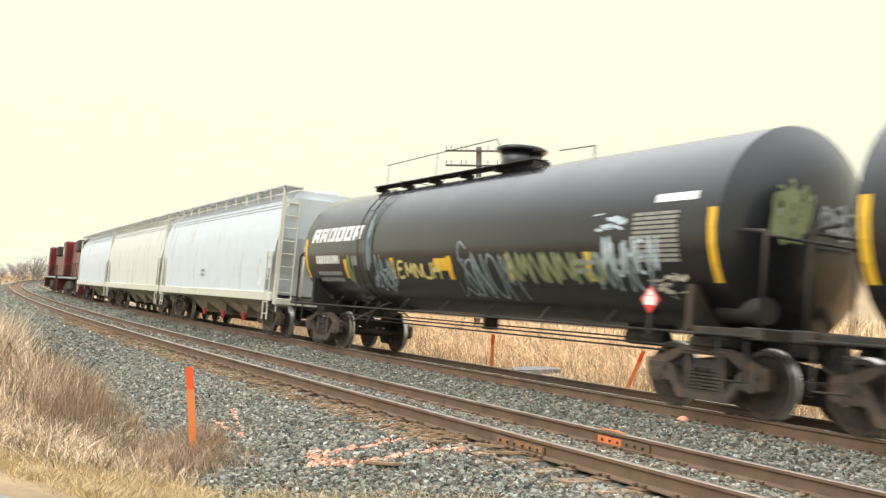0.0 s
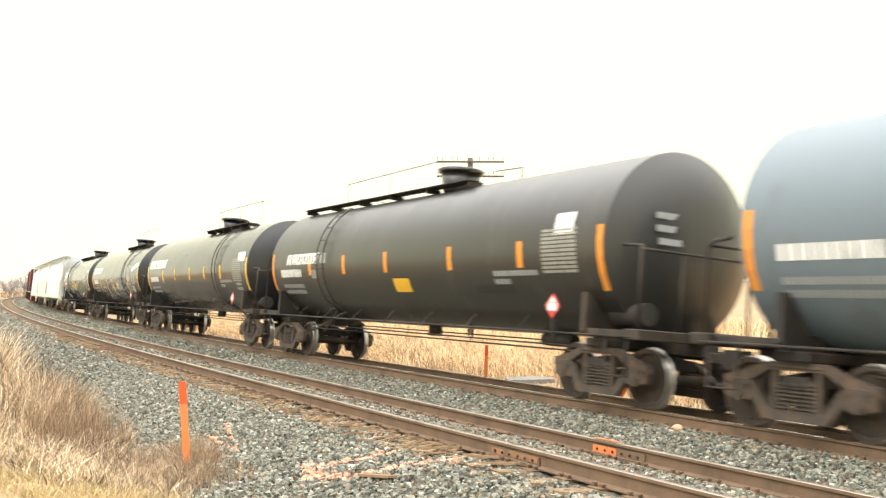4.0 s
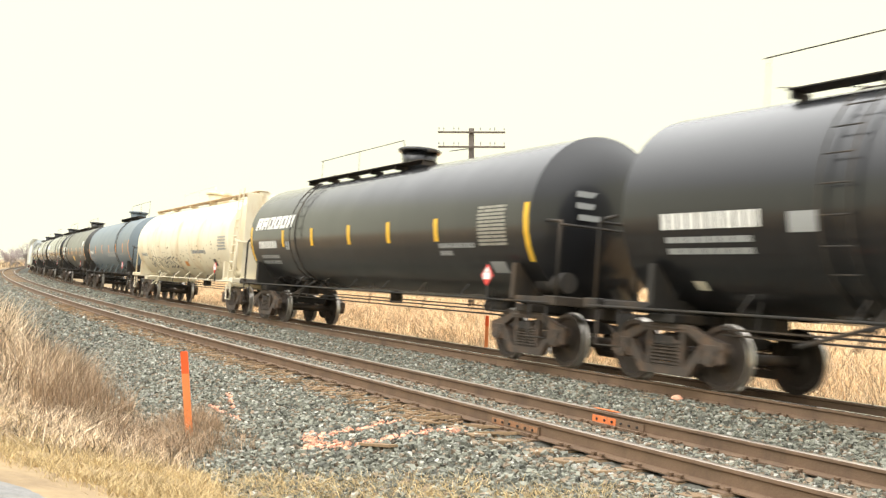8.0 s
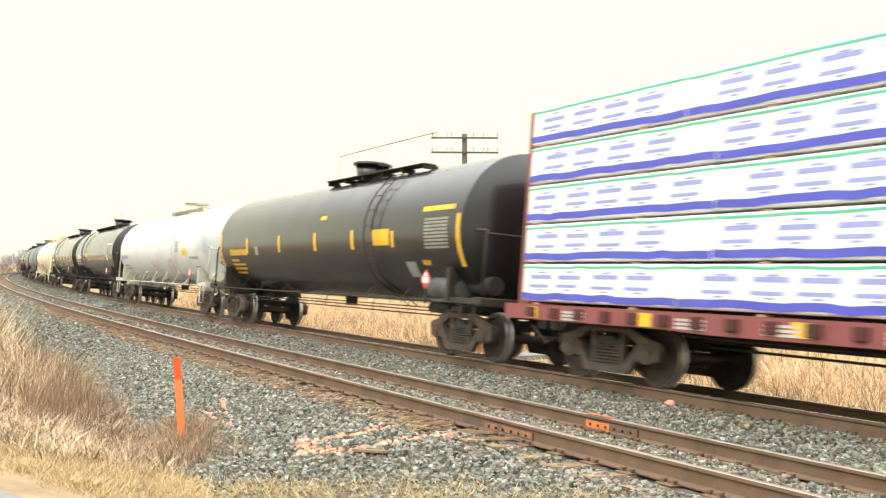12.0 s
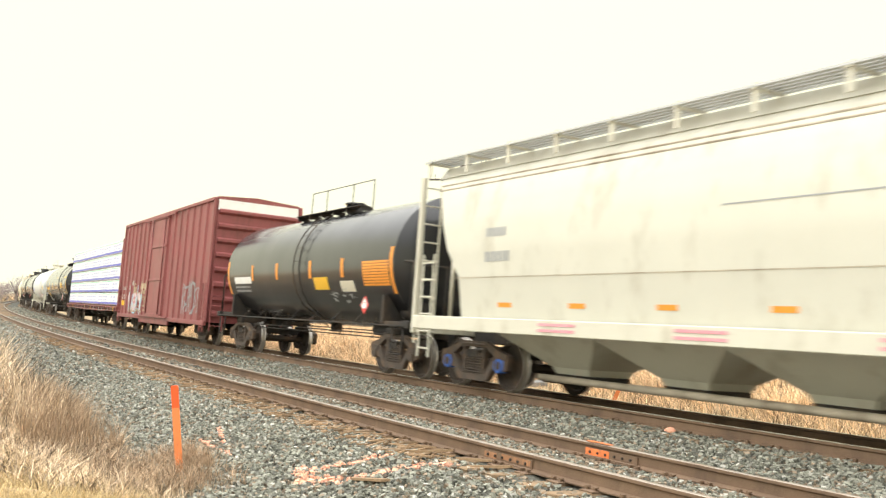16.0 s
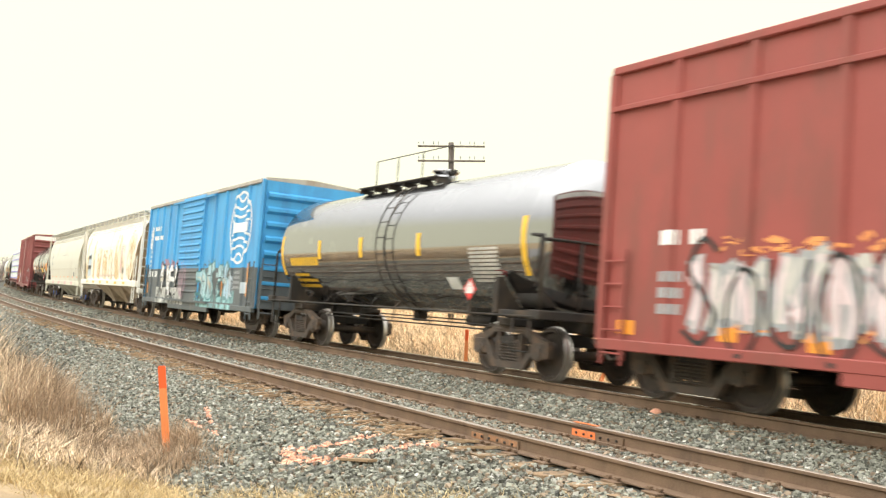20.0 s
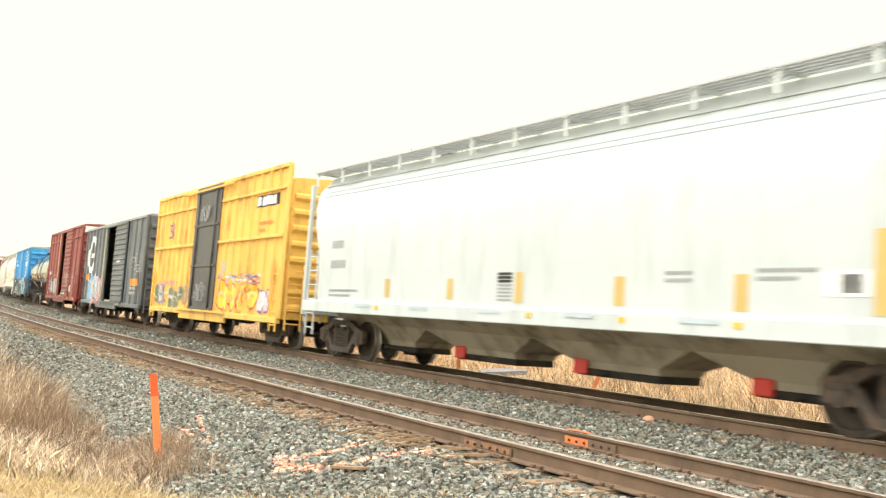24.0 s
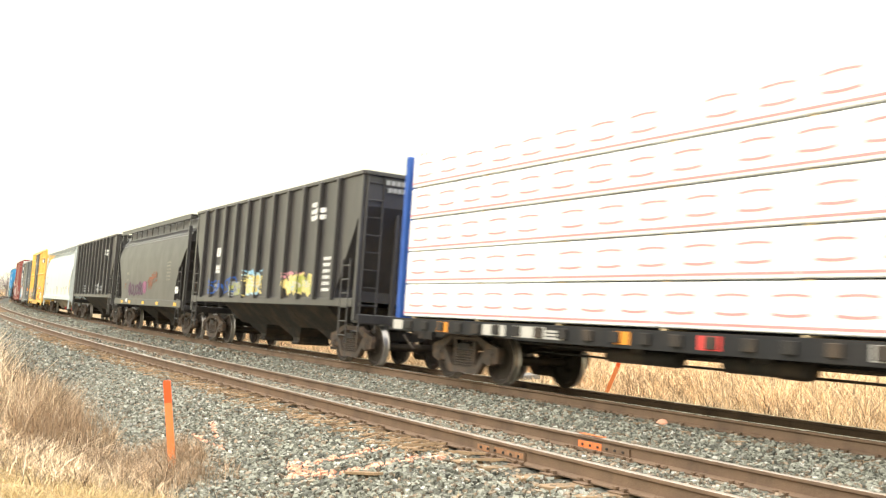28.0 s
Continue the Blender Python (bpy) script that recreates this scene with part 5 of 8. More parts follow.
def truck(car, x, blue=False, base=0.89):
    tr = share("truck", BOLSTER_ME, car, Matrix.Translation((x, 0, 0)))
    for y in (1.0, -1.0):
        share("side_frame", FRAME_ME, tr, Matrix.Translation((0, y, 0)))
        for sx in (-0.19, 0.0, 0.19):
            share("spring", SPRING_ME, tr, Matrix.Translation((sx, y, 0)))
        for a in (base, -base):
            share("bearing_box", BEARING_BLUE if blue else BEARING_ME, tr, Matrix.Translation((a, y, 0.457)))
    for a in (base, -base):
        w = share("wheelset", WHEEL_ME, tr, Matrix.Translation((a, 0, 0.459)))
        spinning.append((w, a))
    return tr


def coupler_mesh():
    bm = bmesh.new()
    box(bm, (0.25, 0, 0.84), (0.5, 0.17, 0.17), 0.02)
    prism(bm, [(0.5, -0.16), (0.66, -0.17), (0.80, -0.06), (0.78, 0.03), (0.66, 0.02), (0.66, 0.12), (0.78, 0.13), (0.74, 0.19), (0.5, 0.17)], 0.70, 0.98, axis="z")
    pipe(bm, [(0.1, -0.3, 0.75), (0.35, -0.32, 0.62), (0.6, -0.3, 0.45), (0.8, -0.25, 0.55)], 0.025)
    return mesh_of("coupler", bm, UNDER)


COUPLER_ME = coupler_mesh()


def couplers(car, xe):
    share("coupler", COUPLER_ME, car, Matrix.Translation((xe, 0, 0)))
    share("coupler", COUPLER_ME, car, Matrix.Translation((-xe, 0, 0)) @ pose(0, 0, 0, 0, 0, 180))


def ladder(car, p, q, width, along, mat, n=6, name="ladder"):
    """A ladder of two stiles from p up to q; its rungs run along 'x' or 'y'."""
    p, q = Vector(p), Vector(q)
    d = Vector((width, 0, 0)) if along == "x" else Vector((0, width, 0))
    bm = bmesh.new()
    tube(bm, p, q, 0.024, 6)
    ob = part(name, bm, mat, car)
    bm = bmesh.new()
    tube(bm, p + d, q + d, 0.024, 6)
    part("stile", bm, mat, ob)
    for k in range(n):
        a = p.lerp(q, (k + 0.5) / n)
        bm = bmesh.new()
        tube(bm, a, a + d, 0.017, 6)
        part("rung", bm, mat, ob)
    return ob


def placard(car, x, z, y=1.52, label="white and red diamond hazard placard on a post"):
    bm = bmesh.new()
    s = 0.20
    prism(bm, [(x, z - s), (x + s, z), (x, z + s), (x - s, z)], y, y + 0.012)
    ob = part("placard", bm, M_RED, car, label)
    bm = bmesh.new()
    s2 = 0.155
    prism(bm, [(x - 0.12, z - 0.075), (x + 0.12, z - 0.075), (x + 0.12, z + 0.05), (x - 0.12, z + 0.05)], y + 0.012, y + 0.018)
    prism(bm, [(x, z + 0.06), (x + 0.10, z + 0.06), (x, z + 0.16), (x - 0.10, z + 0.06)][:1] + [(x + 0.10, z + 0.06), (x, z + 0.16), (x - 0.10, z + 0.06)], y + 0.012, y + 0.017)
    part("placard_panel", bm, M_WHITE, ob)
    bm = bmesh.new()
    box(bm, (x, y - 0.02, (z - s + 1.0) / 2), (0.06, 0.03, max(0.1, z - s - 1.0)))
    part("placard_post", bm, UNDER, car)


def brake_gear(car, half, mat=None):
    bm = bmesh.new()
    tube(bm, (-half * 0.35, 0.55, 0.72), (-half * 0.35 + 1.2, 0.55, 0.72), 0.19, 14)
    tube(bm, (half * 0.1, 0.2, 0.7), (half * 0.1 + 0.5, 0.2, 0.7), 0.13, 12)
    part("air_reservoir", bm, mat or UNDER, car)
    for y, z in ((0.75, 0.80), (0.35, 0.66), (-0.4, 0.78)):
        bm = bmesh.new()
        pipe(bm, [(-half + 1.3, y, z), (-half * 0.3, y, z - 0.04), (half * 0.4, y, z - 0.03), (half - 1.3, y, z)], 0.020)
        part("brake_pipe", bm, UNDER, car)


def wagon(name, label, key, mid_half, category):
    car = tagged(new(name), label, category, "wagons of the freight train")
    train.append((car, *mid_half))
    return car


def mh(f, r):
    return ((f + r) / 2, (f - r) / 2)


train = []      # (thing, place of its middle at 14 s, half its truck spacing)


def tank_car(label, f, r, mat, rad=1.52, zc=2.55, shell=None, name="tank_car", walkway=1, stripes=M_YELLOW, stripe_x=(4.68, 2.5, 0.1, -2.06, -4.24), frame_mat=None, stripe_z=(2.13, 2.58)):
    mid, half = mh(f, r)
    car = wagon(name, label, None, (mid, half), "tank car")
    fm = frame_mat or UNDER
    hs = shell or half + 0.45        # end of the straight barrel
    hs += 0.12
    prof, k = [(-hs - 0.40, 0.0)], 14
    for i in range(1, k - 1):
        a = 0.975 * i / (k - 2)
        prof.append((-hs - 0.40 * (1 - a ** 2.8), rad * a))
    prof += [(-hs - 0.012, rad * 0.991), (-hs, rad)]
    n = 6
    for i in range(1, n):
        x = -hs + 2 * hs * i / n
        prof += [(x - 0.02, rad), (x, rad + 0.0002), (x + 0.02, rad)]
    prof += [(-a, b) for a, b in prof[k::-1]]
    bm = bmesh.new()
    lathe_x(bm, prof, 64, zc)
    for e in bm.edges:
        if all(abs(abs(v.co.x) - hs) < 1e-4 for v in e.verts):
            e.smooth = False
    part("tank_shell", bm, mat, car)
    sf = tank_surf(rad, zc)
    xe = half + 1.35
    # draft sills, bolsters and end platforms
    for s in (1, -1):
        bm = bmesh.new()
        box(bm, (s * (half + 0.1), 0, 0.98), (2.6, 0.34, 0.30), 0.02)
        prism(bm, [(-1.40, 1.10), (-1.40, 1.72), (-1.30, 1.72), (-0.9, 1.22), (0.9, 1.22), (1.30, 1.72), (1.40, 1.72), (1.40, 1.10), (0.5, 0.86), (-0.5, 0.86)], s * half - 0.06, s * half + 0.06, axis="x")
        box(bm, (s * half, 0, 0.95), (0.5, 2.3, 0.14), 0.02)
        part("saddle_bolster", bm, fm, car)
        bm = bmesh.new()
        box(bm, (s * (xe - 0.12), 0, 1.10), (0.34, 2.95, 0.16), 0.015)
        for y in (-1.3, 1.3):
            box(bm, (s * (half + 0.6), y, 1.10), (1.3, 0.12, 0.12), 0.01)
        part("end_platform", bm, fm, car)
        bm = bmesh.new()
        for y in (1.36, -1.36):
            pipe(bm, [(s * (xe - 0.1), y, 1.1), (s * (xe - 0.1), y, 2.30), (s * (xe - 0.16), y * 0.96, 2.42), (s * (xe - 0.5), y, 2.44)], 0.028, 8)
        pipe(bm, [(s * (xe - 0.1), 1.36, 2.36), (s * (xe - 0.1), 0.5, 2.36), (s * (xe - 0.1), -1.36, 2.36)], 0.022)
        pipe(bm, [(s * (xe - 0.1), 0.55, 1.1), (s * (xe - 0.1), 0.55, 2.36)], 0.022)
        part("end_handrail", bm, fm, car)
        for y in (1.42, -1.42):
            bm = bmesh.new()
            pipe(bm, [(s * (xe - 0.25), y, 1.05), (s * (xe - 0.25), y, 0.48), (s * (xe - 0.75), y, 0.48), (s * (xe - 0.75), y, 1.05)], 0.022)
            part("sill_step", bm, fm, car)
    couplers(car, xe - 0.1)
    # long grab rails at the foot of the shell
    for y in (1.47, -1.47):
        bm = bmesh.new()
        tube(bm, (-xe + 0.1, y, 1.06), (xe - 0.1, y, 1.06), 0.019, 8)
        for i in range(9):
            x = -half + 2 * half * i / 8
            tube(bm, (x, y, 1.06), (x, y * 0.84, 1.32), 0.014, 6)
        part("side_handrail", bm, fm, car)
    bm = bmesh.new()
    for z, y in ((0.86, 0.9), (0.78, 0.85), (0.92, -0.8)):
        rod = bmesh.new()
        tube(rod, (-half + 0.9, y, z), (half - 0.9, y, z), 0.015, 6)
        part("brake_rod", rod, UNDER, car)
    for i in range(5):
        x = -half + 1.5 + (2 * half - 3) * i / 4
        hang = bmesh.new()
        tube(hang, (x, 0.88, 0.76), (x, 0.8, 1.25), 0.015, 6)
        part("rod_hanger", hang, UNDER, car)
    tube(bm, (-half + 1.6, 0.3, 0.94), (-half + 2.5, 0.3, 0.94), 0.12, 12)
    part("air_reservoir", bm, UNDER, car)
    bm = bmesh.new()
    tube(bm, (-half - 0.9, 0.85, 1.42), (-half - 0.15, 0.85, 1.40), 0.18, 14)
    part("brake_cylinder", bm, fm, car)
    bm = bmesh.new()
    tube(bm, (0.3, 0, 0.82), (0.3, 0, 1.1), 0.16, 12)
    part("bottom_outlet", bm, UNDER, car)
    if walkway:
        # manway with bolted lid, fittings walkway and safety rail
        zt = zc + rad
        bm = bmesh.new()
        k, up = (0.52, 0.62) if walkway in (2, 4) else (0.90, 1.0)
        tube(bm, (-0.35, 0, zt - 0.1), (-0.35, 0, zt + 0.42 * up), 0.40 * k, 20, r2=0.50 * k)
        tube(bm, (-0.35, 0, zt + 0.42 * up), (-0.35, 0, zt + 0.48 * up), 0.57 * k, 20, r2=0.60 * k)
        tube(bm, (-0.35, 0, zt + 0.48 * up), (-0.35, 0, zt + 0.52 * up), 0.60 * k, 20, r2=0.50 * k)
        hat = part("fittings_dome", bm, frame_mat or mat, car)
        bm = bmesh.new()
        box(bm, (-0.35 - 0.55 * k, 0, zt + 0.43 * up), (0.26, 0.12, 0.08), 0.01)
        part("lid_hinge", bm, fm, hat)
        x0, x1 = {1: (-1.9, 5.2), 2: (-2.2, 2.2), 3: (-8.1, 8.0), 4: (-1.2, 2.6), 5: (-4.6, 1.0), 6: (-4.3, 1.1), 7: (-1.9, 7.3)}[walkway]
        bm = bmesh.new()
        box(bm, ((x0 + x1) / 2, 0.56, zt + 0.035), (x1 - x0, 0.34, 0.022), 0.004)
        deck = part("walkway", bm, HOP_END if walkway == 3 else fm, car)
        for i in range(6):
            x = x0 + 0.05 + (x1 - x0 - 0.1) * i / 5
            bm = bmesh.new()
            box(bm, (x, 0.5, zt - 0.03), (0.05, 0.36, 0.10))
            part("walkway_bracket", bm, fm, deck)
        bm = bmesh.new()
        if walkway == 5:
            pipe(bm, [(2.0, 0, zt + 0.92), (-0.6, 0, zt + 0.94), (-3.7, 0, zt + 0.94)], 0.011)
            for px in (1.9, -1.0, -3.6):
                tube(bm, (px, 0, zt - 0.05), (px, 0, zt + 0.93), 0.006, 6)
        elif walkway in (1, 3, 7):
            y = -0.15
            pipe(bm, [(6.4, y, zt + 0.84), (3.6, y, zt + 0.87), (0.9, y, zt + 0.89), (0.5, y, zt + 0.42)], 0.011)
            for px in (6.3, 3.6):
                tube(bm, (px, y, zt - 0.05), (px, y, zt + 0.86), 0.006, 6)
            tube(bm, (6.5, -0.6, zt + 0.5), (3.2, -0.6, zt + 0.02), 0.008, 6)
            pipe(bm, [(-0.9, y - 0.4, zt + 0.50), (-2.6, y, zt + 0.34), (-2.6, y, zt - 0.05)], 0.012)
        else:
            for x in (x0 + 0.1, x0 + 1.4, x1 - 1.2, x1 - 0.1):
                tube(bm, (x, 0.3, zt - 0.02), (x, 0.3, zt + 0.76), 0.014, 6)
            tube(bm, (x0 + 0.1, 0.3, zt + 0.76), (x1 - 0.1, 0.3, zt + 0.76), 0.012, 6)
        part("safety_rail", bm, fm, car)
        # curved ladder up the shell
        lx = {1: 3.9, 3: 3.9, 7: 3.9, 5: -3.65, 6: -3.65}.get(walkway, -0.2)
        lad = None
        for x in (lx, lx - 0.42):
            bm = bmesh.new()
            pts = [sf(x, 1.06, 0.12)] + [(x, (rad + 0.10) * math.cos(a), zc + (rad + 0.10) * math.sin(a)) for a in [radians(d) for d in range(-40, 66, 12)]]
            pipe(bm, pts, 0.015)
            lad = part("stile" if lad else "ladder", bm, fm, lad or car)
        for d in range(-36, 64, 13):
            a = radians(d)
            y, z = (rad + 0.10) * math.cos(a), zc + (rad + 0.10) * math.sin(a)
            bm = bmesh.new()
            tube(bm, (lx, y, z), (lx - 0.42, y, z), 0.011, 6)
            part("rung", bm, fm, lad)
        for a, b in ((0.35, 1.3), (-0.45, 0.75)) if walkway in (1, 3, 7) else ():
            bm = bmesh.new()
            tube(bm, (lx + a, 1.40, 0.72), (lx - b, 1.25, 1.22), 0.03, 6)
            part("ladder_brace", bm, fm, car)
    for s in (1, -1):
        truck(car, s * half)
    if stripes:
        for x in stripe_x:
            stripe(car, sf, x, *stripe_z, 0.17, stripes)
        for s in (1, -1):
            stripe(car, sf, s * (hs - 0.12), 1.75, 2.75, 0.14, stripes)
    placard(car, -half + 0.65, 1.48)
    return car, sf, half


def lettered_tank(label, f, r, mat, st=M_YELLOW, logo=(7.1, 3.95, 2.64, 3.0), data=True, **kw):
    car, sf, half = tank_car(label, f, r, mat, stripes=st, **kw)
    if logo:
        logo_blocks(car, sf, *logo)
    lettering(car, sf, 6.75, 2.10, [1.5], 0.20, 0.05, M_WHITE, 1)
    lettering(car, sf, 6.75, 1.82, [1.55, 1.55], 0.09, 0.06, M_GREY, 2)
    lettering(car, sf, 4.5, 2.05, [0.35], 0.22, 0.05, M_GREY, 3)
    if data:
        lettering(car, sf, -5.85, 2.70, [0.95] * 11, 0.045, 0.022, M_DATA, 4, width=(0.5, 1.4), space=0.04)
        lettering(car, sf, -4.3, 2.0, [1.4, 0.5], 0.09, 0.05, M_GREY, 5)
    bm = bmesh.new()
    for k, (y, z) in enumerate(((0.55, 2.95), (0.55, 2.75), (0.5, 2.55))):
        box(bm, (-half - 0.93 - 0.012 * k, y, z), (0.02, 0.55, 0.10))
    part("end_lettering", bm, M_GREY, car)
    return car, sf, half


S_YELLOW = material("pale_yellow_spray", (0.72, 0.60, 0.24), 0.6, vary=0.2, scale=4, bump=0.03)


# ---- hoppers ----
def covered_hopper(label, f, r, mat, hl, top=4.10, curved=False, bays=4, bay_mat=None, board=GALV, name="covered_hopper", gate_mat=None, low=1.25, blue=False, sill_mat=None, cut=None, foot=0.36, bay_x=(), crease=0.0, end_mat=None, board_up=0.30, roof_up=0.23, skirt=0.0, knee=0.84, bead_mat=M_GREY):
    mid, half = mh(f, r)
    car = wagon(name, label, None, (mid, half), "hopper car")
    w = 1.55
    bm = bmesh.new()
    if curved:
        cut = cut or [(0.03, top), (0.12, 3.85), (0.40, 3.4), (0.72, 2.9), (1.02, 2.4), (1.28, 1.95), (1.60, 1.55), (1.75, low)]
    else:
        end = [(hl, top), (hl - 0.05, 2.75), (hl - 0.25, 2.55), (hl - 1.25, 1.45), (hl - 1.25, low)]
    bow = lambda z: float(np.interp(z, [low, 1.95, 2.05, 2.6, 3.1, 3.5, 3.75, top - 0.12, top], [1.53 - 2 * crease, 1.545 - crease * 0.7, 1.55 - crease * 0.5, 1.555, 1.53, 1.46, 1.39, 1.29, 1.16]))
    if curved:
        # bowed side sheets: a stack of sections, drawn in towards the slope sheets
        cz, ci = [c[1] for c in cut[::-1]], [c[0] for c in cut[::-1]]
        rings = []
        for z in sorted({low, 1.95, 2.05, top - 0.12, top} | {low + (top - low) * i / 24 for i in range(25)}):
            x, y = hl - float(np.interp(z, cz, ci)), bow(z)
            rings.append([bm.verts.new(p) for p in ((x, y, z), (-x, y, z), (-x, -y, z), (x, -y, z))])
        for ra, rb in zip(rings, rings[1:]):
            for i in range(4):
                f_ = bm.faces.new((ra[i], ra[(i + 1) % 4], rb[(i + 1) % 4], rb[i]))
                f_.smooth, f_.material_index = i % 2 == 0, i % 2
        bm.faces.new(rings[0])
        bm.faces.new(rings[-1])
        bmesh.ops.recalc_face_normals(bm, faces=bm.faces[:])
        sharp = [e for e in bm.edges if len(e.link_faces) == 2 and e.calc_face_angle(0) > 0.5]
        for e in sharp:
            e.smooth = False
    else:
        outline = end + [(-a, b) for a, b in end[::-1]]
        prism(bm, outline, -w, w)
        bmesh.ops.bevel(bm, geom=[e for e in bm.edges if abs(e.verts[0].co.z - top) < 1e-3 and abs(e.verts[1].co.z - top) < 1e-3 and abs(e.verts[0].co.x - e.verts[1].co.x) > 1], offset=0.12, segments=3, affect="EDGES")
    part("body", bm, [mat, end_mat or mat], car)
    sf = (lambda x, z, off=0.0: (x, bow(z) + off, z)) if curved else flat_surf(w)
    # eave beads and roof
    for y in (1, -1):
        bm = bmesh.new()
        for z in (top - 0.20, top - 0.30):
            tube(bm, (-hl + 0.5, sf(0, z)[1] * y, z), (hl - 0.5, sf(0, z)[1] * y, z), 0.018, 6)
        part("eave_bead", bm, bead_mat if curved else mat, car)
    bm = bmesh.new()
    ra = 1.02
    prism(bm, [(-1.2, top - 0.01), (1.2, top - 0.01), (ra, top + roof_up), (-ra, top + roof_up)], -hl + 0.15, hl - 0.15, axis="x")
    # charcoal car: grey roof has the sky's sheen on dark paint put in
    roof = part("roof", bm, M_GREY if skirt else mat, car)
    for i in range(5):
        bm = bmesh.new()
        x = -hl + 1.6 + (2 * hl - 3.2) * i / 4
        box(bm, (x, 0, top + roof_up + 0.04), (2 * hl / 6.2, 0.62, 0.10), 0.02)
        part("roof_hatch", bm, mat, roof)
    zb = top + board_up
    for y in (1.22, -1.22):
        bm = bmesh.new()
        for k in range(5):
            box(bm, (0, y - 0.24 + 0.12 * k, zb), (2 * hl - 0.1, 0.088, 0.03))
        if skirt:
            box(bm, (0, y + math.copysign(0.27, y), zb - skirt / 2), (2 * hl - 0.1, 0.02, skirt))
        board_ob = tagged(part("running_board", bm, board, car), kind="stuff")
        for i in range(13):
            x = -hl + 0.2 + (2 * hl - 0.4) * i / 12
            bm = bmesh.new()
            box(bm, (x, y, zb - 0.03), (0.09, 0.56, 0.025))
            box(bm, (x, y + math.copysign(0.24, y), zb + 0.08 - board_up * 0.73), (0.09, 0.03, board_up * 0.75 + 0.16))
            part("board_bracket", bm, sill_mat or mat, board_ob)
    # side sills
    for y in (w, -w):
        bm = bmesh.new()
        box(bm, (0, y, low - 0.08), (2 * hl - 0.25, 0.10, 0.26), 0.015)
        part("side_sill", bm, sill_mat or mat, car)
    # ends: corner posts, ladders, slope braces
    for s in (1, -1):
        bm = bmesh.new()
        for y in (w - 0.06, -w + 0.06):
            box(bm, (s * (hl - 0.05), y, (top + 0.95) / 2), (0.10, 0.10, top - 0.95), 0.01)
        box(bm, (s * (hl - 0.1), 0, 1.05), (0.3, 2 * w - 0.1, 0.18), 0.015)
        for y in (0.7, -0.7):
            tube(bm, (s * (hl - 0.1), y, 1.1), (s * (hl - 0.1), y, 2.75), 0.04, 8)
        part("end_frame", bm, sill_mat or mat, car)
        for y0 in (w - 0.52, -w + 0.10):
            ladder(car, (s * hl, y0, 0.75), (s * hl, y0, top), 0.42, "y", sill_mat or mat, 9)
        ladder(car, (s * (hl - 0.62) - 0.2, w + 0.02, 0.5), (s * (hl - 0.62) - 0.2, w + 0.02, 2.5), 0.42, "x", sill_mat or mat, 6)
        bm = bmesh.new()
        box(bm, (s * (half + 0.3), 0, 0.98), (2.4, 0.34, 0.30), 0.02)
        part("draft_sill", bm, UNDER, car)
    bm = bmesh.new()
    box(bm, (0, 0, 0.98), (2 * half, 0.3, 0.28), 0.02)
    part("centre_sill", bm, UNDER, car)
    # outlet bays
    run_l = 2 * (hl - 2.35)
    bay_x = bay_x or [-run_l / 2 + run_l / bays * (i + 0.5) for i in range(bays)]
    bw = abs(bay_x[1] - bay_x[0])
    for x in bay_x:
        bm = bmesh.new()
        rings = []
        for a, y, z in ((bw / 2 - 0.005, 1.42, low - 0.02), (bw / 2 - 0.02, 0.75 if knee < 0.9 else 1.1, knee), (foot + 0.06, 0.5, 0.53), (foot, 0.45, 0.42)):
            rings.append([bm.verts.new((x + sx * a, sy * y, z)) for sx, sy in ((-1, -1), (1, -1), (1, 1), (-1, 1))])
        for ra, rb in zip(rings, rings[1:]):
            for k in range(4):
                bm.faces.new((ra[k], ra[(k + 1) % 4], rb[(k + 1) % 4], rb[k]))
        bm.faces.new(rings[0])
        bm.faces.new(rings[-1])
        bmesh.ops.recalc_face_normals(bm, faces=bm.faces[:])
        bay = part("outlet_bay", bm, bay_mat or mat, car)
        bm = bmesh.new()
        box(bm, (x, 0, 0.36), (2 * foot + 0.06, 0.9, 0.12), 0.02)
        tube(bm, (x + 0.2, -0.6, 0.37), (x + 0.2, 0.6, 0.37), 0.045, 8)
        part("outlet_gate", bm, UNDER, bay)
        if gate_mat:
            bm = bmesh.new()
            box(bm, (x + (foot - 0.16 if foot > 0.9 else 0.16 - foot), 0.52, 0.44), (0.34, 0.08, 0.24), 0.02)
            part("gate_handle", bm, gate_mat, bay)
    couplers(car, hl + 0.02)
    for s in (1, -1):
        truck(car, s * half, blue)
    return car, sf, half


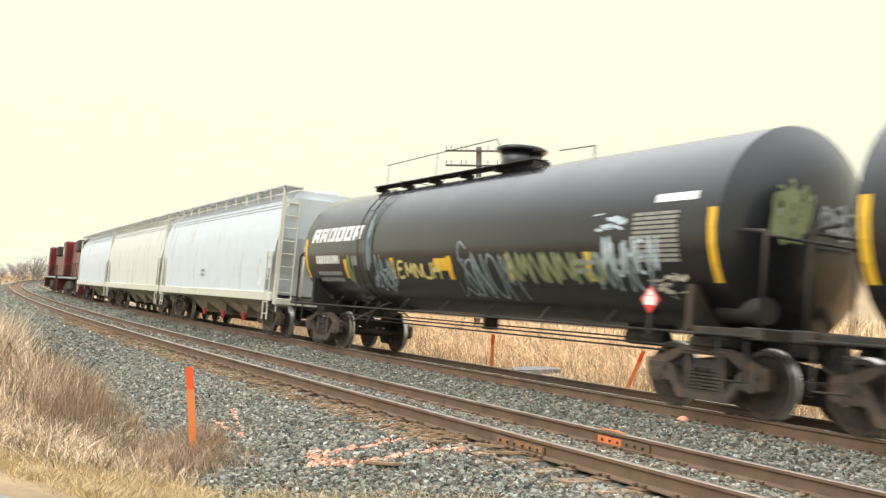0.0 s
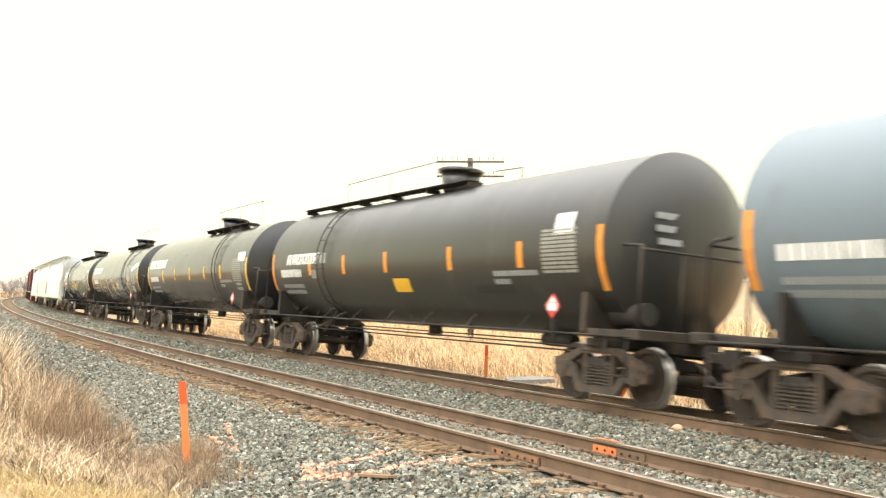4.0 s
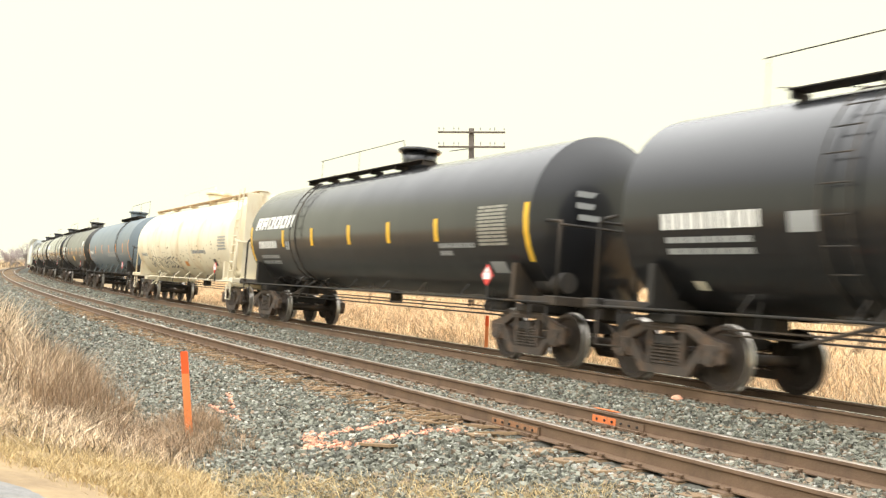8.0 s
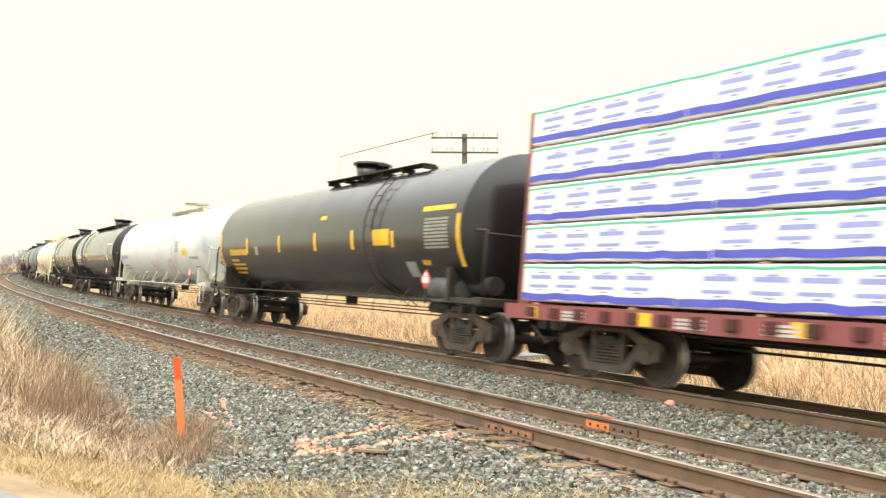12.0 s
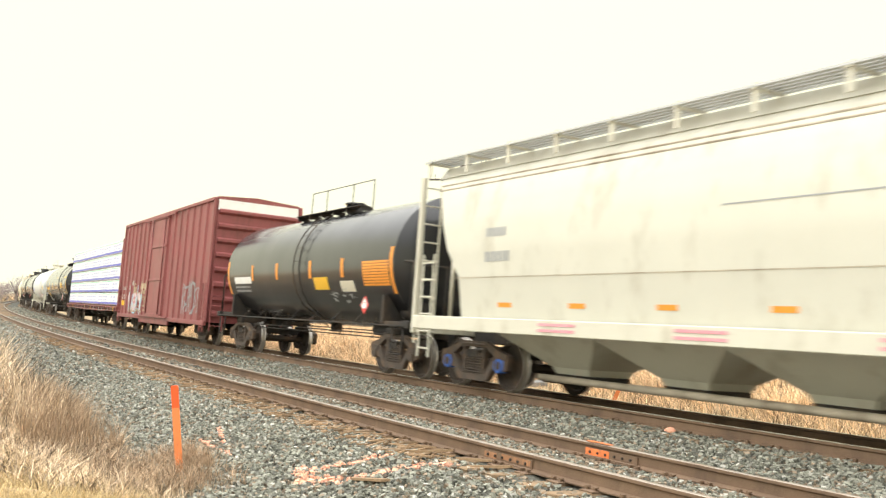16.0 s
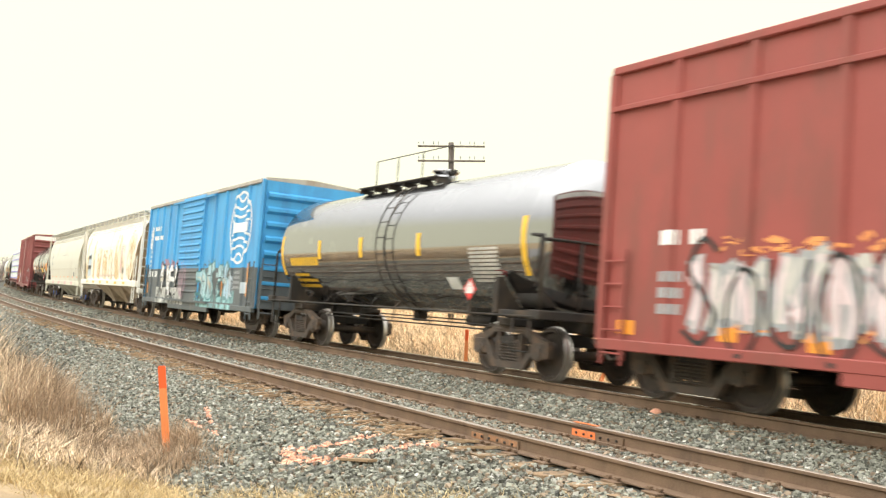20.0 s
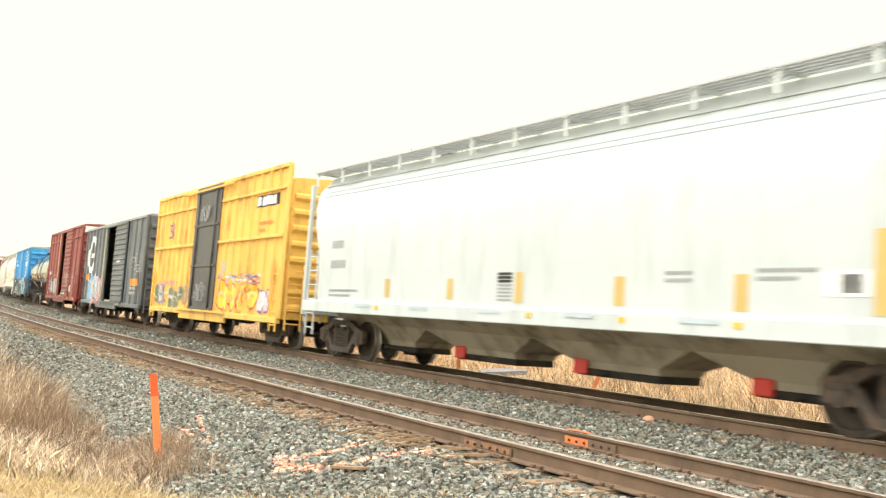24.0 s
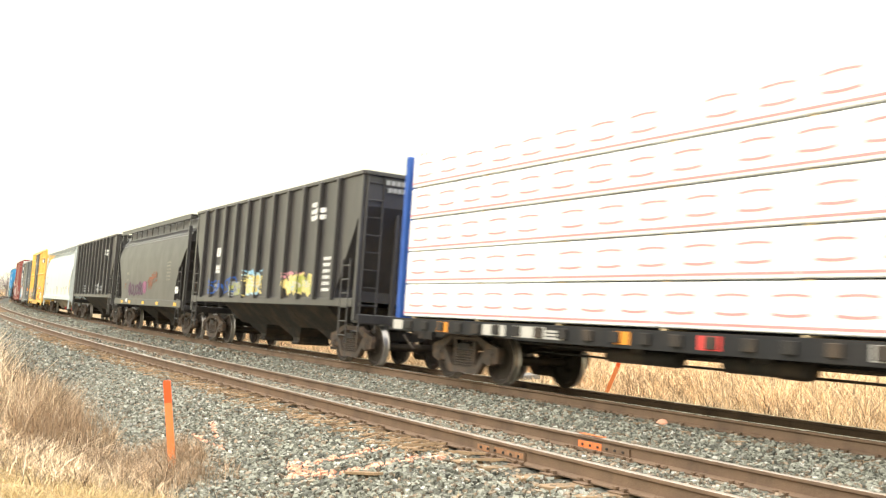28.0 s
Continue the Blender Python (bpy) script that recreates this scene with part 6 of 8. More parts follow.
def open_hopper(label, f, r, mat, hl, top=4.33, name="open_hopper"):
    mid, half = mh(f, r)
    car = wagon(name, label, None, (mid, half), "hopper car")
    w, low = 1.52, 1.45
    out = [(hl, top - 0.5), (hl, 3.6), (hl - 1.15, low + 0.25), (hl - 1.15, low), (-hl + 1.15, low), (-hl + 1.15, low + 0.25), (-hl, 3.6), (-hl, top - 0.5)]
    bm = bmesh.new()
    prism(bm, out, -w, w)
    part("body", bm, mat, car)
    for y in (w - 0.03, -w + 0.03):
        bm = bmesh.new()
        box(bm, (0, y, top - 0.24), (2 * hl, 0.06, 0.52))
        part("side_sheet", bm, mat, car)
        bm = bmesh.new()
        box(bm, (0, y, top + 0.02), (2 * hl + 0.04, 0.16, 0.10), 0.015)
        part("top_chord", bm, mat, car)
        n = 11
        for i in range(n):
            x = -hl + 1.25 + (2 * hl - 2.5) * i / (n - 1)
            bm = bmesh.new()
            box(bm, (x, y + math.copysign(0.09, y), (top + low) / 2), (0.13, 0.12, top - low), 0.015)
            part("side_stake", bm, mat, car)
        for s in (1, -1):
            bm = bmesh.new()
            box(bm, (s * (hl - 0.06), y, (top + 1.0) / 2), (0.12, 0.10, top - 1.0), 0.01)
            part("corner_post", bm, mat, car)
        bm = bmesh.new()
        box(bm, (0, y, low - 0.05), (2 * hl - 0.2, 0.14, 0.20), 0.015)
        part("side_sill", bm, mat, car)
    for s in (1, -1):
        bm = bmesh.new()
        box(bm, (s * (hl - 0.03), 0, top - 0.24), (0.06, 2 * w - 0.12, 0.52))
        box(bm, (s * hl, 0, top + 0.02), (0.16, 2 * w, 0.10), 0.015)
        box(bm, (s * (hl - 0.1), 0, 1.05), (0.3, 2 * w - 0.1, 0.2), 0.015)
        box(bm, (s * (half + 0.2), 0, 0.98), (2.2, 0.34, 0.30), 0.02)
        for y in (0.55, -0.55):
            box(bm, (s * (hl - 0.12), y, 2.3), (0.10, 0.10, 2.5), 0.01)
        part("end_frame", bm, mat, car)
        for y0 in (w - 0.5, -w + 0.1):
            ladder(car, (s * (hl + 0.03), y0, 0.75), (s * (hl + 0.03), y0, top), 0.4, "y", mat, 9)
        ladder(car, (s * (hl - 0.55) - 0.2, w + 0.03, 0.5), (s * (hl - 0.55) - 0.2, w + 0.03, 2.4), 0.42, "x", mat, 6)
    bm = bmesh.new()
    box(bm, (0, 0, 0.98), (2 * half, 0.3, 0.28), 0.02)
    part("centre_sill", bm, UNDER, car)
    for x in (-3.4, -0.6, 2.2):
        bm = bmesh.new()
        hw, yf = 1.39, 0.45
        rings = []
        for a, y, z in ((hw, 1.42, low - 0.1), (hw, 0.7, 0.73), (0.85, 0.66, 0.715), (0.26, yf, 0.42), (0.23, yf, 0.30)):
            rings.append([bm.verts.new((x + sx * a, sy * y, z)) for sx, sy in ((-1, -1), (1, -1), (1, 1), (-1, 1))])
        for ra, rb in zip(rings, rings[1:]):
            for k in range(4):
                bm.faces.new((ra[k], ra[(k + 1) % 4], rb[(k + 1) % 4], rb[k]))
        bm.faces.new(rings[0])
        bm.faces.new(rings[-1])
        bmesh.ops.recalc_face_normals(bm, faces=bm.faces[:])
        bay = part("outlet_bay", bm, UNDER, car)
        bm = bmesh.new()
        box(bm, (x, 0, 0.27), (0.52, 2 * yf + 0.1, 0.08), 0.02)
        part("outlet_gate", bm, UNDER, bay)
    bm = bmesh.new()
    for k, (y0, ln) in enumerate(((0.95, 0.8), (0.9, 0.75))):
        for j in range(6):
            box(bm, (-hl - 0.085, y0 - ln * j / 6, top - 0.16 - 0.17 * k), (0.006, ln / 8, 0.11))
    part("end_lettering", bm, M_GREY, car)
    couplers(car, hl + 0.02)
    for s in (1, -1):
        truck(car, s * half)
    sf = ribbed_surf(w + 0.004, [-hl + 1.25 + (2 * hl - 2.5) * i / 10 for i in range(11)], [], 0.122)
    lettering(car, sf, hl - 2.6, 2.75, [0.55], 0.28, 0.1, M_WHITE, 3)
    lettering(car, sf, hl - 2.6, 2.22, [0.55], 0.26, 0.1, M_WHITE, 4)
    lettering(car, sf, hl - 2.6, 1.78, [0.8, 0.8], 0.09, 0.05, M_GREY, 5)
    lettering(car, sf, hl - 4.6, 1.85, [0.55, 0.6, 0.6], 0.09, 0.05, M_GREY, 6)
    lettering(car, sf, -hl + 3.0, 3.75, [0.4, 0.95, 0.95], 0.12, 0.05, M_WHITE, 7)
    lettering(car, sf, -hl + 2.0, 2.4, [0.5] * 6, 0.08, 0.07, M_WHITE, 8)
    lettering(car, sf, -hl + 3.9, 1.8, [0.8, 0.8], 0.09, 0.06, M_GREY, 9)
    return car, sf, half


# ---- boxcars ----
def boxcar(label, f, r, mat, hl, top, low=0.78, door=(1.35, -1.2), opened=False, door_mat=None, ribs=5, hip=False, roof_mat=None, lower=None, end_top=None, ext=False, corrugated_door=True, name="boxcar", drop=0.0):
    mid, half = mh(f, r)
    car = wagon(name, label, None, (mid, half), "boxcar")
    w = 1.52
    d0, d1 = door
    for y in (w, -w):
        s = math.copysign(1, y)
        for a, b in ((hl, d0), (d1, -hl)):
            bm = bmesh.new()
            box(bm, ((a + b) / 2, y - s * 0.04, (top + low) / 2), (abs(a - b), 0.08, top - low), 0.01)
            side = part("side_wall", bm, mat, car)
            n = ribs
            for i in range(n + 1):
                x = b + (a - b) * i / n
                bm = bmesh.new()
                prism(bm, [(x - 0.08, y), (x - 0.045, y + s * 0.06), (x + 0.045, y + s * 0.06), (x + 0.08, y)], low + 0.02, top - 0.10, axis="z")
                part("rib", bm, mat, side)
            if lower and y > 0:
                bm = bmesh.new()
                rect(bm, flat_surf(y), b + 0.01, a - 0.01, low, lower[0], off=0.004)
                part("lower_paint_band", bm, lower[1], side)
                for i in range(n + 1):
                    x = b + (a - b) * i / n
                    bm = bmesh.new()
                    prism(bm, [(x - 0.085, y + 0.005), (x - 0.048, y + 0.064), (x + 0.048, y + 0.064), (x + 0.085, y + 0.005)], low + 0.015, lower[0], axis="z")
                    part("rib_foot", bm, lower[1], side)
            if hip and y > 0:
                bm = bmesh.new()
                box(bm, ((a + b) / 2, y + s * 0.05, top - 0.62), (abs(a - b), 0.05, 0.08), 0.01)
                part("hip_band", bm, mat, side)
        bm = bmesh.new()
        box(bm, (0, y + s * 0.02, top - 0.04), (2 * hl, 0.10, 0.12), 0.015)
        part("top_rail", bm, roof_mat or mat, car)
        bm = bmesh.new()
        box(bm, (0, y + s * 0.02, low - 0.04), (2 * hl, 0.12, 0.16), 0.015)
        box(bm, ((d0 + d1) / 2, y + s * 0.03, low - 0.16), (abs(d0 - d1) + 2.4, 0.08, 0.22), 0.015)
        part("side_sill", bm, lower[1] if lower else mat, car)
        # door
        dx = -(d0 - d1) - 0.1 if opened and y > 0 else 0.0
        x0, x1 = d0 + dx, d1 + dx
        bm = bmesh.new()
        box(bm, ((x0 + x1) / 2, y + s * 0.075, (top + low) / 2 + 0.02), (x0 - x1 + 0.1, 0.05, top - low - 0.12), 0.01)
        dr = part("sliding_door", bm, door_mat or mat, car)
        if corrugated_door:
            k = 14
            for i in range(k):
                z = low + 0.25 + (top - low - 0.5) * (i + 0.5) / k
                bm = bmesh.new()
                prism(bm, [(y + s * 0.10, z - 0.05), (y + s * 0.145, z - 0.02), (y + s * 0.145, z + 0.02), (y + s * 0.10, z + 0.05)], x1 + 0.05, x0 - 0.05, axis="x")
                part("door_corrugation", bm, lower[1] if lower and z < lower[0] - 0.04 else door_mat or mat, dr)
        else:
            for z in (low + 0.1, low + (top - low) * 0.36, low + (top - low) * 0.68, top - 0.2):
                bm = bmesh.new()
                box(bm, ((x0 + x1) / 2, y + s * 0.11, z), (x0 - x1, 0.05, 0.09), 0.01)
                part("door_bar", bm, door_mat or mat, dr)
            for x in (x0 - 0.35, x1 + 0.35):
                bm = bmesh.new()
                tube(bm, (x, y + s * 0.13, low + 0.1), (x, y + s * 0.13, top - 0.2), 0.025, 8)
                part("lock_rod", bm, door_mat or mat, dr)
        if lower and y > 0:
            bm = bmesh.new()
            rect(bm, flat_surf(y), x1, x0, low + 0.02, lower[0], off=0.105)
            part("lower_paint_band", bm, lower[1], dr)
        for z in (top - 0.16, low + 0.03):
            bm = bmesh.new()
            box(bm, ((d0 + d1) / 2 - (1.2 if opened else 0.0), y + s * 0.13, z), (abs(d0 - d1) + 2.6, 0.06, 0.06))
            part("door_track", bm, lower[1] if lower and z < 2 else mat, car)
        if opened and y > 0:
            for x in (d0 + 0.05, d1 - 0.05):
                bm = bmesh.new()
                box(bm, (x, y + s * 0.03, (top + low) / 2), (0.12, 0.12, top - low - 0.1), 0.01)
                part("door_post", bm, PLY if x > 0 else mat, car)
    # ends
    top -= drop
    for s in (1, -1):
        bm = bmesh.new()
        box(bm, (s * (hl - 0.04), 0, (top + low) / 2), (0.08, 2 * w - 0.17, top - low), 0.01)
        end = part("end_wall", bm, mat, car)
        k = 8
        for i in range(k):
            z = low + 0.3 + (top - low - 0.75) * i / (k - 1)
            bm = bmesh.new()
            prism(bm, [(s * hl, z - 0.11), (s * (hl + 0.10), z - 0.03), (s * (hl + 0.10), z + 0.05), (s * hl, z + 0.11)], -w + 0.15, w - 0.15)
            part("end_corrugation", bm, mat, end)
        if lower:
            bm = bmesh.new()
            box(bm, (s * (hl + 0.045), 0, (low + lower[0]) / 2), (0.07, 2 * w - 0.15, lower[0] - low), 0.01)
            part("end_lower_panel", bm, lower[1], end)
        if end_top:
            bm = bmesh.new()
            box(bm, (s * (hl + 0.01), 0, top - 0.22), (0.05, 2 * w - 0.2, 0.36))
            part("end_top_panel", bm, end_top, end)
        for y in (w, -w):
            bm = bmesh.new()
            box(bm, (s * (hl - 0.03), y, (top + low) / 2), (0.14, 0.10, top - low), 0.015)
            part("corner_post", bm, mat, car)
        ladder(car, (s * (hl + 0.09), w - 0.55, 0.5), (s * (hl + 0.09), w - 0.55, 2.2), 0.42, "y", lower[1] if lower else mat, 5)
        ladder(car, (s * (hl - 0.3) - 0.22, w + 0.06, 0.45), (s * (hl - 0.3) - 0.22, w + 0.06, 2.1), 0.42, "x", lower[1] if lower else mat, 5)
        bm = bmesh.new()
        box(bm, (s * (half + 0.4), 0, 0.92), (2.6, 0.34, 0.30), 0.02)
        box(bm, (s * half, 0, 0.86), (0.5, 2.7, 0.12), 0.02)
        part("draft_sill", bm, UNDER, car)
    # roof and floor
    bm = bmesh.new()
    wr = w - (0.09 if drop else 0.0)
    prism(bm, [(-wr, top - 0.02), (wr, top - 0.02), (wr - 0.1, top + 0.05), (0, top + 0.14), (-wr + 0.1, top + 0.05)], -hl, hl, axis="x")
    roof = part("roof", bm, roof_mat or mat, car)
    for i in range(13):
        x = -hl + 0.3 + (2 * hl - 0.6) * i / 12
        bm = bmesh.new()
        prism(bm, [(-wr + 0.05, top + 0.045), (wr - 0.05, top + 0.045), (wr - 0.15, top + 0.09), (0, top + 0.18), (-wr + 0.15, top + 0.09)], x - 0.05, x + 0.05, axis="x")
        part("roof_rib", bm, roof_mat or mat, roof)
    bm = bmesh.new()
    box(bm, (0, 0, low + 0.06), (2 * hl - 0.18, 2 * w - 0.18, 0.12))
    part("floor", bm, PLY, car)
    if opened:
        bm = bmesh.new()
        box(bm, (0, -w + 0.12, (top + low) / 2), (2 * hl - 0.2, 0.04, top - low - 0.3))
        part("lining", bm, PLY, car, "weathered plywood lining")
        # added dark sheets: the shade under the roof is put into their colour
        bm = bmesh.new()
        box(bm, (0, 0, top - 0.08), (2 * hl - 0.2, 2 * w - 0.2, 0.03))
        for i in range(9):
            box(bm, (-hl + 0.8 + (2 * hl - 1.6) * i / 8, 0, top - 0.12), (0.08, 2 * w - 0.2, 0.06))
        part("ceiling_shade_panel", bm, UNDER, car, "ceiling sheets darkened to stand for the shade inside")
    bm = bmesh.new()
    box(bm, (0, 0, 0.82), (2 * half, 0.3, 0.26), 0.02)
    for i in range(5):
        x = -half + 1.8 + (2 * half - 3.6) * i / 4
        box(bm, (x, 0, 0.80), (0.12, 2.6, 0.10))
    part("underframe", bm, UNDER, car)
    brake_gear(car, half)
    couplers(car, hl + 0.05)
    for s in (1, -1):
        truck(car, s * half)
    rib_x = [b + (a - b) * i / ribs for a, b in ((hl, d0), (d1, -hl)) for i in range(ribs + 1)]
    dx = -(d0 - d1) - 0.1 if opened else 0.0
    return car, ribbed_surf(w + 0.002, rib_x, [(d1 + dx - 0.05, d0 + dx + 0.05)]), half


# ---- lumber flats ----
def lumber_flat(label, f, r, mat, hl, style, name="lumber_flatcar"):
    mid, half = mh(f, r)
    car = wagon(name, label, None, (mid, half), "flatcar")
    w = 1.38
    bm = bmesh.new()
    box(bm, (0, 0, 1.03), (2 * hl, 2 * w, 0.16), 0.01)
    part("deck", bm, mat, car)
    for y in (w, -w):
        bm = bmesh.new()
        prism(bm, [(-hl, 1.12), (hl, 1.12), (hl, 0.87), (half - 1.6, 0.87), (half - 2.4, 0.84), (-half + 2.4, 0.84), (-half + 1.6, 0.87), (-hl, 0.87)], y - 0.05, y + 0.07)
        sill = part("side_sill", bm, mat, car)
        if y > 0:
            for i in range(int(2 * hl / 0.62)):
                x = -hl + 0.4 + i * 0.62
                bm = bmesh.new()
                box(bm, (x, y + 0.09, 0.99), (0.20, 0.06, 0.17), 0.01)
                part("strap_winch", bm, WINCH_RED if style == "blue" else UNDER, sill)
            if style == "blue":
                patches = [(-hl + 0.8 + i * (2 * hl - 1.6) / 7, 0.28, M_YELLOW) for i in range(8)]
            else:
                patches = [(9.9, 0.4, M_WORN), (8.15, 0.4, M_ORANGE), (6.4, 0.7, M_WORN), (5.37, 0.9, M_WORN), (3.1, 0.35, M_ORANGE), (1.4, 0.4, M_RED), (-1.2, 0.5, M_WORN), (-4.2, 0.4, M_ORANGE), (-7.3, 0.6, M_WORN)]
            for x, wide, paint in patches:
                bm = bmesh.new()
                rect(bm, flat_surf(y + 0.07), x - wide / 2, x + wide / 2, 0.89, 1.08, nz=1)
                part("reflector_stripe", bm, paint, sill)
    bm = bmesh.new()
    box(bm, (0, 0, 0.86), (2 * hl - 0.4, 0.36, 0.28), 0.02)
    part("centre_sill", bm, UNDER, car)
    brake_gear(car, half)
    for x0, x1, y in ((1.2, 2.6, 0.75), (-1.0, 0.6, 0.5)) if style == "blue" else ((2.4, 3.9, 0.95), (0.2, 1.6, 0.9)):
        bm = bmesh.new()
        tube(bm, (x0, y, 0.72), (x1, y, 0.72), 0.11, 14)
        box(bm, ((x0 + x1) / 2, y, 0.82), (0.3, 0.3, 0.1), 0.01)
        part("air_reservoir", bm, UNDER, car)
    for x in (8.6, 6.1, 4.6, 2.9, 1.2, -0.4, -2.4, -4.4, -5.6, -7.0, -8.4) if style == "blue" else (5.0, -2.0):
        lettering(car, flat_surf(w + 0.072), x, 1.0, [0.55, 0.55, 0.55], 0.035, 0.02, M_WORN, 3, width=(0.5, 0.6))
    for s in (1, -1):
        bm = bmesh.new()
        wb = w if s < 0 or style == "red" else w - 0.25
        dp = 0.05 if s > 0 and style == "red" else 0.16
        box(bm, (s * (hl - 0.12), 0, 2.80), (dp, 2 * wb, 3.4), 0.02)
        bh = part("bulkhead", bm, mat if style == "blue" else CAP_BLUE, car)
        for y in (wb - 0.05, -wb + 0.05, 0):
            bm = bmesh.new()
            box(bm, (s * (hl - 0.12 + dp * 0.6), y, 2.80), (dp, 0.14, 3.4), 0.015)
            part("bulkhead_post", bm, mat if style == "blue" else CAP_BLUE, bh)
        for i in range(5):
            bm = bmesh.new()
            box(bm, (s * (hl - 0.12 + dp * 0.75), 0, 1.5 + i * 0.65), (dp, 2 * wb, 0.16), 0.015)
            part("bulkhead_rib", bm, mat if style == "blue" else CAP_BLUE, bh)
        bm = bmesh.new()
        box(bm, (s * (half + 0.6), 0, 0.92), (2.8, 0.34, 0.30), 0.02)
        part("draft_sill", bm, UNDER, car)
    # wrapped lumber, five high, both sides of the middle
    rr = random.Random(31 if style == "blue" else 37)
    levels, run_l = 5, hl - 0.32
    h = 3.32 / levels
    for y in (0.70, -0.70):
        for lv in range(levels):
            x, k = run_l, 0
            while x > -run_l + 0.5:
                ln = rr.choice((3.66, 4.27, 4.88, 4.88))
                x1 = x - ln
                if x1 < -run_l + 2.2:
                    x1 = -run_l
                z0 = 1.13 + lv * h + 0.02
                bm = bmesh.new()
                box(bm, ((x + x1) / 2, y, z0 + h / 2), (x - x1 - 0.014, 1.30, h - (0.045 if style == "blue" else 0.026) + rr.uniform(-0.012, 0.012)), 0.025 if style == "blue" else 0.015)
                b = part("lumber_parcel", bm, WRAP, car)
                if y > 0:
                    sf2 = flat_surf(y + 0.652)
                    a, c = x1 + 0.012, x - 0.012
                    if style == "blue":
                        bm = bmesh.new()
                        m = max(3, int((c - a) / 0.3))
                        sag = [rr.uniform(-0.016, 0.016) for _ in range(m + 1)]
                        ribbon(bm, sf2, [(c + (a - c) * i / m, z0 + 0.105 + sag[i]) for i in range(m + 1)], 0.11, off=0.003)
                        part("wrap_print", bm, WRAP_B, b)
                        bm = bmesh.new()
                        ribbon(bm, sf2, [(c + (a - c) * i / m, z0 + h - 0.078 + 0.6 * sag[m - i]) for i in range(m + 1)], 0.035, off=0.003)
                        part("wrap_edge", bm, WRAP_G, b)
                        bm = bmesh.new()
                        q = c - rr.uniform(0, 0.5)
                        while q > a + 0.9:
                            sh = rr.uniform(-0.015, 0.015)
                            rect(bm, sf2, q - 0.62, q - 0.08, z0 + 0.25 + sh, z0 + 0.30 + sh, nz=1, off=0.003)
                            rect(bm, sf2, q - 0.48, q - 0.3, z0 + 0.20 + sh, z0 + 0.225 + sh, nz=1, off=0.003)
                            rect(bm, sf2, q - 0.70, q - 0.12, z0 + 0.40 - sh, z0 + 0.465 - sh, nz=1, off=0.003)
                            rect(bm, sf2, q - 0.55, q - 0.32, z0 + 0.49 + sh, z0 + 0.515 + sh, nz=1, off=0.003)
                            q -= rr.uniform(0.72, 0.9)
                        tagged(part("wrap_print", bm, WRAP_L, b), kind="stuff")
                    else:
                        bm = bmesh.new()
                        rect(bm, sf2, a, c, z0 + 0.065, z0 + 0.10, nz=1, off=0.003)
                        q = c - 0.2
                        while q > a + 0.6:
                            ribbon(bm, sf2, curve_pts([(q, z0 + 0.46), (q - 0.28, z0 + 0.48), (q - 0.56, z0 + 0.46)]), 0.030, off=0.003)
                            ribbon(bm, sf2, curve_pts([(q, z0 + 0.24), (q - 0.28, z0 + 0.22), (q - 0.56, z0 + 0.24)]), 0.036, off=0.003)
                            q -= 0.92
                        tagged(part("wrap_print", bm, WRAP_R, b), kind="stuff")
                        bm = bmesh.new()
                        q = c - 0.2
                        while q > a + 0.6:
                            rect(bm, sf2, q - 0.35, q - 0.21, z0 + 0.32, z0 + 0.38, nz=1, off=0.003)
                            q -= 0.92
                        tagged(part("wrap_mark", bm, WRAP_P, b), kind="stuff")
                x = x1
                k += 1
            # thin bearers below each layer
            for i in range(9):
                bm = bmesh.new()
                box(bm, (-run_l + 0.4 + (2 * run_l - 0.8) * i / 8, y, 1.13 + lv * h + 0.008), (0.09, 1.28, 0.03))
                part("bearer", bm, LUMBER, car)
    couplers(car, hl)
    for s in (1, -1):
        truck(car, s * half)
    return car, flat_surf(w + 0.07), half


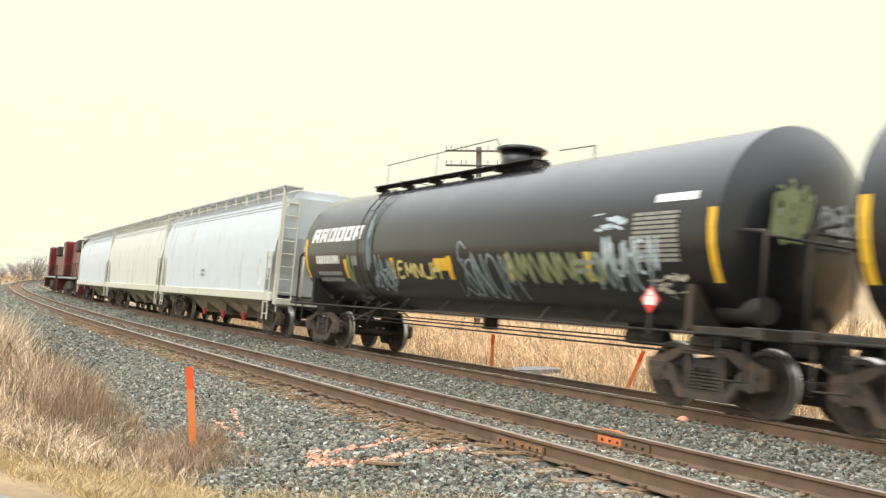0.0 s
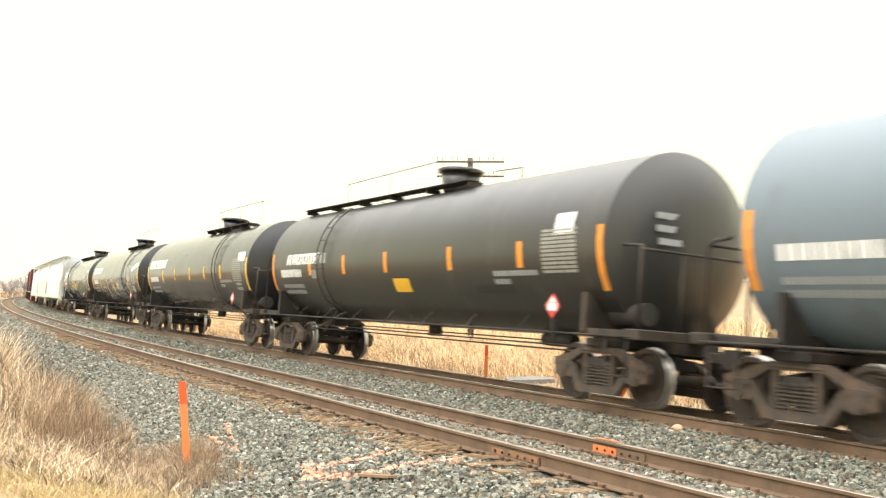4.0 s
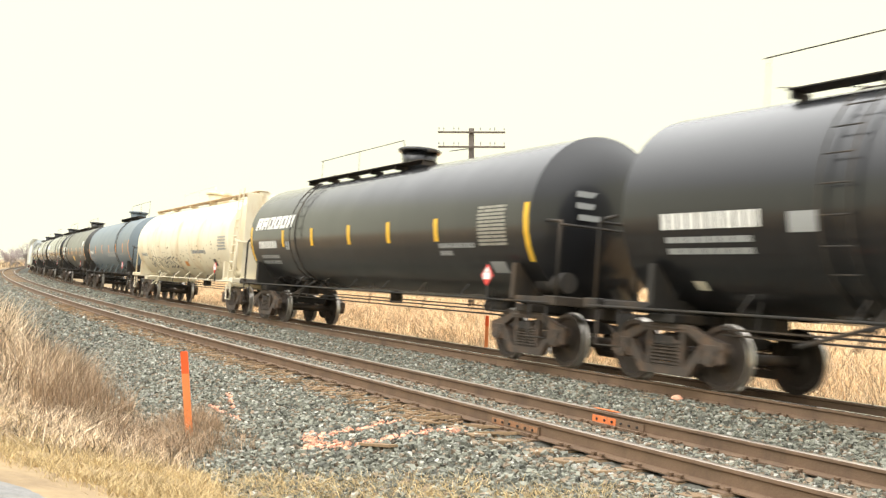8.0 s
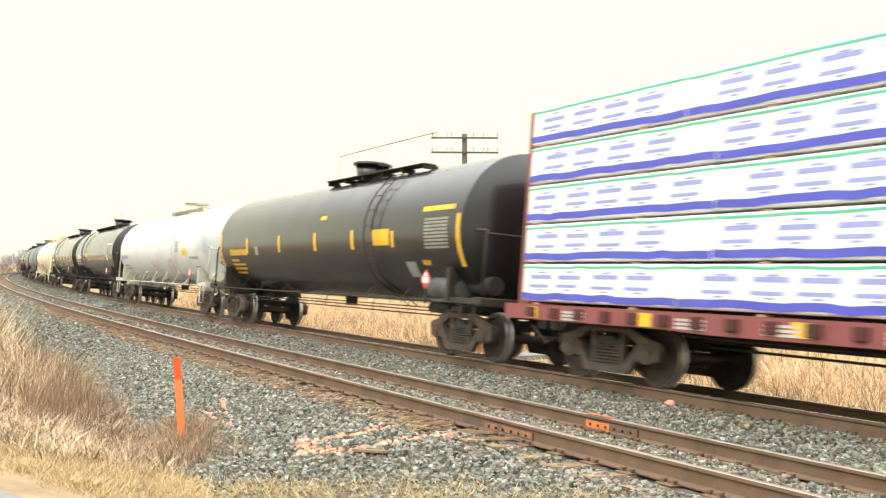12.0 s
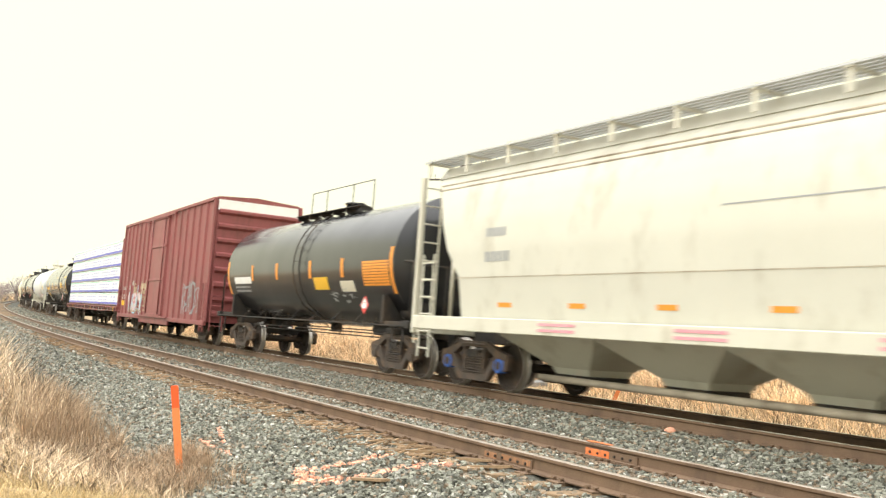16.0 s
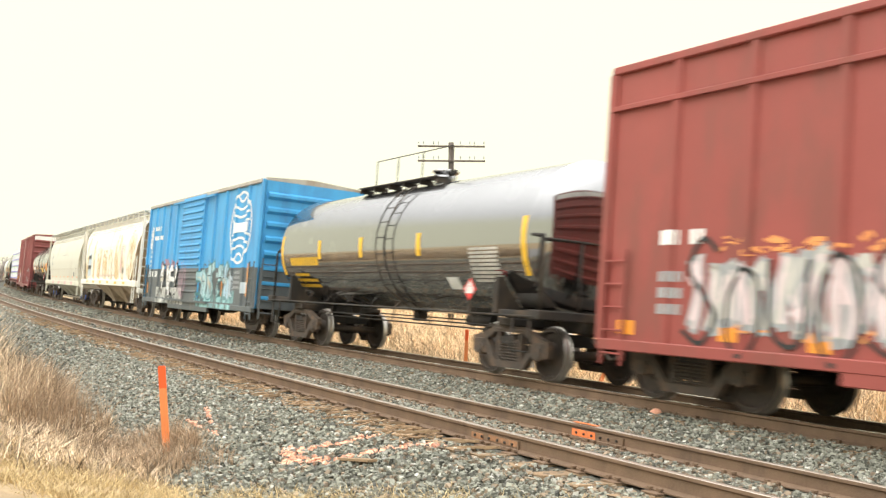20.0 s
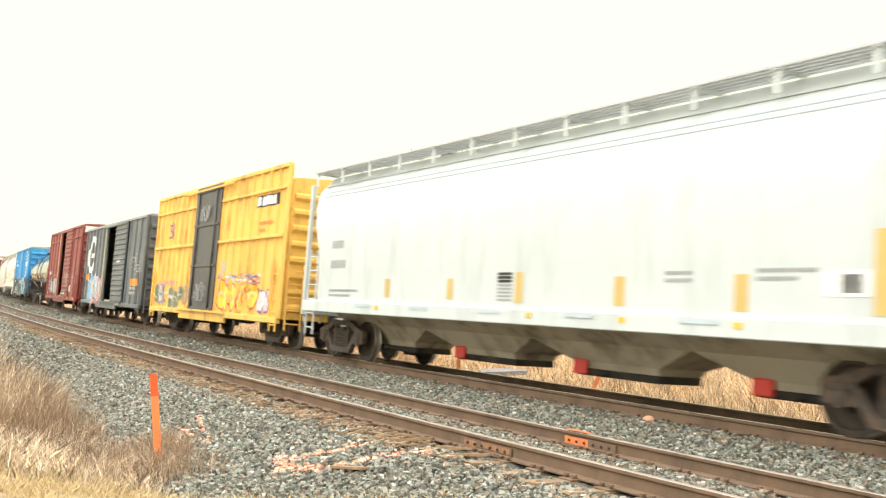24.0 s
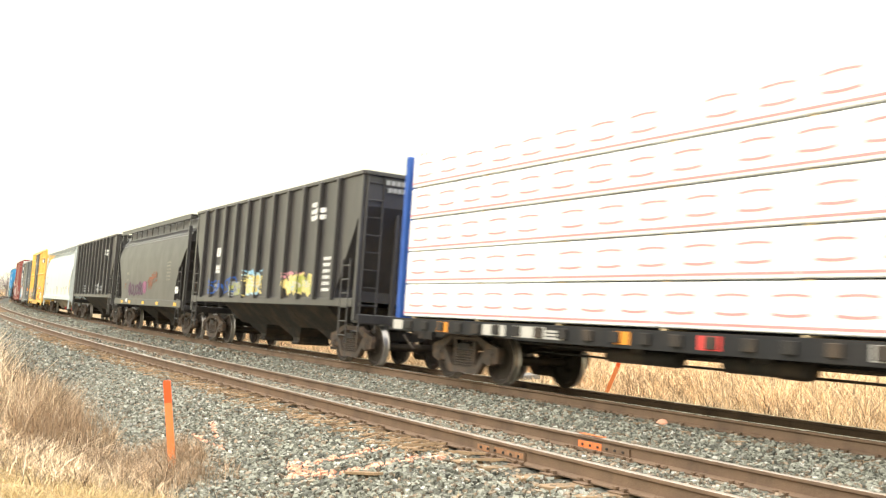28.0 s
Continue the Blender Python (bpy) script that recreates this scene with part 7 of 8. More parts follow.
# ---- locomotive ----
def locomotive(label, f, r):
    mid, half = mh(f, r)
    car = wagon("diesel_locomotive", label, None, (mid, half), "locomotive")
    hl = half + 3.2
    bm = bmesh.new()
    box(bm, (0, 0, 1.45), (2 * hl, 3.0, 0.24), 0.02)
    part("deck", bm, UNDER, car)
    bm = bmesh.new()
    box(bm, (-1.4, 0, 2.95), (2 * hl - 6.2, 1.9, 2.8), 0.12)
    part("long_hood", bm, LOCO_RED, car)
    bm = bmesh.new()
    box(bm, (-hl + 3.2, 0, 3.9), (2.6, 2.9, 0.9), 0.1)
    part("radiator", bm, UNDER, car)
    bm = bmesh.new()
    box(bm, (hl - 4.2, 0, 3.05), (2.4, 3.0, 3.0), 0.1)
    cab = part("cab", bm, LOCO_RED, car)
    for y in (1.51, -1.51):
        for x in (hl - 3.7, hl - 4.7):
            bm = bmesh.new()
            box(bm, (x, y, 3.75), (0.7, 0.03, 0.7), 0.01)
            part("cab_window", bm, GLASS, cab)
    bm = bmesh.new()
    box(bm, (hl - 2.0, 0, 2.3), (2.0, 1.7, 1.6), 0.15)
    part("short_hood", bm, LOCO_RED, car)
    bm = bmesh.new()
    box(bm, (0, 0, 0.85), (4.6, 2.6, 0.95), 0.2)
    part("fuel_tank", bm, UNDER, car)
    for i in range(4):
        bm = bmesh.new()
        tube(bm, (-3.6 + i * 1.5, 0, 4.35), (-3.6 + i * 1.5, 0, 4.62), 0.5, 16)
        part("roof_fan", bm, UNDER, car)
    for y in (1.42, -1.42):
        bm = bmesh.new()
        tube(bm, (-hl + 0.2, y, 2.55), (hl - 5.6, y, 2.55), 0.025, 6)
        for i in range(9):
            x = -hl + 0.3 + i * (2 * hl - 6.2) / 8
            tube(bm, (x, y, 1.55), (x, y, 2.55), 0.02, 6)
        part("handrail", bm, UNDER, car)
        bm = bmesh.new()
        box(bm, (0, math.copysign(1.505, y), 1.45), (2 * hl - 0.1, 0.012, 0.12))
        part("sill_stripe", bm, M_GREY, car)
    for s in (1, -1):
        bm = bmesh.new()
        prism(bm, [(-1.5, 1.35), (1.5, 1.35), (1.45, 0.35), (-1.45, 0.35)], s * hl, s * (hl + 0.1), axis="x")
        part("pilot", bm, LOCO_RED, car)
        bm = bmesh.new()
        box(bm, (s * (hl - 0.35), 0, 2.0), (0.06, 1.0, 1.0))
        part("end_panel", bm, M_GREY, car)
        ladder(car, (s * (hl - 0.5), 1.5, 0.45), (s * (hl - 0.5), 1.5, 1.4), 0.5 * -s, "x", UNDER, 4, "steps")
        truck(car, s * half, base=0.89)
        truck(car, s * (half - 2.05), base=0.89)
    couplers(car, hl + 0.1)
    return car


locomotive("dark red diesel freight locomotive with grey sill stripe", 302.5, 290.5)
locomotive("dark red diesel freight locomotive with grey sill stripe", 281.5, 269.5)
covered_hopper("pale grey covered hopper car with roof running boards", 263.4, 251.6, HOP_BLUE, 7.75, bay_mat=HOP_DUST, curved=True, sill_mat=HOP_CREAM, cut=[(0.03, 4.10), (0.06, 3.6), (0.12, 2.9), (0.35, 2.4), (0.75, 1.8), (0.9, 1.25)])
covered_hopper("off-white covered hopper car with roof running boards", 247.9, 236.0, HOP_OFF, 7.75, bay_mat=HOP_DUST, curved=True, sill_mat=HOP_CREAM, cut=[(0.03, 4.10), (0.06, 3.6), (0.12, 2.9), (0.35, 2.4), (0.75, 1.8), (0.9, 1.25)])
car, sf, half = covered_hopper("pale blue-grey covered hopper car with ladder ends", 232.4, 220.4, HOP_BLUE, 7.75, bay_mat=HOP_DUST, gate_mat=M_RED, curved=True, sill_mat=HOP_CREAM, cut=[(0.03, 4.10), (0.06, 3.6), (0.12, 2.9), (0.35, 2.4), (0.75, 1.8), (0.9, 1.25)])
lettering(car, sf, 1.0, 1.9, [0.6, 0.6], 0.1, 0.06, M_GREY, 3)
stripe(car, sf, -6.2, 1.5, 2.1, 0.25, M_WHITE, "data_panel")

car, sf, half = lettered_tank("black tank car with white word mark and scrawled graffiti", 216.0, 202.0, BLACK, stripe_x=(4.9, 2.3, -0.25, -2.4, -4.7), stripe_z=(1.75, 2.2))
swirl(car, sf, 3.55, 2.6, 0.22, 0.75, 5, G_FADE, 0.05, 3)
swirl(car, sf, 4.65, 1.95, 0.20, 0.40, 4, G_DULL, 0.06, 7)
swirl(car, sf, 2.85, 1.72, 0.62, 0.22, 7, G_FADE, 0.06, 4)
tag(car, sf, "NHM", 3.2, 2.2, 1.75, 2.2, G_FADE, 0.05, 2)
tag(car, sf, "EMNUH", 2.1, 0.1, 1.80, 2.12, S_YELLOW, 0.075, 9)
tag(car, sf, "SNOM", -0.7, -2.7, 1.5, 2.35, G_FADE, 0.055, 5, 0.15)
swirl(car, sf, -1.0, 1.75, 0.75, 0.38, 3, G_FADE, 0.045, 9)
tag(car, sf, "AMNNNNJ", -2.3, -5.2, 1.75, 2.2, G_DULL, 0.085, 12, 0.1, glow=None)
tag(car, sf, "MUHEN", -5.1, -6.4, 1.85, 2.35, M_PANEL, 0.055, 6)
tag(car, sf, "NHO", -4.9, -6.2, 1.65, 2.2, G_FADE, 0.06, 16, base=0.014)
smear(car, sf, -5.0, -5.8, 2.45, 2.75, M_PANEL, 5, 14, "pale blue sprayed patch")
smear(car, sf, -6.1, -6.9, 1.45, 1.85, M_CREAMY, 8, 16)
stripe(car, sf, 0.0, 1.92, 2.16, 0.72, M_YELLOW, "stencil_panel")
stripe(car, sf, -6.7, 2.88, 3.0, 0.85, M_WHITE, "white_panel")
head = lambda a, b, o=0.0: (-half - 0.982 - o, a, b)
for hx, hz, ha, hb, hm, hk in ((0.62, 2.75, 0.42, 0.42, G_DULL, 12), (-0.45, 2.72, 0.5, 0.26, M_GREY, 9)):
    swirl(car, head, hx, hz, ha, hb, hk, hm, 0.07, hk, "dull spray scribble on the tank head")

car, sf, half = lettered_tank("black tank car with large white spray-painted letters", 198.8, 184.6, BLACK, walkway=5, stripe_x=(4.4, 1.9, -0.15, -2.6, -4.55), stripe_z=(1.68, 2.14))
tag(car, sf, "PERIAS+", 3.6, -1.75, 1.5, 2.4, M_WORN, 0.085, 13, 0.25)
burst(car, sf, -2.5, 1.95, 0.95, [G_DIM, G_FADE], 14)
swirl(car, sf, -2.9, 1.85, 0.55, 0.25, 4, G_DIM, 0.06, 6)
swirl(car, sf, -4.9, 2.6, 0.65, 0.42, 11, M_WORN, 0.055, 15)
swirl(car, sf, 3.75, 1.8, 0.5, 0.16, 4, G_FADEPINK, 0.06, 16)
tag(car, sf, "NEHUSENHO", -4.9, -6.4, 1.72, 1.96, M_GREY, 0.05, 17)
swirl(car, sf, -6.1, 1.82, 0.3, 0.16, 5, M_CREAMY, 0.05, 18)
stripe(car, sf, -1.65, 1.8, 2.1, 0.75, M_YELLOW, "stencil_panel")
bm = bmesh.new()
ribbon(bm, sf, curve_pts([(-5.8, 2.72), (-6.3, 2.78), (-6.8, 2.88), (-7.4, 2.92)]), 0.22, 0.012)
part("white_panel", bm, M_WHITE, car, "white painted patch")

car, sf, half = lettered_tank("plain black tank car with yellow reflector stripes", 181.1, 167.3, BLACK, walkway=5, stripe_x=(4.45, 2.25, -0.15, -2.3, -4.4))
stripe(car, sf, -6.75, 2.65, 2.95, 0.75, M_WHITE, "white_panel")
lettering(car, sf, -6.1, 1.9, [0.6, 0.6], 0.09, 0.05, M_GREY, 9)
car, sf, half = lettered_tank("brownish black tank car with orange reflector stripes", 163.8, 149.9, BLACK_B, M_ORANGE, (6.3, 4.05, 2.42, 2.70), stripe_x=(4.6, 2.4, 0.1, -2.75, -5.2), walkway=7)
stripe(car, sf, -0.55, 1.72, 2.0, 0.75, M_YELLOW, "stencil_panel")
stripe(car, sf, -6.45, 2.65, 3.0, 0.5, M_WHITE, "white_panel")
stripe(car, sf, -4.2, 1.7, 1.85, 1.3, M_BLACK, "dark_patch")
stripe(car, sf, 3.7, 2.42, 2.68, 0.4, M_GREY, "data_panel")
car, sf, half = lettered_tank("blue-grey tank car with faded lettering", 146.1, 132.6, BLUEGREY, M_ORANGE, None, stripe_x=(4.4, 1.75, -0.87, -3.3, -5.5), walkway=5)
lettering(car, sf, -0.3, 1.92, [3.2], 0.28, 0.1, M_GREY, 12, width=(0.08, 0.14))
for k in range(6):
    bm = bmesh.new()
    x = 4.4 - 2.0 * k
    tube(bm, (x, 1.45, 1.06), (x - 0.45, 1.36, 1.5), 0.035, 6)
    part("shell_brace", bm, BLUEGREY, car)
car, sf, half = tank_car("cream tank car stained with rust and marked with black graffiti", 128.9, 114.7, CREAM, stripes=None, frame_mat=CREAM, walkway=3)
scrawl(car, sf, 5.6, 0.0, 1.40, 1.95, [M_BLACK], 23, 9, 0.05)
lettering(car, sf, 6.9, 1.95, [1.2], 0.12, 0.05, M_GREY, 4)
lettering(car, sf, -2.6, 2.0, [2.0], 0.12, 0.05, M_GREY, 5)
lettering(car, sf, -6.4, 2.5, [0.95] * 5, 0.06, 0.04, M_GREY, 6)
stripe(car, sf, -5.5, 1.58, 1.8, 0.35, M_BLACK, "data_panel")
stripe(car, sf, -1.2, 1.55, 1.72, 0.5, M_ORANGE, "stencil_panel")
ladder(car, (-half - 1.15, 1.46, 0.7), (-half - 1.15, 1.25, 4.12), 0.48, "x", CREAM, 12)
bm = bmesh.new()
box(bm, (-half - 1.15, 0.9, 2.55), (0.05, 0.5, 2.9), 0.01)
part("ladder_panel", bm, CREAM, car)
smear(car, sf, 6.5, -6.5, 1.3, 2.4, RUST_P, 24, 120, "thin orange rust stains")
car, sf, half = lettered_tank("clean black tank car with bold white word mark", 111.1, 97.1, BLACK)
stripe(car, sf, -6.3, 1.55, 1.75, 0.5, M_GREY, "data_panel")
car, sf, half = tank_car("black tank car with plain white reporting bars", 93.6, 79.9, BLACK, stripes=None)
lettering(car, sf, 6.6, 2.18, [1.75], 0.22, 0.1, M_WHITE, 3)
lettering(car, sf, 6.55, 2.0, [1.55, 1.55], 0.08, 0.07, M_GREY, 4, width=(0.25, 0.4))
stripe(car, sf, 4.2, 2.1, 2.35, 0.42, M_GREY, "data_panel")
stripe(car, sf, 2.45, 2.25, 2.55, 0.7, M_YELLOW, "stencil_panel")
stripe(car, sf, 6.2, 1.38, 1.5, 0.22, M_CREAMY, "data_panel")
lettering(car, sf, -5.4, 2.85, [1.4], 0.07, 0.04, M_WHITE, 5)
lettering(car, sf, -5.6, 2.72, [0.95] * 9, 0.045, 0.025, M_DATA, 5, width=(0.5, 1.4), space=0.04)
stripe(car, sf, -5.6, 2.05, 2.35, 0.3, M_WHITE, "data_panel")
car, sf, half = tank_car("white tank car with pale red scribbles and white frame", 76.2, 61.8, WHITE, stripes=None, walkway=6, frame_mat=HOP_CREAM)
lettering(car, sf, 7.6, 2.08, [1.7], 0.16, 0.05, WRAP_L, 6)
lettering(car, sf, 7.2, 1.75, [1.3, 1.3], 0.07, 0.07, M_GREY, 7)
scrawl(car, sf, 1.0, -0.3, 1.45, 2.1, [G_PINK], 33, 2, 0.05)
scrawl(car, sf, -2.2, -3.4, 1.55, 2.1, [G_PINK], 34, 3, 0.05)
stripe(car, sf, -5.2, 2.10, 2.40, 0.75, G_LEMON, "stencil_panel")
lettering(car, sf, -4.92, 2.27, [0.55, 0.5], 0.035, 0.05, M_BLACK, 37, width=(0.04, 0.07))
lettering(car, sf, -5.9, 2.0, [1.3], 0.09, 0.05, M_GREY, 8)
lettering(car, sf, -3.8, 2.6, [0.5] * 4, 0.07, 0.04, M_GREY, 9)
head = lambda a, b, o=0.0: (-half - 0.975 - o, a, b)
smear(car, head, 0.55, 0.85, 1.5, 2.6, RUST_DARK, 36, 60, "dark rust run on the tank head")
bm = bmesh.new()
pipe(bm, [(-half - 1.2, 1.38, 1.15), (-half - 1.2, 0.3, 2.3)], 0.028, 8)
part("end_brace", bm, HOP_CREAM, car)
stripe(car, sf, -6.75, 1.5, 1.75, 0.5, M_BLACK, "data_panel")
lettering(car, sf, -7.2, 2.75, [0.95] * 8, 0.04, 0.03, M_PANEL, 35, width=(0.5, 1.4))
for k in range(7):
    bm = bmesh.new()
    x = 6.2 - 2.0 * k
    tube(bm, (x, 1.45, 1.06), (x - 0.45, 1.36, 1.5), 0.035, 6)
    part("shell_brace", bm, HOP_CREAM, car)
car, sf, half = tank_car("black tank car with yellow lettering and reflector stripes", 58.3, 43.8, BLACK, walkway=5, stripe_x=(5.0, 2.18, -0.48, -2.8))
lettering(car, sf, 6.75, 2.08, [1.7], 0.18, 0.05, M_YELLOW, 9)
lettering(car, sf, 6.7, 1.90, [0.7, 1.2, 1.2, 1.0], 0.06, 0.06, M_YELLOW, 10)
stripe(car, sf, 4.15, 2.08, 2.32, 0.28, M_GREY, "data_panel")
stripe(car, sf, -4.3, 2.2, 2.55, 0.9, M_YELLOW, "stencil_panel")
stripe(car, sf, -0.9, 2.9, 3.0, 0.35, M_YELLOW, "data_panel")
stripe(car, sf, -4.9, 2.15, 2.5, 0.14)
lettering(car, sf, -6.2, 2.85, [1.3], 0.10, 0.05, M_YELLOW, 12, width=(0.3, 0.6))
lettering(car, sf, -6.35, 2.66, [0.95] * 9, 0.045, 0.025, M_DATA, 11, width=(0.5, 1.4), space=0.04)
stripe(car, sf, -5.55, 1.55, 1.85, 0.42, M_GREY, "data_panel")
lettering(car, sf, -6.1, 1.78, [0.35], 0.10, 0.05, M_YELLOW, 13)
bm = bmesh.new()
tube(bm, (-6.30, 1.08, 1.32), (-7.2, 1.08, 1.32), 0.24, 18)
tube(bm, (-7.2, 1.08, 1.32), (-7.32, 1.08, 1.32), 0.24, 18, r2=0.17)
box(bm, (-6.8, 1.08, 1.08), (0.7, 0.4, 0.06), 0.01)
part("brake_cylinder", bm, GREASE, car, "dull grey brake cylinder")
lumber_flat("oxide-red centre-beam flatcar stacked with blue-striped white lumber wraps", 39.4, 23.5, RED_K, 10.2, "blue")
car, sf, half = boxcar("tall oxide-red boxcar with pastel graffiti", 17.9, 6.0, RED_K, 7.95, 5.02, door=(1.6, -1.4), corrugated_door=False, ribs=7, end_top=M_WHITE)
gf = sf
smear(car, gf, 5.7, 2.1, 0.80, 1.1, M_TAN, 40, 70, "tan sprayed base")
piece(car, gf, 5.75, 2.75, 0.85, 1.85, [G_PALEPINK, G_ROSE, G_PALEPINK, G_PALE], M_TAN, M_CREAMY, 41, 5)
tag(car, gf, "SAUHJ", 5.7, 2.8, 0.95, 1.75, G_PALE, 0.06, 46, base=0.02, label="pale blue sprayed strokes")
smear(car, gf, 2.75, 1.9, 0.85, 1.8, M_TAN, 47, 50, "tan sprayed strokes")
for x, z in ((4.45, 1.95), (3.0, 2.0), (2.3, 2.05)):
    burst(car, gf, x, z, 0.34, [M_TAN], int(x * 10), "tan sprayed flare")
swirl(car, gf, 3.7, 1.95, 0.28, 0.18, 5, G_PALE, 0.06, 48)
scrawl(car, gf, -4.5, -7.0, 1.0, 2.2, [M_GREY], 42, 5, 0.12)
for x, z, n, hgt in ((6.45, 2.34, 1, 0.22), (7.1, 1.9, 1, 0.2), (6.5, 1.9, 1, 0.2), (7.1, 1.62, 2, 0.09), (6.5, 1.62, 2, 0.09), (5.8, 1.92, 1, 0.22), (5.15, 2.12, 1, 0.24)):
    lettering(car, gf, x, z, [0.34] * n, hgt * 0.85, 0.05, M_WORN, int(x * 10), width=(0.06, 0.09))
stripe(car, gf, 6.95, 1.2, 1.42, 0.4, M_YELLOW)
car, sf, half = tank_car("short black tank car with orange-yellow stripes", 1.45, -9.3, BLACK, rad=1.50, zc=2.5, stripe_x=(3.45, 1.35, -1.15, -3.2), walkway=2, stripes=M_ORANGE)
stripe(car, sf, 4.4, 2.05, 2.25, 1.6, M_WHITE, "number_panel")
lettering(car, sf, 5.2, 1.92, [1.4, 1.4], 0.06, 0.05, M_GREY, 5)
stripe(car, sf, -1.8, 1.85, 2.15, 0.9, M_YELLOW, "stencil_panel")
lettering(car, sf, -4.35, 2.42, [1.35] * 9, 0.05, 0.012, M_ORANGE, 6, width=(0.5, 1.5), space=0.02)
smear(car, sf, -2.3, -3.6, 1.5, 1.85, M_GREY, 45, 16, "scuffed grey patch")
stripe(car, sf, -3.4, 1.8, 2.05, 0.8, M_CREAMY, "stencil_panel")
car, sf, half = covered_hopper("stone-coloured round-sided covered hopper car", -12.6, -26.5, HOP_GREY, 8.6, curved=True, sill_mat=HOP_CREAM, bay_mat=HOP_GREY, blue=True, bay_x=(-3.4, -0.7, 2.0, 4.7), foot=0.45, crease=0.05, knee=1.02, bead_mat=HOP_DUST, cut=[(0.22, 4.10), (0.47, 3.94), (0.64, 3.70), (0.80, 3.45), (0.97, 3.11), (1.09, 2.89), (1.25, 2.58), (1.69, 2.04), (1.75, 1.25)])
lettering(car, sf, 6.0, 2.75, [0.6], 0.16, 0.1, M_GREY, 3)
lettering(car, sf, 6.0, 2.3, [0.8], 0.18, 0.1, M_GREY, 4)
for k in range(7):
    stripe(car, sf, 5.4 - 2.0 * k, 1.5, 1.58, 0.4, M_ORANGE)
stripe(car, sf, -5.25, 1.58, 1.82, 0.35, M_BLACK, "data_panel")
for x in (4.2, 1.1, -2.0, -5.0):
    lettering(car, flat_surf(1.603), x, 1.2, [0.95, 0.95], 0.045, 0.05, G_PINK, 8, width=(0.9, 1.0))
bm = bmesh.new()
tube(bm, (-5.2, 0.62, 0.33), (5.4, 0.62, 0.33), 0.06, 8)
part("unloading_pipe", bm, HOP_DUST, car, "long grey unloading pipe")
stripe(car, sf, -0.9, 2.88, 2.9, 2.6, M_GREY, "seam_line")
stripe(car, sf, 0.0, 2.02, 2.035, 14.0, HOP_DUST, "seam_line")
car, sf, half = covered_hopper("white covered hopper car streaked with orange rust", -30.2, -42.2, HOP_RUST, 7.5, curved=True, bays=3, bay_mat=RUST_BAY, low=1.40, end_mat=HOP_END, knee=1.16, bead_mat=RUST_P)
for x, wd, z1 in ((5.9, 0.8, 3.6), (3.8, 0.7, 3.4), (2.25, 1.3, 3.0), (0.65, 1.3, 2.65), (-0.9, 1.3, 2.85), (-2.5, 1.4, 3.5), (-3.9, 0.7, 3.0), (-5.6, 1.5, 3.6)):
    bm = bmesh.new()
    ribbon(bm, sf, curve_pts([(x + 0.05, 1.5), (x - 0.03, 1.9), (x + 0.04, 2.3), (x, (2.4 + z1) / 2), (x + 0.02, z1 - 0.15)], 5), wd, 0.004)
    ribbon(bm, sf, [(x + 0.02, z1 - 0.16), (x, z1 + 0.05)], wd * 0.7, 0.004)
    ribbon(bm, sf, curve_pts([(x + 0.1, 1.5), (x + 0.05, 2.0), (x + 0.06, z1 - 0.5)], 5), wd * 0.5, 0.007)
    tagged(part("rust_stain", bm, RUST_P, car, "broad blotchy orange rust stain"), kind="stuff")
stripe(car, sf, 5.1, 1.6, 2.85, 1.0, M_PANEL, "number_panel")
lettering(car, flat_surf(1.558), 5.5, 2.5, [0.75], 0.2, 0.1, M_BLACK, 3)
lettering(car, flat_surf(1.558), 5.5, 1.98, [0.8], 0.2, 0.1, M_BLACK, 4)
for k in range(6):
    stripe(car, flat_surf(1.605), 5.2 - 2.0 * k, 1.28, 1.38, 0.55, M_YELLOW)
lettering(car, sf, -3.3, 2.95, [0.5] * 12, 0.05, 0.055, G_ROSE, 5)
lettering(car, sf, 2.6, 1.62, [4.6], 0.05, 0.06, G_FADEWHITE, 6, width=(0.06, 0.4), space=0.08)
stripe(car, sf, -4.1, 1.75, 2.0, 0.3, M_BLACK, "data_panel")
car, sf, half = boxcar("bright blue boxcar with grey lower band, white globe emblem and graffiti", -46.52, -57.22, BLUE, 6.78, 4.44, lower=(1.93, GREY), door=(1.45, -1.2), ribs=5, roof_mat=ROOF_GREY)
gf = sf
for x0, x1, m in ((4.6, 0.5, SPRAY_W), (-1.1, -4.9, SPRAY_A)):
    bm = bmesh.new()
    rect(bm, gf, x1, x0, 0.86, 1.25, off=0.005)
    tagged(part("overspray", settle(bm, gf), m, car, "pale overspray under the graffiti"), kind="stuff")
    bm = bmesh.new()
    rect(bm, flat_surf(1.601), x1, x0, 0.665, 0.81)
    tagged(part("overspray", bm, m, car, "pale overspray along the sill"), kind="stuff")
piece(car, gf, 4.35, 1.35, 0.80, 2.2, [M_WHITE, M_CREAMY, M_WHITE], M_BLACK, M_WHITE, 51, 4)
tag(car, gf, "FANUH", 4.3, 1.4, 0.9, 2.0, M_BLACK, 0.04, 56, 0.1, base=0.02, label="black sprayed outline")
for x, zt in ((4.2, 2.4), (3.35, 2.6), (2.55, 2.55), (1.95, 2.35)):
    burst(car, gf, x, 2.1, 0.3 * (zt - 1.6), [G_FADEPINK], int(x * 10), "faded pink sprayed flare")
swirl(car, gf, 0.6, 1.5, 0.5, 0.6, 8, G_FADEPINK, 0.05, 54)
piece(car, gf, -1.4, -4.25, 0.85, 2.15, [G_MIST, G_PALE, G_MIST], G_AQUADARK, M_CREAMY, 52, 4)
tag(car, gf, "EHNHM", -1.4, -4.2, 1.0, 2.0, GREY, 0.045, 59, base=0.02, label="grey sprayed outline")
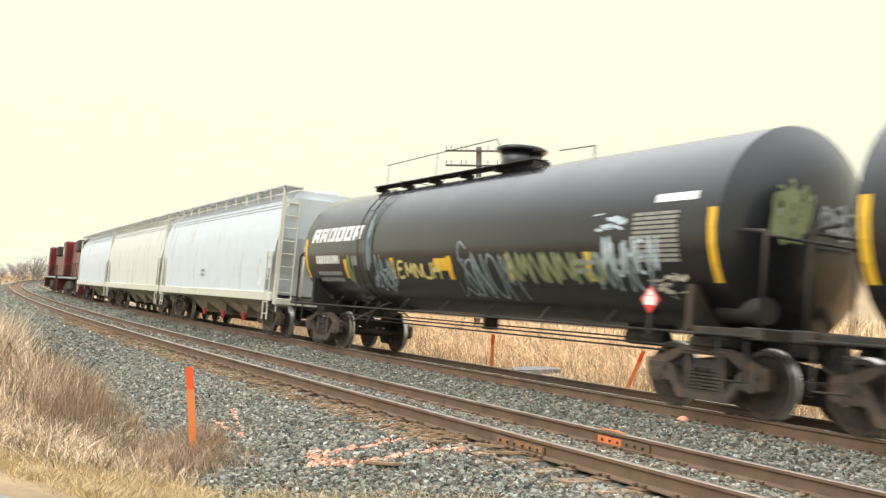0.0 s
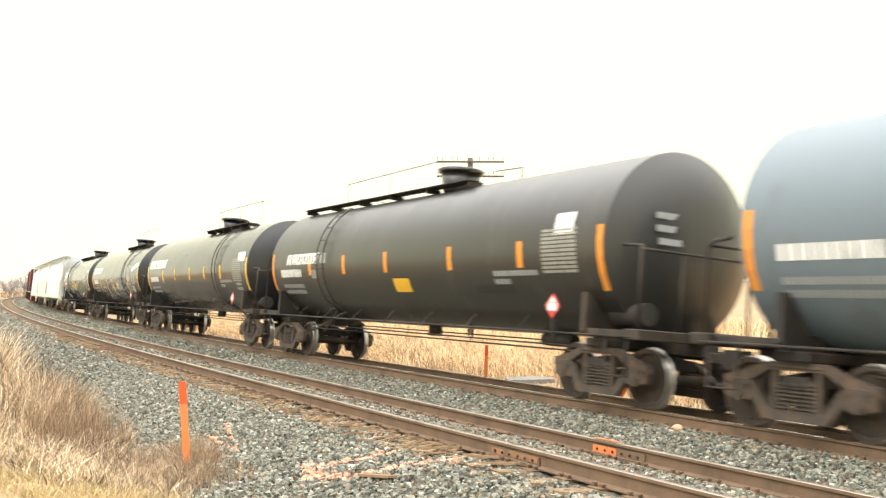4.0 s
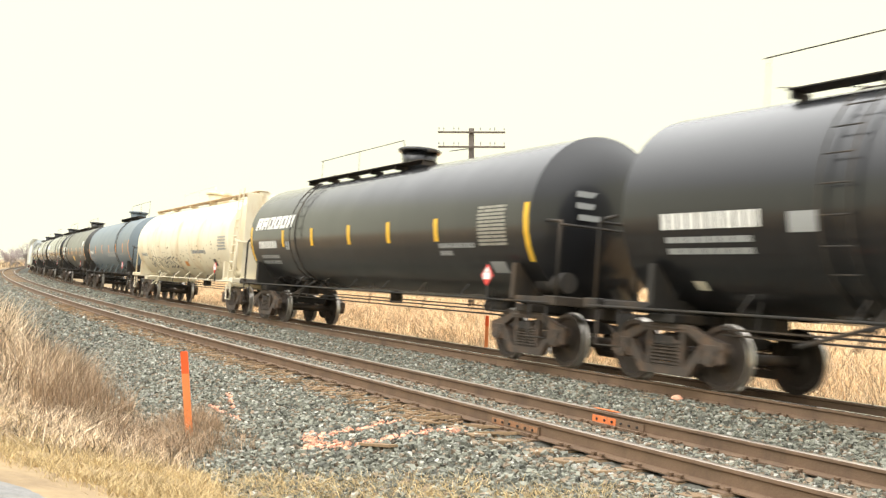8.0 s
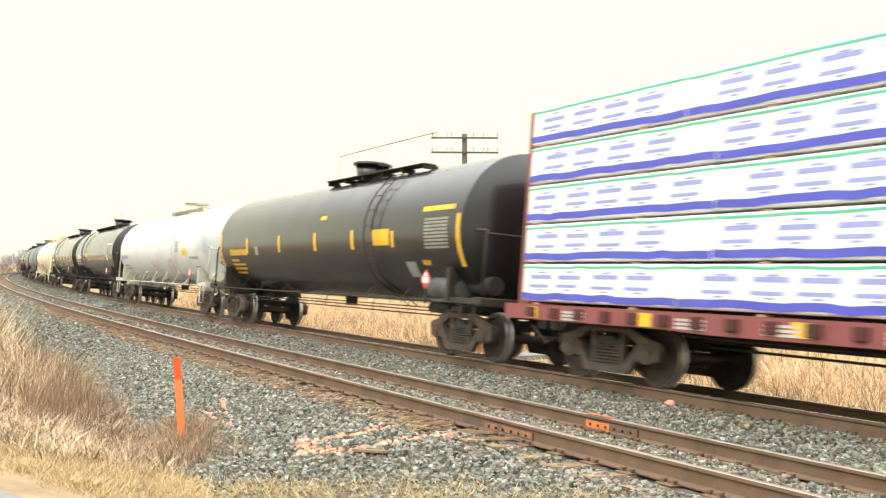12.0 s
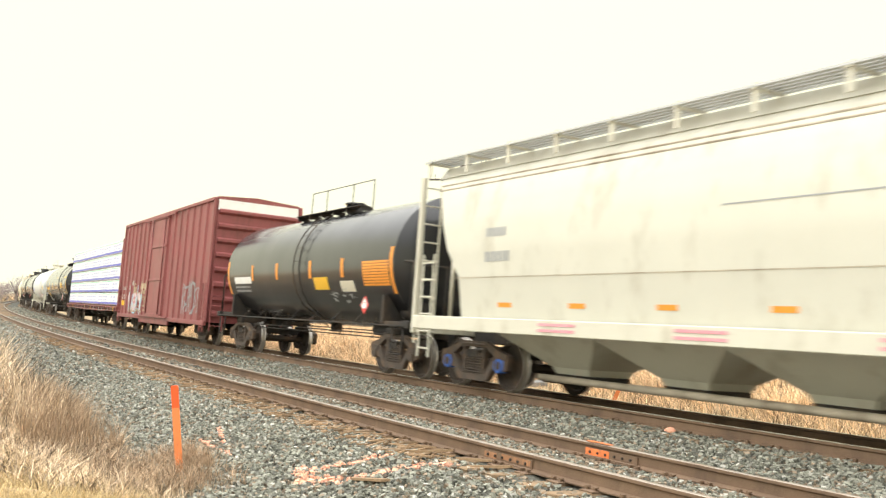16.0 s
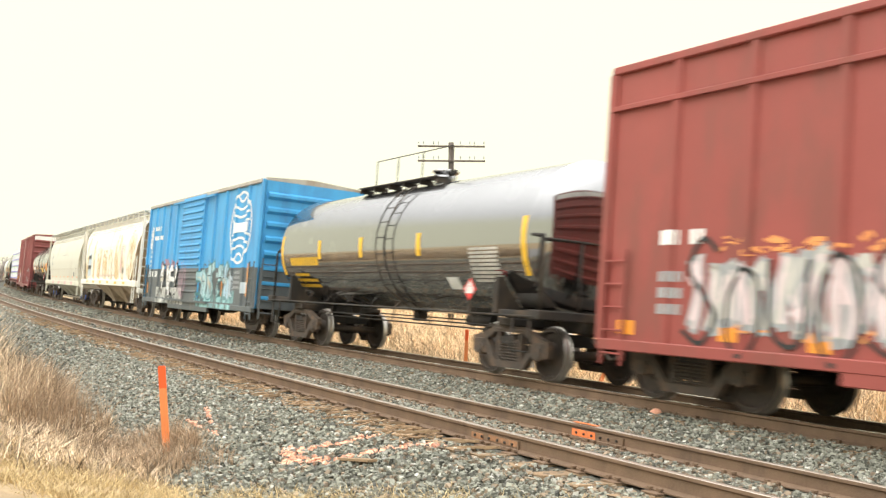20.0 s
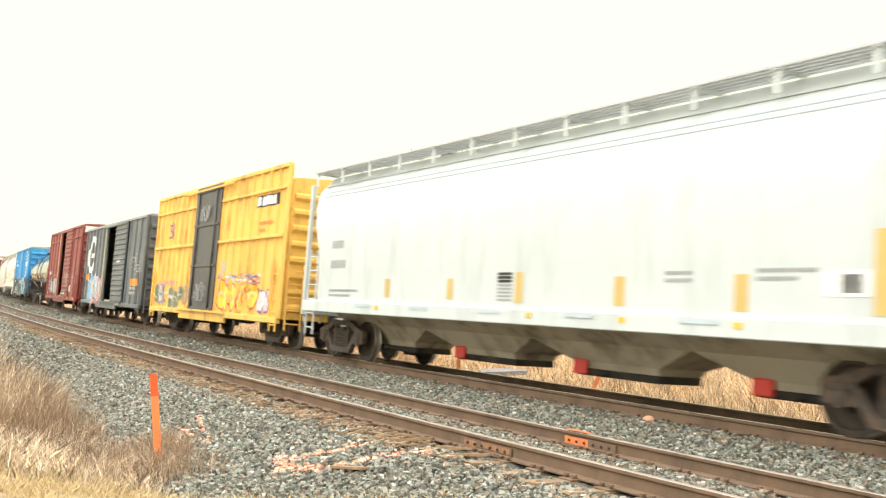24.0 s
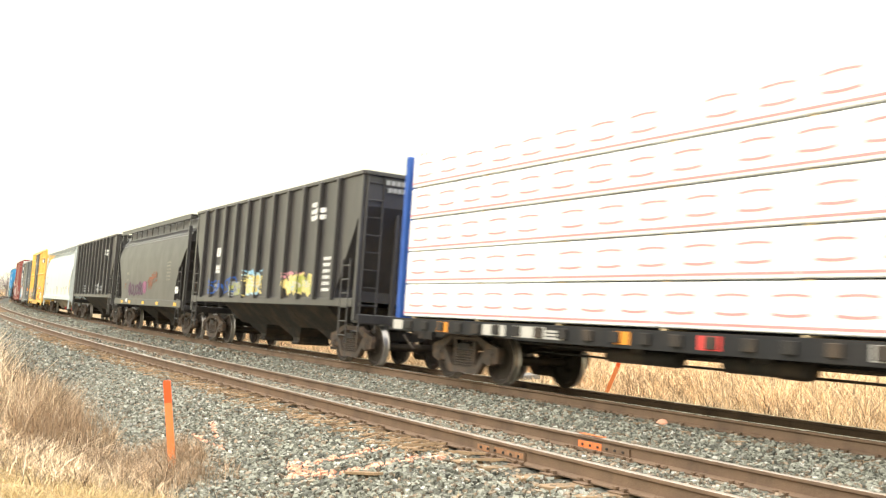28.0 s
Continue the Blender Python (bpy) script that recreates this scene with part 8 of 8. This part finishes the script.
swirl(car, gf, -4.45, 1.4, 0.25, 0.5, 5, M_PANEL, 0.05, 60)
for x, z, wd in ((5.65, 3.42, 0.5), (5.0, 3.42, 0.35), (5.65, 3.05, 0.55), (4.95, 3.05, 0.45)):
    lettering(car, gf, x, z, [wd], 0.16, 0.1, M_WHITE, int(x * 10))
swirl(car, gf, 6.2, 3.15, 0.18, 0.5, 5, M_WHITE, 0.05, 61, "small white emblem")
lettering(car, gf, 6.25, 2.55, [0.3] * 6, 0.10, 0.08, M_PANEL, 5)
lettering(car, gf, 6.3, 1.62, [0.75], 0.22, 0.06, M_WHITE, 7)
lettering(car, gf, 5.3, 1.62, [0.7], 0.22, 0.06, M_WHITE, 8)
lettering(car, gf, -4.75, 1.75, [0.55] * 4, 0.09, 0.06, M_GREY, 8)
bm = bmesh.new()
rect(bm, gf, -5.98, -5.45, 1.18, 1.5)
part("data_panel", settle(bm, gf), M_PANEL, car)
for x, z0, z1 in ((-6.04, 1.08, 2.05), (-3.62, 1.05, 1.62), (3.8, 1.05, 1.62), (-1.42, 1.0, 1.4), (6.3, 1.0, 1.4)):
    stripe(car, gf, x, z0, z1, 0.15, M_ORANGE)
bm = bmesh.new()
gx0, gz0, ga, gb = -5.02, 3.13, 0.96, 1.06
ribbon(bm, gf, [(gx0 + ga * math.cos(a), gz0 + gb * math.sin(a)) for a in np.linspace(0, 2 * math.pi, 41)], 0.075, 0.01)
for k in (-4, -3, -2, -1, 1, 2, 3, 4):
    z = gz0 + 0.235 * k
    hw = 0.86 * ga * math.sqrt(1 - ((z - gz0) / gb) ** 2)
    dip = -0.16 if k > 0 else 0.16
    ribbon(bm, gf, curve_pts([(gx0 + hw, z), (gx0 + hw * 0.45, z + dip * 0.8), (gx0, z + dip), (gx0 - hw * 0.45, z + dip * 0.8), (gx0 - hw, z)]), 0.07, 0.0105)
rect(bm, gf, gx0 - 0.72, gx0 + 0.72, gz0 - 0.14, gz0 + 0.14, off=0.013)
tagged(part("globe_emblem", settle(bm, gf), M_WHITE, car, "plain white globe emblem"), kind="stuff")
car, sf, half = tank_car("glossy black tank car with yellow lettering", -61.0, -70.6, BLACK_G, rad=1.42, zc=2.45, stripe_x=(3.08, 0.76, -1.9), walkway=4, shell=5.55)
lettering(car, sf, 5.0, 1.98, [1.8], 0.2, 0.1, M_YELLOW, 3, width=(0.06, 0.09))
lettering(car, sf, 4.9, 1.72, [0.9, 1.3, 1.3], 0.07, 0.06, M_YELLOW, 4)
lettering(car, sf, -3.8, 2.2, [0.95] * 9, 0.045, 0.025, M_WORN, 5, width=(0.4, 1.2), space=0.04)
stripe(car, sf, -3.0, 1.5, 1.72, 0.4, M_WHITE, "data_panel")
car, sf, half = boxcar("red boxcar with its sliding door open and graffiti along the sill", -74.9, -85.6, RED, 6.68, 4.80, opened=True, door=(1.4, -1.05), hip=True, ribs=4, end_top=M_WHITE)
gf = sf
piece(car, gf, 5.0, 1.7, 0.85, 2.15, [G_PALEPINK, M_WORN, G_PALEPINK, M_GREY], M_GREY, G_PALEPINK, 61, 12)
tag(car, gf, "SOUOS", 5.05, 1.65, 0.85, 2.0, M_BLACK, 0.06, 68, base=0.02, label="black sprayed outline")
smear(car, gf, 4.6, 1.8, 1.95, 2.2, G_ORANGE, 63, 36, "orange sprayed cap")
smear(car, gf, 4.6, 1.8, 0.95, 1.15, G_ORANGE, 69, 16, "orange sprayed patch")
smear(car, gf, -2.95, -3.8, 1.35, 2.15, G_FADEWHITE, 62, 60)
smear(car, gf, -4.15, -5.2, 1.3, 2.15, G_FADEWHITE, 64, 60)
smear(car, gf, -2.0, -2.7, 1.75, 2.25, G_FADEWHITE, 65, 8)
smear(car, gf, -5.4, -6.2, 1.2, 2.1, G_FADEWHITE, 66, 30)
smear(car, gf, -1.2, -3.4, 0.98, 1.06, M_CREAMY, 67, 40, "chipped white paint along the door track")
lettering(car, gf, -2.4, 1.28, [0.4] * 3, 0.06, 0.04, GREY, 8)
stripe(car, gf, -3.95, 1.15, 1.5, 0.25, M_CREAMY, "data_panel")
for x, z in ((6.15, 0.9), (4.25, 0.9), (2.9, 0.85)):
    stripe(car, gf, x, z, z + 0.2, 0.36, M_ORANGE)
for x in (0.42, -1.67, -3.8, -6.0):
    stripe(car, flat_surf(1.62), x, 0.74, 0.86, 0.4, M_ORANGE)
lettering(car, gf, 5.55, 2.15, [0.35], 0.2, 0.1, M_WHITE, 3)
lettering(car, gf, 5.0, 2.15, [0.3], 0.2, 0.1, M_WHITE, 4)
lettering(car, gf, 5.55, 1.65, [0.45] * 3, 0.14, 0.08, M_GREY, 4)
car, sf, half = boxcar("dark grey boxcar with open door, white ring emblem and graffiti", -90.2, -101.6, GREY_C, 6.85, 4.40, opened=True, door=(1.4, -0.95), ribs=6, roof_mat=M_GREY)
gf = sf
bm = bmesh.new()
ribbon(bm, gf, curve_pts([(4.42, 3.55), (4.62, 3.80), (5.0, 3.84), (5.5, 3.62), (5.82, 3.1), (5.72, 2.55), (5.3, 2.28), (4.8, 2.36), (4.4, 2.7)], 4), 0.30, 0.01)
ribbon(bm, gf, [(5.0, 3.02), (4.2, 3.04)], 0.22, 0.012)
ribbon(bm, gf, [(4.3, 3.1), (4.26, 2.25)], 0.26, 0.014)
part("ring_emblem", settle(bm, gf), M_WHITE, car, "white open-ring emblem")
piece(car, gf, 5.6, 4.2, 0.68, 2.15, [G_SKY, M_CREAMY, G_PALE], G_SKY, M_WHITE, 71, 4)
smear(car, gf, 5.5, 1.6, 0.66, 1.1, G_PALEPINK, 75, 60, "pink overspray along the sill")
piece(car, gf, 4.4, 1.6, 0.70, 2.25, [G_PALEPINK, M_CREAMY, G_PALEPINK], G_PALEPINK, M_WHITE, 74, 5)
scrawl(car, gf, 4.6, 2.6, 0.9, 2.0, [G_SKY], 72, 3, 0.10, base=0.02)
scrawl(car, gf, 2.8, 1.5, 0.9, 1.9, [G_PINK], 73, 4, 0.12, base=0.02)
for x, z in ((6.25, 1.72), (6.3, 1.05), (3.87, 1.0), (1.75, 1.1)):
    stripe(car, gf, x, z, z + 0.42, 0.2, M_YELLOW)
stripe(car, gf, 5.78, 1.8, 2.1, 0.5, M_ORANGE)
for y0, z0, z1, o in ((None, 0.78, 1.15, 0.0), (1.601, 0.66, 0.80, 0.0)):
    for x0, x1, m in ((5.5, 4.3, SPRAY_B), (4.4, 1.55, SPRAY_P)):
        bm = bmesh.new()
        sfx = gf if y0 is None else flat_surf(y0)
        rect(bm, sfx, x1, x0, z0, z1, off=0.005)
        tagged(part("overspray", settle(bm, sfx), m, car, "pastel overspray under the graffiti"), kind="stuff")
stripe(car, gf, -5.4, 1.55, 1.85, 1.3, M_ORANGE, "orange_patch")
smear(car, gf, -4.6, -6.2, 2.0, 2.9, M_WORN, 76, 40)
lettering(car, gf, -4.7, 1.4, [1.2, 1.2], 0.12, 0.08, M_WORN, 77)
lettering(car, flat_surf(1.68), -2.1, 2.55, [0.7], 0.08, 0.1, M_WHITE, 3, width=(0.7, 0.8))
lettering(car, flat_surf(1.60), -2.2, 0.72, [0.9], 0.08, 0.1, M_WHITE, 3, width=(0.9, 1.0))
car, sf, half = boxcar("tall golden-yellow boxcar with dark doors and rainbow graffiti", -106.2, -116.6, YELLOW, 6.72, 4.84, door=(1.45, -1.15), door_mat=OPENCAR, corrugated_door=False, ribs=8, hip=True, drop=0.42)
gf = sf
piece(car, gf, -1.4, -5.0, 0.85, 1.72, [G_LEMON, M_YELLOW, G_LEMON], M_ROSE_RED, M_CREAMY, 81, 4)
for k, m in enumerate((M_ROSE_RED, G_SKY, M_WHITE, CAP_BLUE)):
    smear(car, gf, -1.3, -5.3, 1.66, 1.98, m, 83 + k, 26, "red, blue and white sprayed caps")
swirl(car, gf, -1.7, 2.15, 0.25, 0.3, 5, M_WORN, 0.06, 88)
piece(car, gf, -5.0, -6.0, 0.85, 1.5, [G_SKY, M_WHITE, G_PALEPINK], G_PURPLE, M_WHITE, 89, 2)
piece(car, gf, 5.9, 2.7, 0.85, 1.6, [G_FADE, G_DULL, G_PALEPINK], G_FADEPINK, M_CREAMY, 82, 4)
smear(car, gf, 5.9, 3.2, 1.55, 1.78, G_PINK, 90, 34, "pink sprayed caps")
swirl(car, gf, 2.3, 1.3, 0.4, 0.35, 7, M_TAN, 0.06, 91)
swirl(car, gf, 0.2, 3.9, 0.6, 0.3, 6, M_GREY, 0.05, 86)
swirl(car, gf, 0.1, 1.4, 0.7, 0.35, 8, M_GREY, 0.05, 87)
scrawl(car, gf, 4.9, 4.3, 3.2, 3.9, [G_PURPLE], 85, 2, 0.07)
stripe(car, gf, -5.2, 3.8, 4.12, 1.8, M_BLACK, "name_panel")
lettering(car, ribbed_surf(1.528, *RIBBED[sf]), -4.35, 3.84, [1.7], 0.24, 0.1, M_WHITE, 5, width=(0.14, 0.2))
lettering(car, gf, -4.7, 3.3, [1.0, 0.6], 0.10, 0.1, G_ORANGE, 6)
stripe(car, gf, -4.9, 1.2, 1.55, 0.35, M_BLACK, "data_panel")
for y in (1.59, -1.59):
    for z in (2.95,):
        bm = bmesh.new()
        box(bm, (4.1, y, z), (5.2, 0.05, 0.09), 0.01)
        part("belt_rail", bm, YELLOW, car)
        bm = bmesh.new()
        box(bm, (-3.95, y, z), (5.5, 0.05, 0.09), 0.01)
        part("belt_rail", bm, YELLOW, car)
car, sf, half = covered_hopper("pale blue-white covered hopper car with grey running boards", -120.9, -135.2, HOP_PALE, 8.45, curved=True, bays=3, bay_mat=HOP_DUST, gate_mat=M_RED, bay_x=(-5.5, -1.75, 1.95, 5.6), foot=0.95, bead_mat=M_PANEL, cut=[(0.03, 4.10), (0.10, 3.85), (0.30, 3.4), (0.55, 2.9), (0.80, 2.5), (0.86, 2.3), (0.86, 1.25)])
lettering(car, sf, 6.9, 2.5, [0.6], 0.18, 0.1, M_GREY, 3)
lettering(car, sf, 6.9, 2.05, [0.8], 0.18, 0.1, M_GREY, 4)
for x, z0, z1, wd in ((4.1, 1.42, 1.80, 0.20), (1.65, 1.42, 1.80, 0.20), (-0.50, 1.40, 1.90, 0.22), (-2.95, 1.40, 1.82, 0.22), (-5.17, 1.38, 1.84, 0.22), (-7.12, 1.38, 2.32, 0.26)):
    stripe(car, sf, x, z0, z1, wd, M_STRAWTAPE)
for k in range(8):
    stripe(car, sf, -0.09, 1.42 + 0.062 * k, 1.455 + 0.062 * k + 0.012 * (k > 4), 0.42, M_BLACK if k > 4 else M_GREY, "data_line")
stripe(car, sf, -6.65, 1.58, 1.88, 0.62, M_WHITE, "data_panel")
stripe(car, sf, -6.72, 1.62, 1.83, 0.26, BLACK, "data_panel")
lettering(car, sf, -5.4, 1.86, [0.9, 0.6], 0.05, 0.05, M_GREY, 8)
lettering(car, sf, -3.85, 1.84, [0.5, 0.5], 0.05, 0.05, M_GREY, 9)
lettering(car, sf, 6.95, 1.52, [1.5, 1.1], 0.05, 0.06, M_GREY, 10)
for x in (4.4, -0.9, -3.1, -5.2):
    stripe(car, flat_surf(1.605), x, 1.16, 1.24, 0.14, M_YELLOW, "sill_mark")
for k in range(5):
    lettering(car, flat_surf(1.61), 5.4 - 2.4 * k, 1.2, [0.7], 0.06, 0.04, M_PANEL, k, width=(0.6, 0.7))
car, sf, half = open_hopper("black open-top hopper car with ribbed sides", -138.6, -149.7, OPENCAR, 6.75)
piece(car, sf, -1.55, -2.9, 1.52, 2.05, [M_GREY, M_WHITE], M_GREY, M_WHITE, 91, 4)
stripe(car, sf, 0.6, 1.6, 1.9, 0.55, M_WHITE, "data_panel")
car, sf, half = covered_hopper("charcoal covered hopper car with faded pink graffiti", -153.2, -163.6, DARKCAR, 6.4, curved=True, bays=3, top=3.98, bay_mat=UNDER, board=DARKCAR, sill_mat=DARKCAR, board_up=0.42, roof_up=0.40, skirt=0.15, bay_x=(-3.4, -0.6, 2.2), foot=0.27, cut=[(0.03, 3.98), (0.03, 3.4), (0.45, 2.9), (0.90, 2.42), (1.15, 2.1), (1.36, 1.6), (1.40, 1.25)])
tag(car, sf, "SOUOEO", 3.35, 0.35, 1.5, 1.95, G_DIMVIOLET, 0.10, 92, label="faded purple sprayed letters")
swirl(car, sf, 3.2, 1.72, 0.25, 0.22, 5, G_DIMVIOLET, 0.08, 96)
swirl(car, sf, 1.0, 1.72, 0.4, 0.25, 5, G_DIMVIOLET, 0.08, 97)
swirl(car, sf, 0.15, 1.78, 0.38, 0.28, 8, G_DIMPINK, 0.09, 95, "faded pink spray blotch")
smear(car, sf, -0.5, -1.2, 1.72, 2.22, G_DIMORANGE, 93, 60, "faded orange spray blotch")
smear(car, sf, -1.1, -2.0, 1.95, 2.38, G_DIMORANGE, 98, 50, "faded orange spray blotch")
smear(car, sf, 4.35, 4.0, 1.6, 2.0, G_DIMORANGE, 99, 10, "faded orange spray blotch")
for x in (4.4, 2.7, -0.05, -2.6, -5.5):
    stripe(car, flat_surf(1.605), x, 1.1, 1.22, 0.42, M_YELLOW)
stripe(car, flat_surf(1.605), 3.4, 1.15, 1.3, 0.35, M_WHITE, "data_panel")
stripe(car, flat_surf(1.58), -5.5, 1.55, 1.8, 0.42, M_WHITE, "data_panel")
lettering(car, sf, -3.6, 2.7, [0.6] * 6, 0.06, 0.07, M_DATA, 5)
lettering(car, sf, 4.0, 2.35, [0.5], 0.12, 0.1, M_DATA, 6)
lettering(car, sf, 4.0, 2.05, [0.45], 0.12, 0.1, M_DATA, 7)
car, sf, half = open_hopper("greenish black open-top hopper car with yellow spray patches", -167.0, -178.2, DARKGREEN, 6.75)
smear(car, sf, 1.05, -0.35, 1.5, 2.15, S_YELLOW, 94, 110, "pale yellow sprayed patch")
smear(car, sf, 1.05, -0.35, 2.05, 2.25, G_SKY, 99, 26, "blue sprayed rim")
piece(car, sf, 0.95, -0.3, 1.5, 2.1, [S_YELLOW, M_CREAMY, S_YELLOW], G_PALE, M_CREAMY, 94, 3)
piece(car, sf, -2.4, -4.2, 1.5, 2.05, [S_YELLOW, G_GREEN, S_YELLOW], S_YELLOW, M_CREAMY, 95, 4)
smear(car, sf, -2.2, -4.2, 1.95, 2.15, G_PINK, 100, 26, "pink sprayed rim")
swirl(car, sf, -3.2, 1.85, 0.6, 0.18, 6, G_SKY, 0.05, 101)
scrawl(car, sf, 2.4, 1.2, 1.5, 1.9, [G_GREEN, M_GREY], 97, 4, 0.07)
scrawl(car, sf, 4.8, 1.8, 1.55, 2.1, [CAP_BLUE], 96, 5, 0.08)
lumber_flat("dark centre-beam flatcar stacked with white lumber wraps printed red", -183.3, -199.2, FLATBLACK, 10.2, "red")


# ---- what moves ----
def motions():
    times = [i for i in range(0, 29)]
    for car, mid, half in train:
        walk(car, [(t, car_pose(mid, half, t)) for t in times])
    keyed = {}
    for w, a in spinning:
        if a not in keyed:
            rows = []
            for k in range(28 * FPS + 1):
                t = k / FPS
                rows.append((t, Matrix.Translation((a, 0, 0.459)) @ Matrix.Rotation(run_train(t) / 0.459, 4, "Y")))
            walk(w, rows)
            keyed[a] = w.animation_data
        else:
            w.rotation_mode = "QUATERNION"
            w.animation_data_create()
            w.animation_data.action = keyed[a].action
            w.animation_data.action_slot = keyed[a].action_slot


motions()
